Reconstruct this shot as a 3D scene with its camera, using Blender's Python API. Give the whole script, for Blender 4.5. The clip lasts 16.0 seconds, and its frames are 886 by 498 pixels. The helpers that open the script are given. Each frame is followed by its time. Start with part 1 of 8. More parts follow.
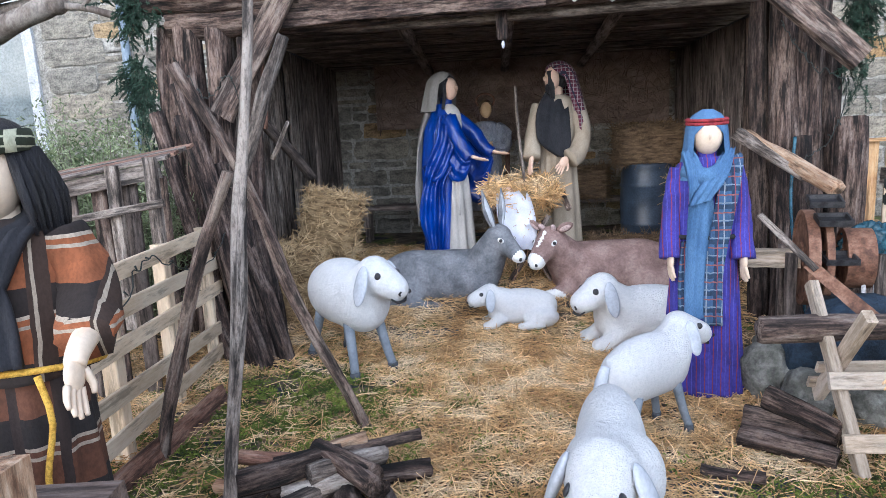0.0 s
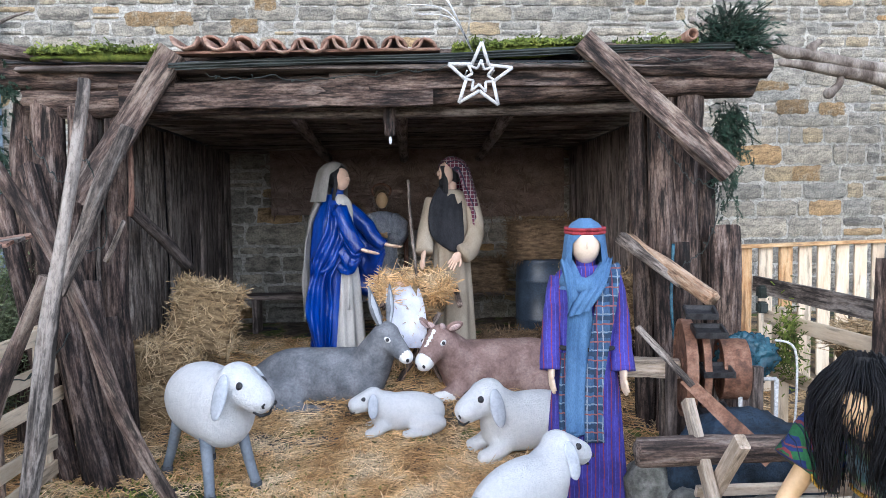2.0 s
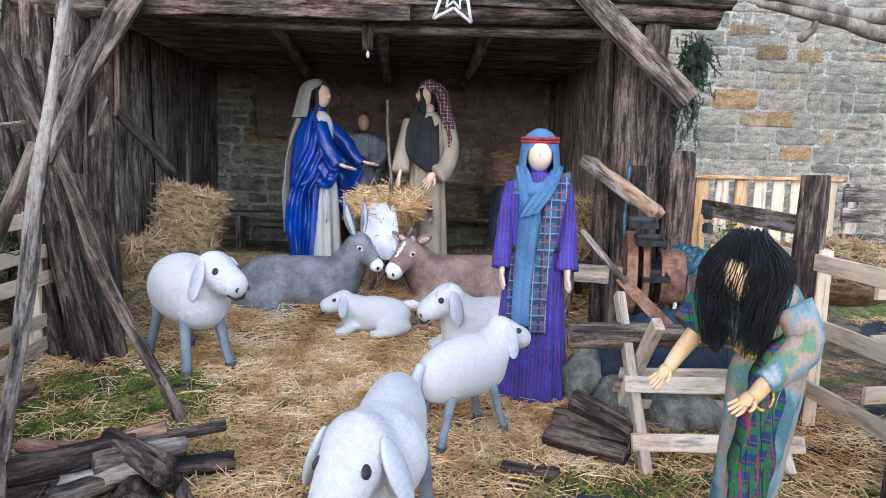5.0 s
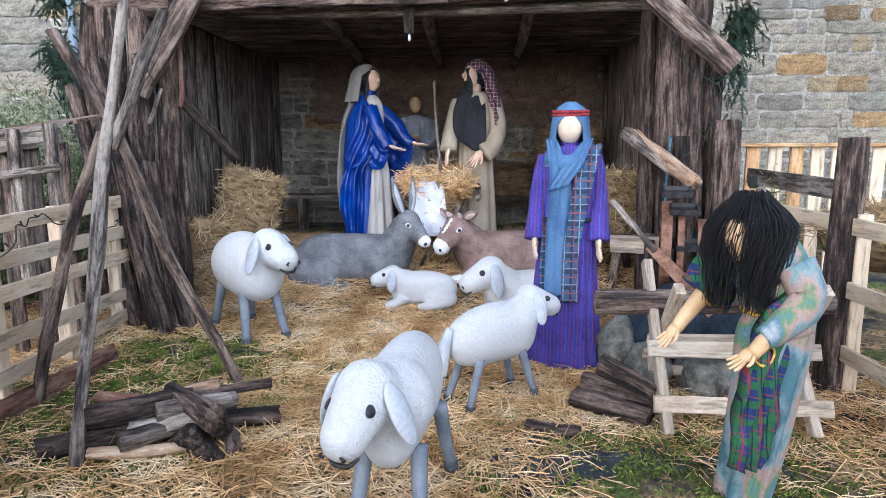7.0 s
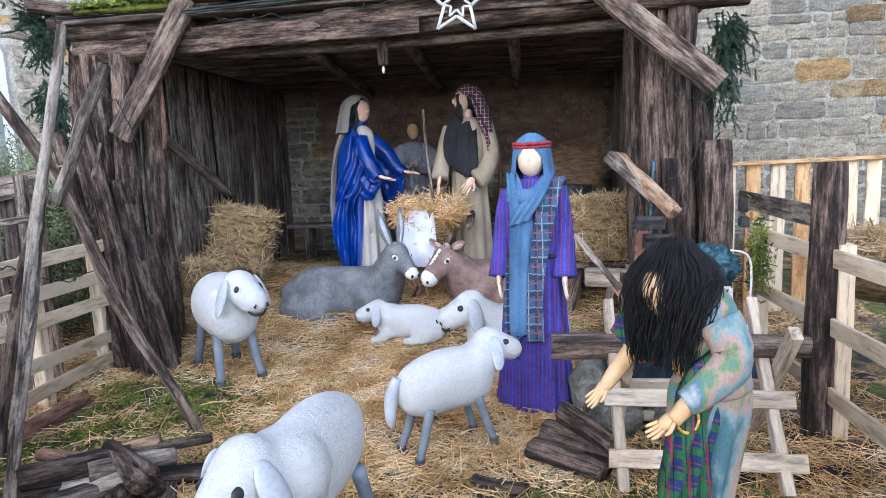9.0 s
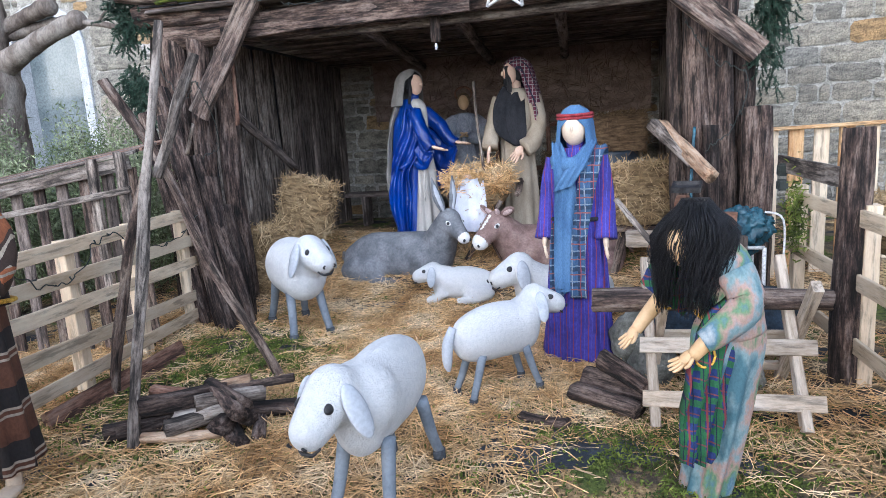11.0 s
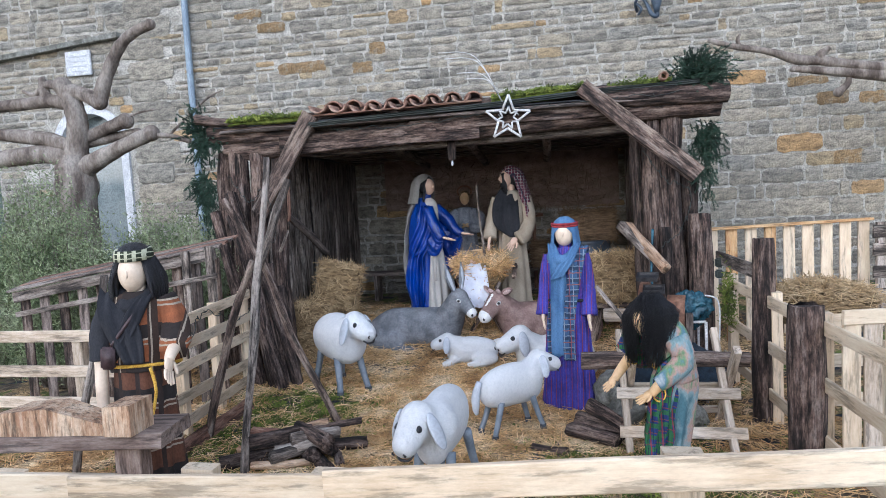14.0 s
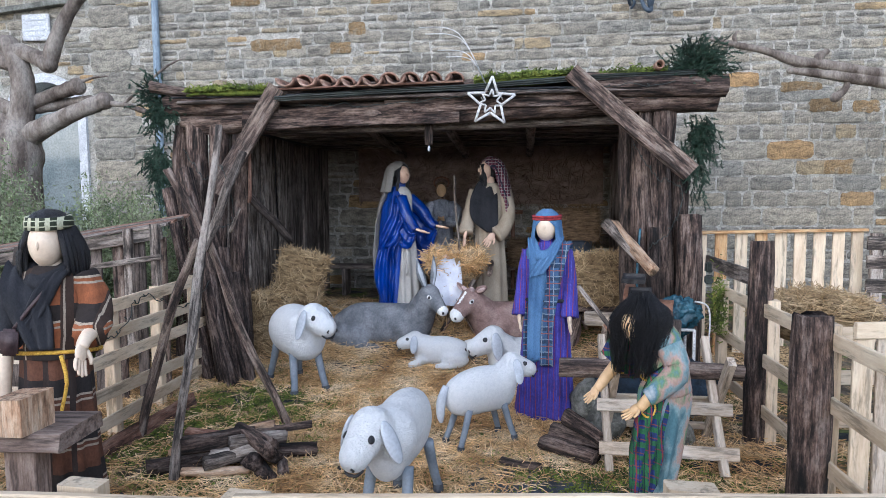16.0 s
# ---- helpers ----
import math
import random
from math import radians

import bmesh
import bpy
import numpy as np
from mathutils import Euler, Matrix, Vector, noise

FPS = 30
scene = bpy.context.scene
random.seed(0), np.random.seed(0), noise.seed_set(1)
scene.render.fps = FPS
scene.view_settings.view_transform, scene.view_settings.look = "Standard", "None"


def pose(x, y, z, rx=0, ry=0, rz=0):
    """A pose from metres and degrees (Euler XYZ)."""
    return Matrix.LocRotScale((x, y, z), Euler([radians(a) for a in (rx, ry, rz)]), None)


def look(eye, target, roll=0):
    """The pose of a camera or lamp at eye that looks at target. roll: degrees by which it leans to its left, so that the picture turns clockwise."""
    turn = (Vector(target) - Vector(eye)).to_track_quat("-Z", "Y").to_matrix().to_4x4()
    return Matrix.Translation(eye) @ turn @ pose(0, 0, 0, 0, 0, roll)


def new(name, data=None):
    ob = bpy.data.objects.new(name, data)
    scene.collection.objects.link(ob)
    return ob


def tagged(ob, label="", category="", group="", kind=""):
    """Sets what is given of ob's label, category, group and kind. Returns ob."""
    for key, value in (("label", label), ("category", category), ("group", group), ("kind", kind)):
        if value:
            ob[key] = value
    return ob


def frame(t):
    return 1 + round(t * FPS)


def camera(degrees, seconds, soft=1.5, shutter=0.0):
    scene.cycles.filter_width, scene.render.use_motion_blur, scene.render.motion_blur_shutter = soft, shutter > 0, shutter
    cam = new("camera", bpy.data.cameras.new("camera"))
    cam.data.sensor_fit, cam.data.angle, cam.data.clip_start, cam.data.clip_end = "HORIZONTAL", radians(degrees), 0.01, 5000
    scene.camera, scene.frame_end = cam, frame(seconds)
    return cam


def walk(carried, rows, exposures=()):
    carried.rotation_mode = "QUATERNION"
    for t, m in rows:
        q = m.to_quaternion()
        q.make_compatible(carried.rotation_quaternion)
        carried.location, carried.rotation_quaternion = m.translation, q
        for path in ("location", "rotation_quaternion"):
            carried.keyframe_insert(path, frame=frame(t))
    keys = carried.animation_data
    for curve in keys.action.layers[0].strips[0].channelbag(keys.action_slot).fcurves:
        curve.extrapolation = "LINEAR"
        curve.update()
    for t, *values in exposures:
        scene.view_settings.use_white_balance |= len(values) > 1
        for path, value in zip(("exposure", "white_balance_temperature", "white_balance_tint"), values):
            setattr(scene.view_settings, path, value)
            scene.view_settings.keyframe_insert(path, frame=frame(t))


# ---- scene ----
cam = camera(69.8, 16.0, 0.5)
PATH = [
    (0, (0.895, 0.272, 1.606), (0.72, 2.235, 1.264), -2.8),
    (0.5, (1.014, 0.384, 1.65), (0.918, 2.363, 1.38), -2.1),
    (1, (1.069, 0.462, 1.669), (1.054, 2.451, 1.46), -1.1),
    (1.5, (1.087, 0.509, 1.692), (1.127, 2.501, 1.52), -0.6),
    (2, (1.131, 0.536, 1.729), (1.227, 2.531, 1.622), -0.8),
    (2.5, (1.185, 0.509, 1.744), (1.298, 2.505, 1.692), -0.1),
    (3, (1.197, 0.469, 1.73), (1.294, 2.467, 1.731), 0.9),
    (3.5, (1.227, 0.417, 1.62), (1.257, 2.415, 1.528), 3.5),
    (4, (1.28, 0.408, 1.562), (1.249, 2.399, 1.383), 2.6),
    (4.5, (1.302, 0.299, 1.508), (1.315, 2.287, 1.286), 1.7),
    (4.7, (1.301, 0.261, 1.488), (1.424, 2.242, 1.248), 1.9),
    (6.8, (1.464, 0.012, 1.437), (1.447, 1.984, 1.109), -1.4),
    (7, (1.543, 0.02, 1.435), (1.434, 1.99, 1.112), -0.1),
    (7.5, (1.762, 0.021, 1.507), (1.56, 1.986, 1.196), -0.6),
    (8, (1.886, 0.165, 1.558), (1.675, 2.138, 1.306), -2.5),
    (8.2, (1.923, 0.229, 1.574), (1.709, 2.205, 1.352), -2.6),
    (10.3, (2.23, 0.127, 1.559), (1.86, 2.051, 1.158), -2.4),
    (10.5, (2.191, 0.024, 1.572), (1.818, 1.949, 1.177), -2.9),
    (11, (2.13, -0.162, 1.599), (1.71, 1.758, 1.229), -3.6),
    (11.5, (2.161, -0.429, 1.646), (1.709, 1.489, 1.302), -0.5),
    (12, (2.172, -0.712, 1.678), (1.633, 1.195, 1.404), -1.6),
    (12.5, (2.152, -1.048, 1.713), (1.789, 0.911, 1.532), -1.2),
    (13, (2.122, -1.264, 1.786), (1.801, 0.704, 1.624), -2.0),
    (13.5, (2.117, -1.398, 1.863), (1.798, 0.568, 1.682), -2.0),
    (14, (1.984, -1.554, 1.907), (1.653, 0.412, 1.751), -3.1),
    (14.5, (1.871, -1.65, 1.925), (1.582, 0.324, 1.784), -3.6),
    (15, (1.839, -1.602, 1.917), (1.597, 0.379, 1.801), -2.8),
    (15.5, (1.896, -1.346, 1.872), (1.699, 0.64, 1.747), -3.5),
    (16, (1.956, -1.056, 1.779), (1.696, 0.921, 1.623), -0.3),
]
EXPOSURES = [(0, 1.04, 5600, 12), (4, 1.04, 5600, 12), (7, 1.06, 5600, 12), (11.5, 1.03, 5560, 12), (12.5, 0.86, 5560, 12), (13.5, 0.68, 5560, 12), (16, 0.66, 5560, 12)]
walk(cam, [(t, look(eye, target, roll)) for t, eye, target, roll in PATH], EXPOSURES)

# ---- light ----
world = bpy.data.worlds.new("world")
scene.world = world
world.use_nodes = True
wn = world.node_tree
sky = wn.nodes.new("ShaderNodeTexSky")
sky.sky_type = "NISHITA"
sky.sun_disc = False
sky.sun_elevation = radians(27)
sky.sun_rotation = radians(209)
sky.air_density, sky.dust_density = 1.2, 1.5
veil = wn.nodes.new("ShaderNodeHueSaturation")
veil.inputs["Saturation"].default_value = 0.5
wn.links.new(sky.outputs[0], veil.inputs["Color"])
wn.links.new(veil.outputs[0], wn.nodes["Background"].inputs["Color"])
wn.nodes["Background"].inputs["Strength"].default_value = 0.15
sun_data = bpy.data.lights.new("sun", "SUN")
sun_data.energy, sun_data.angle, sun_data.color = 1.1, radians(60), (0.97, 0.98, 1.0)
sun = new("sun", sun_data)
sun.matrix_world = look((9, -12, 9.5), (0, 4, 0))


# ---- materials ----
def ramp(nt, stops, fac):
    r = nt.nodes.new("ShaderNodeValToRGB")
    el = r.color_ramp.elements
    while len(el) < len(stops):
        el.new(0.5)
    for e, (p, c) in zip(el, stops):
        e.position, e.color = 0.5 + 0.6 * (p - 0.5), (*c, 1)
    nt.links.new(fac, r.inputs[0])
    return r.outputs[0]


def noise_node(nt, vec, scale, detail=5, rough=0.6):
    n = nt.nodes.new("ShaderNodeTexNoise")
    n.inputs["Scale"].default_value, n.inputs["Detail"].default_value, n.inputs["Roughness"].default_value = scale, detail, rough
    nt.links.new(vec, n.inputs["Vector"])
    return n.outputs["Fac"]


def mixed(nt, kind, fac, a, b):
    m = nt.nodes.new("ShaderNodeMix")
    m.data_type, m.blend_type = "RGBA", kind
    for key, v in ((0, fac), (6, a), (7, b)):
        if hasattr(v, "links"):
            nt.links.new(v, m.inputs[key])
        elif key == 0:
            m.inputs[0].default_value = v
        else:
            m.inputs[key].default_value = (*v, 1)
    return m.outputs[2]


def base(name, rough=0.8, metal=0.0, sheen=0.0):
    m = bpy.data.materials.new(name)
    m.use_nodes = True
    nt = m.node_tree
    bsdf = nt.nodes["Principled BSDF"]
    bsdf.inputs["Roughness"].default_value, bsdf.inputs["Metallic"].default_value = rough, metal
    if sheen:
        bsdf.inputs["Sheen Weight"].default_value = sheen
    return m, nt, bsdf


def coords(nt, stretch=(1, 1, 1), kind="Object"):
    tc, mp = nt.nodes.new("ShaderNodeTexCoord"), nt.nodes.new("ShaderNodeMapping")
    mp.inputs["Scale"].default_value = stretch
    nt.links.new(tc.outputs[kind], mp.inputs["Vector"])
    return mp.outputs[0]


def bumped(nt, bsdf, height, strength, dist):
    b = nt.nodes.new("ShaderNodeBump")
    b.inputs["Strength"].default_value, b.inputs["Distance"].default_value = strength, dist
    nt.links.new(height, b.inputs["Height"])
    nt.links.new(b.outputs[0], bsdf.inputs["Normal"])


def varied(nt, col, island, amount, hue=0.0):
    """Lightness that differs from piece to piece."""
    src = nt.nodes.new("ShaderNodeNewGeometry" if island else "ShaderNodeObjectInfo").outputs["Random Per Island" if island else "Random"]
    mr = nt.nodes.new("ShaderNodeMapRange")
    mr.inputs["To Min"].default_value, mr.inputs["To Max"].default_value = 1 - amount, 1 + amount
    nt.links.new(src, mr.inputs[0])
    h = nt.nodes.new("ShaderNodeHueSaturation")
    nt.links.new(mr.outputs[0], h.inputs["Value"])
    nt.links.new(col, h.inputs["Color"])
    return h.outputs[0]


def stuff_mat(name, stops, scale=6, fine=40, stretch=(1, 1, 1), rough=0.85, bump=0.3, dist=0.01, vary=0.0, island=False, sheen=0.0, metal=0.0, kind="Object", grit=0.35):
    """A surface whose colour runs through stops by a broad noise, with a finer grain and relief."""
    m, nt, bsdf = base(name, rough, metal, sheen)
    v = coords(nt, stretch, kind)
    broad, grain = noise_node(nt, v, scale), noise_node(nt, v, fine, 4, 0.7)
    col = ramp(nt, stops, broad)
    dark = ramp(nt, [(0.3, (1 - grit,) * 3), (0.65, (1, 1, 1))], grain)
    col = mixed(nt, "MULTIPLY", 1.0, col, dark)
    if vary:
        col = varied(nt, col, island, vary)
    nt.links.new(col, bsdf.inputs["Base Color"])
    add = nt.nodes.new("ShaderNodeMath")
    add.operation = "ADD"
    nt.links.new(broad, add.inputs[0])
    nt.links.new(grain, add.inputs[1])
    bumped(nt, bsdf, add.outputs[0], bump, dist)
    return m


def wood_mat(name, stops, fissure=0.8, ridge=(0.42, 0.37, 0.33), worn=0.35, rough=0.88, vary=0.25, depth=0.012, size=1.0):
    """Timber with its grain along z: fibres, long drying cracks and paler worn ridges, shifted from piece to piece."""
    m, nt, bsdf = base(name, rough)
    tc, info = nt.nodes.new("ShaderNodeTexCoord"), nt.nodes.new("ShaderNodeObjectInfo")
    shift = nt.nodes.new("ShaderNodeVectorMath")
    shift.operation = "MULTIPLY_ADD"
    shift.inputs[1].default_value = (1, 1, 1)
    apart = nt.nodes.new("ShaderNodeVectorMath")
    apart.operation = "SCALE"
    apart.inputs[0].default_value = (7, 11, 13)
    nt.links.new(info.outputs["Random"], apart.inputs["Scale"])
    nt.links.new(tc.outputs["Object"], shift.inputs[0])
    nt.links.new(apart.outputs[0], shift.inputs[2])

    def layer(stretch, scale, detail, roughness):
        mp = nt.nodes.new("ShaderNodeMapping")
        mp.inputs["Scale"].default_value = stretch
        nt.links.new(shift.outputs[0], mp.inputs["Vector"])
        return noise_node(nt, mp.outputs[0], scale * size, detail, roughness)
    broad = layer((1, 1, 0.35), 6, 5, 0.65)
    fibre = layer((1, 1, 0.1), 80, 5, 0.75)
    crack = layer((1, 1, 0.13), 24, 8, 0.68)
    speck = layer((1, 1, 0.5), 60, 4, 0.8)
    tone = nt.nodes.new("ShaderNodeMath")
    tone.operation = "MULTIPLY_ADD"
    tone.inputs[1].default_value = 0.4
    nt.links.new(fibre, tone.inputs[0])
    half = nt.nodes.new("ShaderNodeMath")
    half.operation, half.inputs[1].default_value = "MULTIPLY", 0.6
    nt.links.new(broad, half.inputs[0])
    nt.links.new(half.outputs[0], tone.inputs[2])
    wide = nt.nodes.new("ShaderNodeMath")
    wide.operation, wide.inputs[1].default_value, wide.inputs[2].default_value = "MULTIPLY_ADD", 2.2, -0.6
    nt.links.new(tone.outputs[0], wide.inputs[0])
    col = ramp(nt, stops, wide.outputs[0])
    col = mixed(nt, "MIX", ramp(nt, [(0.54, (0, 0, 0)), (0.74, (worn,) * 3)], crack), col, ridge)
    col = mixed(nt, "MULTIPLY", 1.0, col, ramp(nt, [(0.3, (0.6 * (1 - fissure),) * 3), (0.43, (1 - 0.55 * fissure,) * 3), (0.5, (1, 1, 1))], crack))
    col = mixed(nt, "MULTIPLY", 1.0, col, ramp(nt, [(0.3, (1 - 0.5 * fissure,) * 3), (0.55, (1, 1, 1))], speck))
    if vary:
        col = varied(nt, col, False, vary)
    nt.links.new(col, bsdf.inputs["Base Color"])
    add = nt.nodes.new("ShaderNodeMath")
    add.operation, add.inputs[1].default_value = "MULTIPLY_ADD", 0.4
    nt.links.new(fibre, add.inputs[0])
    nt.links.new(crack, add.inputs[2])
    bumped(nt, bsdf, add.outputs[0], 1.0, depth)
    return m


M = {}
M["bark"] = wood_mat("bark", [(0.15, (0.02, 0.013, 0.011)), (0.42, (0.066, 0.041, 0.033)), (0.62, (0.125, 0.082, 0.064)), (0.88, (0.23, 0.165, 0.13))], 0.9, (0.36, 0.29, 0.25), 0.5, 0.92, 0.35, 0.03)
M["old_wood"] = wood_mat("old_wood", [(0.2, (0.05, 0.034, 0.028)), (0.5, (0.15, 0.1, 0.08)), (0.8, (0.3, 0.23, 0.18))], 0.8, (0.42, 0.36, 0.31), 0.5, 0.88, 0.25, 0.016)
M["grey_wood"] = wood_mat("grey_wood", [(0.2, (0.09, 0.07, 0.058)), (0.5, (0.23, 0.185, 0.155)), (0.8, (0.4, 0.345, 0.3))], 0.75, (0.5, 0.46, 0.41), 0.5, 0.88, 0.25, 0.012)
M["pale_wood"] = wood_mat("pale_wood", [(0.1, (0.54, 0.41, 0.27)), (0.5, (0.66, 0.53, 0.38)), (0.9, (0.75, 0.64, 0.48))], 0.12, (0.75, 0.65, 0.5), 0.12, 0.7, 0.16, 0.002, 0.8)
M["plank_wood"] = wood_mat("plank_wood", [(0.2, (0.36, 0.28, 0.2)), (0.5, (0.53, 0.43, 0.33)), (0.8, (0.64, 0.55, 0.45))], 0.25, (0.6, 0.54, 0.46), 0.2, 0.8, 0.2, 0.003)
M["orange_wood"] = wood_mat("orange_wood", [(0.2, (0.4, 0.19, 0.07)), (0.5, (0.58, 0.34, 0.15)), (0.8, (0.68, 0.47, 0.26))], 0.25, (0.66, 0.46, 0.25), 0.4, 0.7, 0.15, 0.002)
M["hewn_wood"] = wood_mat("hewn_wood", [(0.2, (0.3, 0.16, 0.09)), (0.5, (0.45, 0.29, 0.18)), (0.8, (0.6, 0.46, 0.33))], 0.5, (0.58, 0.47, 0.36), 0.5, 0.8, 0.1, 0.006)
M["red_wood"] = wood_mat("red_wood", [(0.2, (0.12, 0.055, 0.034)), (0.5, (0.24, 0.12, 0.08)), (0.8, (0.38, 0.23, 0.16))], 0.6, (0.42, 0.32, 0.26), 0.4, 0.85, 0.2, 0.006)
M["bench_wood"] = wood_mat("bench_wood", [(0.15, (0.14, 0.095, 0.075)), (0.5, (0.24, 0.175, 0.145)), (0.85, (0.36, 0.29, 0.25))], 0.4, (0.38, 0.32, 0.28), 0.3, 0.85, 0.15, 0.006)
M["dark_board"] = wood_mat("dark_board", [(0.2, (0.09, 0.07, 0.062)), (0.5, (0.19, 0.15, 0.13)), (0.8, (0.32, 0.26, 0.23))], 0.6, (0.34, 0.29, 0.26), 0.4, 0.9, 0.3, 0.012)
M["straw"] = stuff_mat("straw", [(0.3, (0.46, 0.26, 0.1)), (0.5, (0.72, 0.47, 0.22)), (0.7, (0.85, 0.65, 0.4))], 3, 60, (1, 1, 1), 0.75, 0.2, 0.002, 0.45, True)
M["hay"] = stuff_mat("hay", [(0.3, (0.14, 0.09, 0.042)), (0.5, (0.29, 0.2, 0.1)), (0.7, (0.42, 0.3, 0.16))], 12, 80, (1, 1, 3), 0.9, 0.8, 0.02)
M["hay_strand"] = stuff_mat("hay_strand", [(0.3, (0.28, 0.18, 0.085)), (0.5, (0.46, 0.32, 0.165)), (0.7, (0.6, 0.45, 0.26))], 6, 60, (1, 1, 1), 0.8, 0.2, 0.002, 0.4, True)
M["brown_hay"] = stuff_mat("brown_hay", [(0.3, (0.14, 0.09, 0.05)), (0.5, (0.26, 0.17, 0.095)), (0.7, (0.38, 0.26, 0.15))], 9, 80, (1, 1, 4), 0.9, 0.8, 0.02, 0.2, True)
M["sacking"] = stuff_mat("sacking", [(0.3, (0.2, 0.14, 0.11)), (0.5, (0.3, 0.22, 0.18)), (0.7, (0.38, 0.29, 0.24))], 4, 60, (1, 1, 2), 0.95, 0.7, 0.02, 0.15, True)
M["moss"] = stuff_mat("moss", [(0.3, (0.05, 0.07, 0.013)), (0.5, (0.13, 0.175, 0.026)), (0.72, (0.26, 0.3, 0.055))], 8, 60, (1, 1, 1), 0.95, 0.6, 0.01, 0.35, True)
M["mortar"] = stuff_mat("mortar", [(0.3, (0.4, 0.38, 0.33)), (0.5, (0.54, 0.515, 0.46)), (0.72, (0.64, 0.615, 0.555))], 5, 38, (1, 1, 1), 0.95, 0.9, 0.03, grit=0.45)
M["plaster_sheep"] = stuff_mat("plaster_sheep", [(0.3, (0.76, 0.775, 0.79)), (0.6, (0.82, 0.83, 0.84))], 38, 120, (1, 1, 1), 0.85, 1.0, 0.014, grit=0.07)
M["paint_grey"] = stuff_mat("paint_grey", [(0.3, (0.42, 0.45, 0.5)), (0.6, (0.52, 0.55, 0.6))], 8, 60, (1, 1, 1), 0.75, 0.3, 0.004, grit=0.15)
M["leg_grey"] = stuff_mat("leg_grey", [(0.3, (0.15, 0.18, 0.22)), (0.6, (0.22, 0.255, 0.3))], 8, 60, (1, 1, 1), 0.6, 0.25, 0.004, grit=0.15)
M["hoof"] = stuff_mat("hoof", [(0.3, (0.05, 0.055, 0.065)), (0.6, (0.09, 0.1, 0.115))], 8, 60)
M["black_paint"] = stuff_mat("black_paint", [(0.3, (0.015, 0.015, 0.018)), (0.6, (0.03, 0.03, 0.034))], 8, 60, rough=0.5)
M["white_paint"] = stuff_mat("white_paint", [(0.3, (0.72, 0.72, 0.72)), (0.6, (0.82, 0.82, 0.8))], 8, 60, rough=0.6, grit=0.1)
M["donkey"] = stuff_mat("donkey", [(0.3, (0.12, 0.13, 0.145)), (0.5, (0.175, 0.185, 0.205)), (0.7, (0.24, 0.25, 0.27))], 7, 50, (1, 1, 1), 0.75, 0.5, 0.01, grit=0.25)
M["ox"] = stuff_mat("ox", [(0.3, (0.19, 0.12, 0.105)), (0.5, (0.27, 0.175, 0.155)), (0.7, (0.35, 0.25, 0.22))], 7, 50, (1, 1, 1), 0.75, 0.5, 0.01, grit=0.25)
M["pink_paint"] = stuff_mat("pink_paint", [(0.3, (0.5, 0.36, 0.34)), (0.6, (0.62, 0.47, 0.45))], 8, 60)
M["skin_paint"] = stuff_mat("skin_paint", [(0.3, (0.68, 0.46, 0.34)), (0.6, (0.76, 0.55, 0.43))], 6, 60, rough=0.5, bump=0.1, grit=0.08)
M["ivory_paint"] = stuff_mat("ivory_paint", [(0.3, (0.7, 0.54, 0.4)), (0.6, (0.78, 0.64, 0.5))], 6, 60, rough=0.5, bump=0.1, grit=0.08)
M["ochre_paint"] = stuff_mat("ochre_paint", [(0.3, (0.62, 0.4, 0.2)), (0.6, (0.74, 0.5, 0.28))], 6, 60, rough=0.5, bump=0.1, grit=0.08)
M["black_hair"] = stuff_mat("black_hair", [(0.3, (0.004, 0.004, 0.006)), (0.6, (0.018, 0.018, 0.024))], 30, 160, (1, 1, 0.06), 0.45, 0.9, 0.02, 0.4, True)
M["satin"] = stuff_mat("satin", [(0.3, (0.0, 0.02, 0.17)), (0.6, (0.003, 0.05, 0.34))], 5, 16, (1, 1, 0.3), 0.3, 0.45, 0.03, grit=0.2)
M["grey_linen"] = stuff_mat("grey_linen", [(0.3, (0.42, 0.4, 0.38)), (0.6, (0.55, 0.53, 0.5))], 4, 120, (1, 1, 0.4), 0.95, 0.35, 0.008, grit=0.15)
M["dark_linen"] = stuff_mat("dark_linen", [(0.3, (0.2, 0.19, 0.18)), (0.6, (0.3, 0.285, 0.27))], 5, 120, (1, 1, 0.4), 0.95, 0.35, 0.008, grit=0.2)
M["beige_linen"] = stuff_mat("beige_linen", [(0.3, (0.33, 0.27, 0.2)), (0.6, (0.45, 0.385, 0.3))], 4, 120, (1, 1, 0.4), 0.95, 0.35, 0.008, grit=0.15)
M["black_cloth"] = stuff_mat("black_cloth", [(0.3, (0.012, 0.013, 0.018)), (0.6, (0.028, 0.029, 0.036))], 6, 120, (1, 1, 0.5), 0.95, 0.4, 0.008)
M["blue_scarf"] = stuff_mat("blue_scarf", [(0.3, (0.055, 0.13, 0.27)), (0.6, (0.095, 0.2, 0.37))], 7, 150, (1, 1, 0.4), 0.95, 0.5, 0.008, grit=0.25)
M["red_cord"] = stuff_mat("red_cord", [(0.3, (0.22, 0.015, 0.025)), (0.6, (0.38, 0.04, 0.05))], 30, 120)
M["yellow_rope"] = stuff_mat("yellow_rope", [(0.3, (0.55, 0.3, 0.03)), (0.6, (0.75, 0.46, 0.07))], 30, 120)
M["white_cloth"] = stuff_mat("white_cloth", [(0.3, (0.6, 0.62, 0.72)), (0.6, (0.74, 0.76, 0.84))], 5, 90, (1, 1, 1), 0.9, 0.35, 0.01, grit=0.1)
M["angel_cloth"] = stuff_mat("angel_cloth", [(0.3, (0.26, 0.28, 0.33)), (0.6, (0.42, 0.44, 0.5))], 9, 90, (1, 1, 0.5), 0.9, 0.6, 0.015)
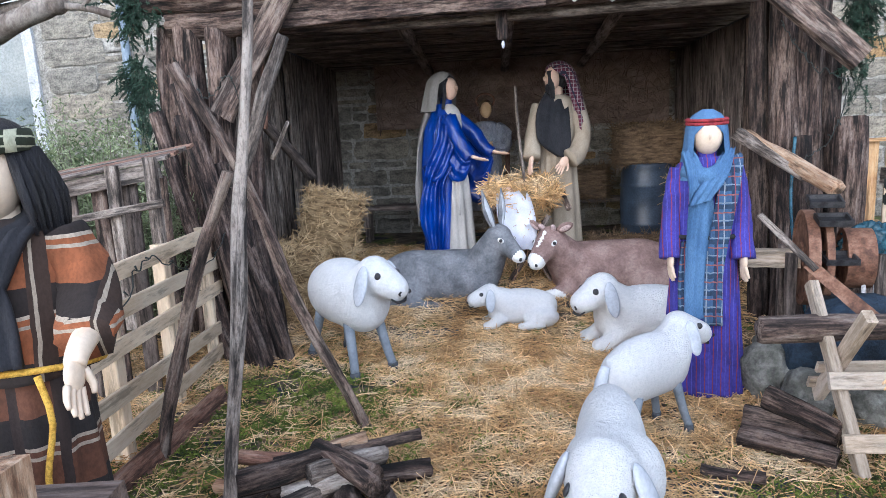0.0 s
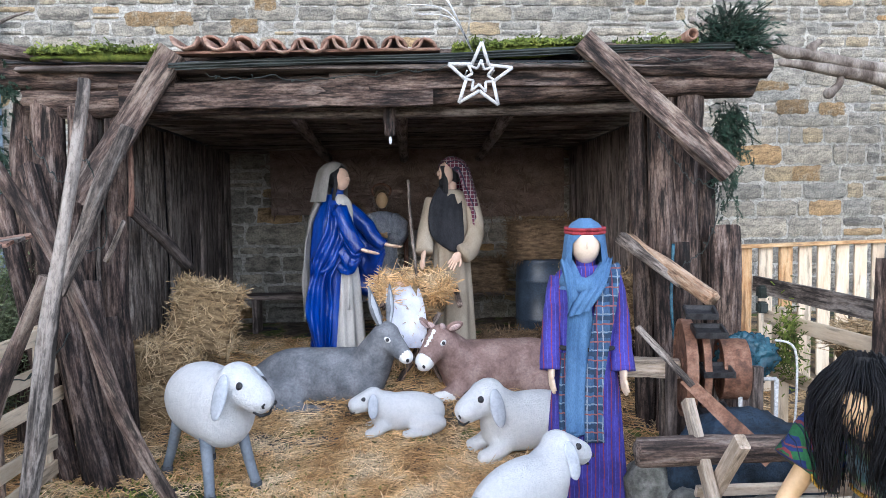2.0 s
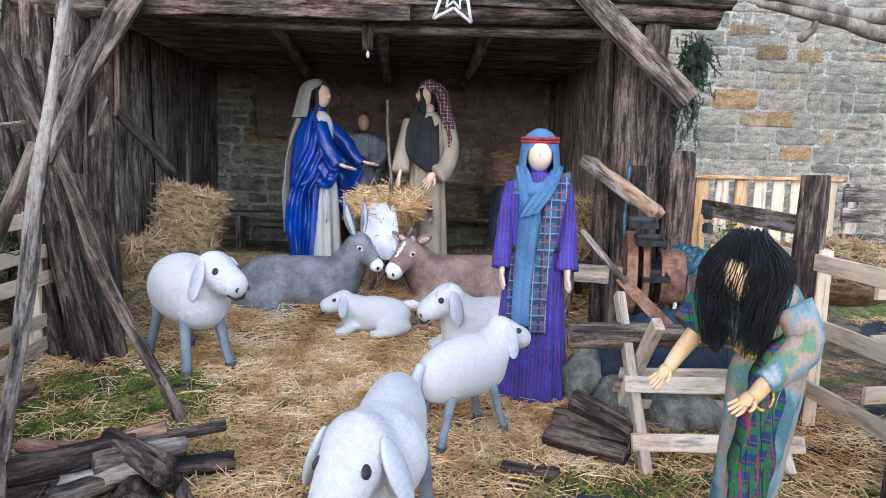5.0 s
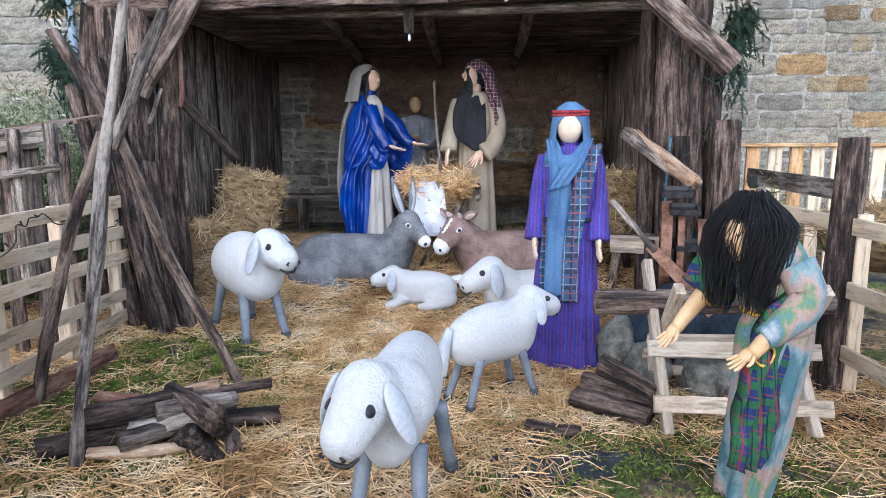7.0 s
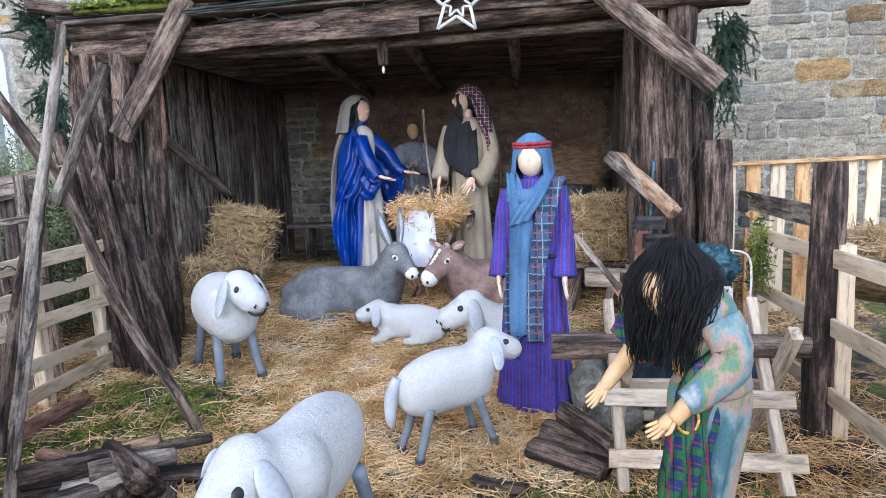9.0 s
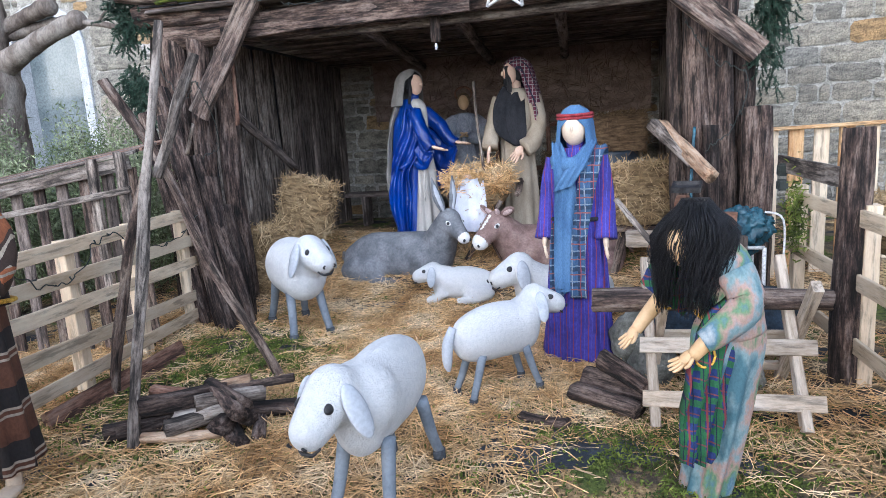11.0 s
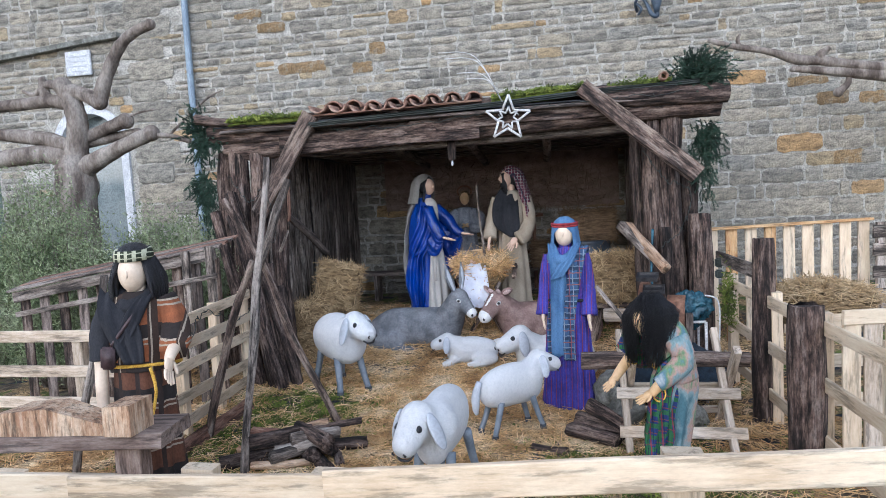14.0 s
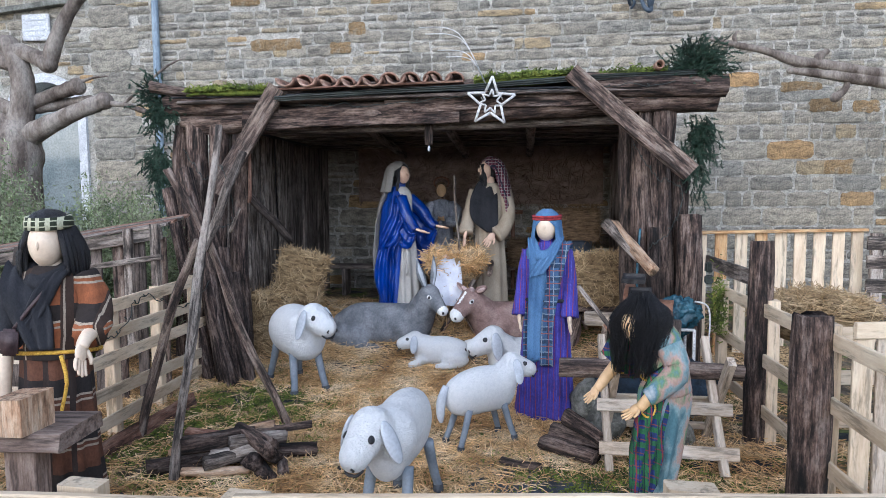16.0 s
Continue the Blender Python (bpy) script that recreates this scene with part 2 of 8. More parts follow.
M["terracotta"] = stuff_mat("terracotta", [(0.28, (0.14, 0.085, 0.065)), (0.5, (0.34, 0.19, 0.13)), (0.72, (0.47, 0.33, 0.26))], 6, 50, (1, 1, 1), 0.85, 0.4, 0.006, 0.2)
M["tarp"] = stuff_mat("tarp", [(0.3, (0.028, 0.036, 0.05)), (0.6, (0.055, 0.068, 0.09))], 5, 40, (1, 1, 1), 0.45, 0.5, 0.015)
M["teal_plastic"] = stuff_mat("teal_plastic", [(0.3, (0.012, 0.055, 0.085)), (0.6, (0.04, 0.13, 0.18))], 8, 40, (1, 1, 1), 0.25, 0.5, 0.02)
M["navy_cover"] = stuff_mat("navy_cover", [(0.3, (0.008, 0.02, 0.035)), (0.6, (0.025, 0.05, 0.085))], 8, 60, (1, 1, 1), 0.7, 0.7, 0.02)
M["rust"] = stuff_mat("rust", [(0.3, (0.11, 0.05, 0.03)), (0.5, (0.23, 0.11, 0.065)), (0.7, (0.31, 0.17, 0.11))], 12, 80, (1, 1, 1), 0.75, 0.4, 0.003)
M["iron"] = stuff_mat("iron", [(0.3, (0.03, 0.03, 0.035)), (0.6, (0.08, 0.08, 0.085))], 12, 80, (1, 1, 1), 0.5, 0.3, 0.003, metal=0.6)
M["barrel_plastic"] = stuff_mat("barrel_plastic", [(0.3, (0.03, 0.045, 0.07)), (0.6, (0.055, 0.08, 0.12))], 5, 60, (1, 1, 1), 0.4, 0.2, 0.004)
M["pipe_paint"] = stuff_mat("pipe_paint", [(0.3, (0.2, 0.27, 0.35)), (0.6, (0.3, 0.38, 0.46))], 3, 40, (1, 1, 0.3), 0.55, 0.15, 0.003)
M["lamp_iron"] = stuff_mat("lamp_iron", [(0.3, (0.035, 0.055, 0.085)), (0.6, (0.07, 0.1, 0.14))], 8, 60, rough=0.5)
M["ochre_stone"] = stuff_mat("ochre_stone", [(0.3, (0.24, 0.17, 0.09)), (0.5, (0.37, 0.245, 0.12)), (0.72, (0.42, 0.34, 0.23))], 9, 45, (1, 1, 1), 0.92, 0.9, 0.03, 0.3, grit=0.5)
M["sign_blue"] = stuff_mat("sign_blue", [(0.3, (0.05, 0.12, 0.22)), (0.6, (0.08, 0.17, 0.3))], 8, 60, rough=0.4, grit=0.1)
M["sign_white"] = stuff_mat("sign_white", [(0.3, (0.62, 0.66, 0.7)), (0.6, (0.7, 0.73, 0.76))], 3, 60, rough=0.4, grit=0.05)
M["sign_red"] = stuff_mat("sign_red", [(0.3, (0.12, 0.05, 0.05)), (0.6, (0.17, 0.07, 0.07))], 8, 60, rough=0.4, grit=0.1)
M["sign_green"] = stuff_mat("sign_green", [(0.3, (0.16, 0.4, 0.06)), (0.6, (0.2, 0.48, 0.09))], 8, 60, rough=0.4, grit=0.1)
M["hill"] = stuff_mat("hill", [(0.3, (0.05, 0.075, 0.05)), (0.5, (0.08, 0.11, 0.08)), (0.7, (0.12, 0.14, 0.11))], 0.15, 2, rough=0.95)
M["rock"] = stuff_mat("rock", [(0.3, (0.13, 0.13, 0.11)), (0.5, (0.25, 0.25, 0.22)), (0.7, (0.36, 0.36, 0.33))], 6, 40, (1, 1, 1), 0.9, 0.8, 0.03, 0.2)
M["wire_white"] = stuff_mat("wire_white", [(0.3, (0.6, 0.6, 0.6)), (0.6, (0.75, 0.75, 0.75))], 9, 60, rough=0.5)
M["cable"] = stuff_mat("cable", [(0.3, (0.012, 0.02, 0.018)), (0.6, (0.03, 0.04, 0.036))], 9, 60, rough=0.5)
M["plane_bark"] = stuff_mat("plane_bark", [(0.3, (0.11, 0.085, 0.07)), (0.5, (0.24, 0.2, 0.17)), (0.7, (0.36, 0.32, 0.28))], 5, 45, (1, 1, 0.4), 0.9, 0.7, 0.02)
M["needle"] = stuff_mat("needle", [(0.3, (0.012, 0.035, 0.02)), (0.5, (0.03, 0.075, 0.045)), (0.7, (0.07, 0.12, 0.08))], 6, 40, rough=0.7, vary=0.35, island=True)
M["shrub_leaf"] = stuff_mat("shrub_leaf", [(0.3, (0.11, 0.155, 0.065)), (0.5, (0.23, 0.285, 0.14)), (0.7, (0.34, 0.39, 0.23))], 3, 40, rough=0.7, vary=0.4, island=True)
M["glass_dark"] = stuff_mat("glass_dark", [(0.3, (0.2, 0.24, 0.25)), (0.6, (0.28, 0.32, 0.32))], 2, 30, rough=0.15, bump=0.05)
M["render_white"] = stuff_mat("render_white", [(0.3, (0.55, 0.57, 0.6)), (0.6, (0.72, 0.74, 0.77))], 6, 40, rough=0.85)


def stone_mat():
    m, nt, bsdf = base("sandstone", 0.92)
    v = coords(nt)
    geo = nt.nodes.new("ShaderNodeNewGeometry")
    info = nt.nodes.new("ShaderNodeObjectInfo")
    add = nt.nodes.new("ShaderNodeMath")
    add.operation = "ADD"
    nt.links.new(geo.outputs["Random Per Island"], add.inputs[0])
    nt.links.new(info.outputs["Random"], add.inputs[1])
    fr = nt.nodes.new("ShaderNodeMath")
    fr.operation = "FRACT"
    nt.links.new(add.outputs[0], fr.inputs[0])
    r = nt.nodes.new("ShaderNodeValToRGB")
    r.color_ramp.interpolation = "LINEAR"
    stops = [(0.0, (0.24, 0.225, 0.19)), (0.25, (0.36, 0.325, 0.26)), (0.5, (0.29, 0.28, 0.245)), (0.68, (0.42, 0.375, 0.295)), (0.88, (0.33, 0.31, 0.26)), (0.96, (0.4, 0.32, 0.2)), (1.0, (0.44, 0.28, 0.13))]
    el = r.color_ramp.elements
    while len(el) < len(stops):
        el.new(0.5)
    for e, (p, c) in zip(el, stops):
        e.position, e.color = p, (*c, 1)
    nt.links.new(fr.outputs[0], r.inputs[0])
    w = coords(nt, (1, 1, 2.6), "Object")
    n1, n2 = noise_node(nt, w, 5, 6, 0.65), noise_node(nt, v, 45, 4, 0.7)
    col = mixed(nt, "MULTIPLY", 1.0, r.outputs[0], ramp(nt, [(0.28, (0.52, 0.52, 0.54)), (0.5, (1.02, 1.02, 1.03)), (0.72, (1.35, 1.33, 1.3))], n1))
    col = mixed(nt, "MULTIPLY", 1.0, col, ramp(nt, [(0.3, (0.55, 0.55, 0.55)), (0.58, (1, 1, 1))], n2))
    nt.links.new(col, bsdf.inputs["Base Color"])
    s = nt.nodes.new("ShaderNodeMath")
    s.operation = "ADD"
    nt.links.new(n1, s.inputs[0])
    nt.links.new(n2, s.inputs[1])
    bumped(nt, bsdf, s.outputs[0], 0.8, 0.03)
    return m


M["stone"] = stone_mat()


def ground_mat():
    m, nt, bsdf = base("churchyard_soil", 0.95)
    v = coords(nt)
    soil = ramp(nt, [(0.3, (0.045, 0.035, 0.026)), (0.5, (0.1, 0.078, 0.055)), (0.7, (0.17, 0.135, 0.09))], noise_node(nt, v, 7))
    litter = ramp(nt, [(0.32, (0.1, 0.065, 0.035)), (0.5, (0.42, 0.28, 0.13)), (0.68, (0.62, 0.44, 0.23))], noise_node(nt, v, 42))
    green = ramp(nt, [(0.3, (0.05, 0.07, 0.015)), (0.6, (0.13, 0.165, 0.035))], noise_node(nt, v, 22))
    sheet = ramp(nt, [(0.3, (0.012, 0.016, 0.024)), (0.6, (0.03, 0.037, 0.048))], noise_node(nt, v, 5))
    a = ramp(nt, [(0.45, (0, 0, 0)), (0.6, (1, 1, 1))], noise_node(nt, v, 1.7, 6, 0.65))
    b = ramp(nt, [(0.55, (0, 0, 0)), (0.63, (1, 1, 1))], noise_node(nt, coords(nt, (1, 1, 1)), 2.6, 5, 0.6))
    col = mixed(nt, "MIX", a, soil, litter)
    col = mixed(nt, "MIX", b, col, green)
    c = ramp(nt, [(0.66, (0, 0, 0)), (0.7, (1, 1, 1))], noise_node(nt, coords(nt, (1, 1.4, 1)), 2.1, 3, 0.5))
    col = mixed(nt, "MIX", c, col, sheet)
    nt.links.new(col, bsdf.inputs["Base Color"])
    bumped(nt, bsdf, noise_node(nt, v, 28, 6, 0.7), 0.9, 0.03)
    return m


M["ground"] = ground_mat()


def stripe_mat(name, ground, bands, axis=0, rough=0.95, grain=90, wobble=0.02):
    """A woven cloth with fine stripes: bands of (period, width, offset, colour, axis) over a ground colour."""
    m, nt, bsdf = base(name, rough)
    v = coords(nt)
    sep = nt.nodes.new("ShaderNodeSeparateXYZ")
    nt.links.new(v, sep.inputs[0])
    n = noise_node(nt, v, 6, 3)
    col = ramp(nt, [(0.3, tuple(0.75 * q for q in ground)), (0.65, tuple(min(1, 1.15 * q) for q in ground))], n)
    for period, width, offset, colour, ax in bands:
        a = nt.nodes.new("ShaderNodeMath")
        a.operation = "MULTIPLY_ADD"
        nt.links.new(n, a.inputs[0])
        a.inputs[1].default_value = wobble
        nt.links.new(sep.outputs[ax], a.inputs[2])
        o = nt.nodes.new("ShaderNodeMath")
        o.operation, o.inputs[1].default_value = "ADD", offset + 10 * period
        nt.links.new(a.outputs[0], o.inputs[0])
        mo = nt.nodes.new("ShaderNodeMath")
        mo.operation, mo.inputs[1].default_value = "FLOORED_MODULO", period
        nt.links.new(o.outputs[0], mo.inputs[0])
        lt = nt.nodes.new("ShaderNodeMath")
        lt.operation, lt.inputs[1].default_value = "LESS_THAN", width
        nt.links.new(mo.outputs[0], lt.inputs[0])
        col = mixed(nt, "MIX", lt.outputs[0], col, colour)
    g = noise_node(nt, coords(nt, (1, 1, 0.6)), grain, 3, 0.7)
    col = mixed(nt, "MULTIPLY", 1.0, col, ramp(nt, [(0.3, (0.75, 0.75, 0.75)), (0.65, (1, 1, 1))], g))
    nt.links.new(col, bsdf.inputs["Base Color"])
    bumped(nt, bsdf, g, 0.35, 0.006)
    return m


M["purple_robe"] = stripe_mat("purple_robe", (0.052, 0.046, 0.3), [(0.046, 0.005, 0, (0.24, 0.045, 0.09), 0), (0.046, 0.003, 0.023, (0.1, 0.1, 0.44), 0)])
M["tartan"] = stripe_mat("tartan", (0.045, 0.1, 0.2), [(0.085, 0.02, 0.045, (0.02, 0.04, 0.09), 0), (0.1, 0.025, 0.05, (0.02, 0.045, 0.09), 2), (0.085, 0.006, 0, (0.25, 0.3, 0.36), 0), (0.1, 0.007, 0.02, (0.18, 0.24, 0.31), 2), (0.085, 0.005, 0.03, (0.24, 0.06, 0.08), 0), (0.1, 0.008, 0.075, (0.24, 0.09, 0.09), 2)])
M["check_scarf"] = stripe_mat("check_scarf", (0.14, 0.03, 0.06), [(0.035, 0.006, 0, (0.4, 0.36, 0.36), 0), (0.035, 0.006, 0.01, (0.4, 0.36, 0.36), 2), (0.035, 0.008, 0.02, (0.03, 0.03, 0.06), 1)])
M["poncho"] = stripe_mat("poncho", (0.3, 0.1, 0.04), [(0.23, 0.085, 0.0, (0.025, 0.018, 0.016), 2), (0.23, 0.012, 0.01, (0.45, 0.38, 0.3), 2), (0.23, 0.012, 0.04, (0.4, 0.34, 0.27), 2), (0.2, 0.05, 0.1, (0.05, 0.03, 0.022), 0), (0.2, 0.008, 0.09, (0.42, 0.35, 0.27), 0)])
M["brown_skirt"] = stripe_mat("brown_skirt", (0.11, 0.045, 0.025), [(0.26, 0.1, 0.05, (0.02, 0.016, 0.016), 2), (0.26, 0.012, 0.06, (0.36, 0.3, 0.24), 2), (0.26, 0.012, 0.09, (0.36, 0.3, 0.24), 2), (0.12, 0.03, 0.0, (0.03, 0.02, 0.018), 0)])
M["green_plaid"] = stripe_mat("green_plaid", (0.02, 0.04, 0.16), [(0.085, 0.03, 0, (0.025, 0.12, 0.045), 0), (0.075, 0.028, 0.02, (0.025, 0.13, 0.05), 2), (0.085, 0.008, 0.05, (0.22, 0.04, 0.05), 0), (0.075, 0.006, 0.055, (0.18, 0.05, 0.06), 2), (0.04, 0.004, 0.0, (0.01, 0.02, 0.05), 0)])
M["batik"] = stuff_mat("batik", [(0.3, (0.07, 0.16, 0.2)), (0.42, (0.22, 0.32, 0.34)), (0.5, (0.42, 0.27, 0.23)), (0.58, (0.14, 0.25, 0.13)), (0.66, (0.1, 0.2, 0.27)), (0.76, (0.36, 0.4, 0.42))], 3.2, 90, (1, 1, 0.7), 0.85, 0.3, 0.006, grit=0.2)
M["band_cloth"] = stripe_mat("band_cloth", (0.035, 0.045, 0.025), [(0.045, 0.02, 0, (0.5, 0.5, 0.36), 0), (0.03, 0.006, 0.0, (0.5, 0.5, 0.36), 2)])


# ---- building tools ----
PLACE = {}


def thing(name, label, category, at=(0, 0, 0), group="", kind=""):
    ob = new(name)
    ob.matrix_basis = Matrix.Translation(at)
    PLACE[ob] = Matrix.Translation(at)
    ob.empty_display_size = 0.1
    return tagged(ob, label, category, group, kind)


def part(name, bm, mat, parent=None, label="", m=None, smooth=True):
    """One mesh object; bm may be a bmesh or a mesh shared with others. m: its pose in the world."""
    if isinstance(bm, bpy.types.Mesh):
        me = bm
    else:
        me = bpy.data.meshes.new(name)
        bm.to_mesh(me)
        bm.free()
        for q in (mat if isinstance(mat, (list, tuple)) else [mat]):
            me.materials.append(q)
        if smooth:
            me.polygons.foreach_set("use_smooth", [True] * len(me.polygons))
    ob = new(name, me)
    m = m or Matrix()
    ob.matrix_basis = m
    PLACE[ob] = m
    if parent:
        ob.parent = parent
        ob.matrix_parent_inverse = PLACE[parent].inverted()
    return tagged(ob, label)


def single(name, bm, mat, label, category, m=None, group="", kind="", smooth=True):
    return tagged(part(name, bm, mat, None, "", m, smooth), label, category, group, kind)


def along(p, q, spin=0.0):
    """The pose at p whose z axis points to q."""
    d = Vector(q) - Vector(p)
    return Matrix.Translation(p) @ d.to_track_quat("Z", "Y").to_matrix().to_4x4() @ Matrix.Rotation(radians(spin), 4, "Z")


def skin_rings(bm, rings, mi=0, caps=True, closed=True):
    """Faces between successive rings of points."""
    vs = [[bm.verts.new(p) for p in r] for r in rings]
    n = len(vs[0])
    for a, b in zip(vs, vs[1:]):
        for i in range(n if closed else n - 1):
            f = bm.faces.new((a[i], a[(i + 1) % n], b[(i + 1) % n], b[i]))
            f.material_index = mi
    if caps and closed:
        bm.faces.new(vs[0][::-1]).material_index = mi
        bm.faces.new(vs[-1]).material_index = mi
    return vs


def rough_log(length, r0, r1, seed=0, sides=12, segs=12, bend=0.03, knot=0.18, flat=1.0):
    """A rough trunk or stick along z."""
    bm = bmesh.new()
    rings = []
    for k in range(segs + 1):
        u = k / segs
        z = u * length
        r = r0 + (r1 - r0) * u
        bx = bend * length * (noise.noise((seed * 3.1, u * 2.0, 0.3)))
        by = bend * length * (noise.noise((seed * 5.7, u * 2.0, 7.3)))
        ring = []
        for i in range(sides):
            a = 2 * math.pi * i / sides
            w = 1 + 0.8 * knot * noise.noise((math.cos(a) * 9 + seed, math.sin(a) * 9, u * length * 0.8)) + knot * noise.noise((math.cos(a) * 1.7 + seed, math.sin(a) * 1.7, u * length * 2.2)) + 0.6 * knot * noise.noise((math.cos(a) * 4 + seed, math.sin(a) * 4, u * length * 1.1))
            ring.append((bx + r * w * math.cos(a), by + r * w * flat * math.sin(a), z + 0.25 * r * noise.noise((a * 2, seed, 3.3)) * (k in (0, segs))))
        rings.append(ring)
    skin_rings(bm, rings)
    return bm


def log_between(p, q, r0, r1, name, mat, parent=None, seed=0, label="", **kw):
    d = (Vector(q) - Vector(p)).length
    return part(name, rough_log(d, r0, r1, seed, **kw), mat, parent, label, along(p, q, seed * 47))


def plank_mesh(length, width, thick, seed=0, rough=0.004, segs=5, wave=0.0):
    """A sawn board along z with eased, slightly uneven edges; wave: live, wavy edges."""
    bm = bmesh.new()
    e = min(0.18 * thick, 0.006)
    prof = [(-1, -1, 1, 0), (1, -1, -1, 0), (1, -1, 0, 1), (1, 1, 0, -1), (1, 1, -1, 0), (-1, 1, 1, 0), (-1, 1, 0, -1), (-1, -1, 0, 1)]
    rings = []
    for k in range(segs + 1):
        u = k / segs
        ring = []
        for sx, sy, ex, ey in prof:
            wob = wave * width * noise.noise((seed * 2.3 + sx * 5, u * length * 1.6, sy * 0.3))
            x = sx * width / 2 + ex * e + rough * noise.noise((seed, sx, u * 4)) + wob
            y = sy * thick / 2 + ey * e + rough * noise.noise((seed + 9, sy, u * 4)) + wave * 0.3 * thick * noise.noise((seed, u * 5, sx * 3 + sy))
            ring.append((x, y, u * length + 0.4 * rough * sx))
        rings.append(ring)
    skin_rings(bm, rings)
    return bm


def board(p, q, width, thick, name, mat, parent=None, seed=0, face=(0, -1, 0), label="", **kw):
    """A board from p to q (ends of its middle line), its broad side towards face."""
    p, q, f = Vector(p), Vector(q), Vector(face)
    z = (q - p).normalized()
    y = (f - z * f.dot(z)).normalized()
    x = y.cross(z)
    m = Matrix((x, y, z)).transposed().to_4x4()
    m.translation = p
    return part(name, plank_mesh((q - p).length, width, thick, seed, **kw), mat, parent, label, m, smooth=False)


def ball(bm, c, r, mi=0, rot=(0, 0, 0), seg=16, rings=10):
    r = (r, r, r) if isinstance(r, (int, float)) else r
    m = Matrix.Translation(c) @ Euler([radians(a) for a in rot]).to_matrix().to_4x4() @ Matrix.Diagonal((*r, 1))
    out = bmesh.ops.create_uvsphere(bm, u_segments=seg, v_segments=rings, radius=1, matrix=m)
    for f in {f for v in out["verts"] for f in v.link_faces}:
        f.material_index = mi


def smooth_path(pts, n):
    """n + 1 points on a smooth curve through pts (tuples of any length)."""
    P = [np.array(p, float) for p in pts]
    out = []
    for k in range(n + 1):
        u = k / n * (len(P) - 1)
        i = min(int(u), len(P) - 2)
        f = u - i
        a, b, c, d = P[max(i - 1, 0)], P[i], P[i + 1], P[min(i + 2, len(P) - 1)]
        out.append(0.5 * (2 * b + (c - a) * f + (2 * a - 5 * b + 4 * c - d) * f * f + (3 * b - a - 3 * c + d) * f**3))
    return out


def tube(bm, pts, mi=0, n=16, sides=12, flat=1.0, folds=0.0, waves=5, seed=0, caps=True, up=(0, 0, 1)):
    """A tube along points (x, y, z, radius), flattened across up and ribbed by folds."""
    path = smooth_path(pts, n)
    rings = []
    for k, p in enumerate(path):
        d = Vector(path[min(k + 1, n)][:3] - path[max(k - 1, 0)][:3]).normalized()
        s = d.cross(Vector(up))
        s = s.normalized() if s.length > 1e-3 else Vector((1, 0, 0))
        t = s.cross(d)
        ring = []
        for i in range(sides):
            a = 2 * math.pi * i / sides
            r = p[3] * (1 + folds * math.sin(waves * a + 3 * math.sin(k / n * 4 + seed) + seed) + folds * noise.noise((a, k * 0.4, seed)))
            ring.append(Vector(p[:3]) + s * r * math.cos(a) + t * r * flat * math.sin(a))
        rings.append(ring)
    skin_rings(bm, rings, mi, caps)


def drape(bm, levels, mi=0, n=36, sides=56, seed=0, waves=9, caps=True):
    """A hanging garment: levels of (x, y, z, rx, ry, fold) from the top down."""
    path = smooth_path(levels, n)
    rings = []
    for k, (x, y, z, rx, ry, fold) in enumerate(path):
        ring = []
        for i in range(sides):
            a = 2 * math.pi * i / sides
            w = math.sin(waves * a + 2.2 * math.sin(2 * a + seed) + 0.5 * math.sin(k * 0.12 + seed) + seed)
            w = math.copysign(abs(w) ** 0.8, w) + 0.7 * noise.noise((math.cos(a) * 2.5 + seed, math.sin(a) * 2.5, z * 1.5))
            ring.append((x + rx * (1 + fold * w) * math.cos(a), y + ry * (1 + fold * w) * math.sin(a), z + 0.015 * fold * w))
        rings.append(ring)
    skin_rings(bm, rings, mi, caps)


def strip(bm, pts, width, mi=0, n=20, thick=0.012, across=(1, 0, 0), folds=0.012, seed=0, cols=8):
    """A hanging length of cloth along points (x, y, z), with thickness and lengthwise folds. A fourth number scales the width."""
    path = smooth_path([(*p, 1.0) if len(p) == 3 else p for p in pts], n)
    ac = Vector(across).normalized()
    rings = []
    for k, p in enumerate(path):
        d = Vector(path[min(k + 1, n)][:3] - path[max(k - 1, 0)][:3]).normalized()
        nrm = d.cross(ac).normalized()
        front, back = [], []
        for i in range(cols + 1):
            u = i / cols - 0.5
            o = folds * math.sin(u * 17 + seed + 0.15 * k) + folds * noise.noise((u * 4, k * 0.25, seed))
            q = Vector(p[:3]) + ac * u * width * p[3] + nrm * o
            front.append(q + nrm * thick / 2)
            back.append(q - nrm * thick / 2)
        rings.append(front + back[::-1])
    skin_rings(bm, rings, mi)


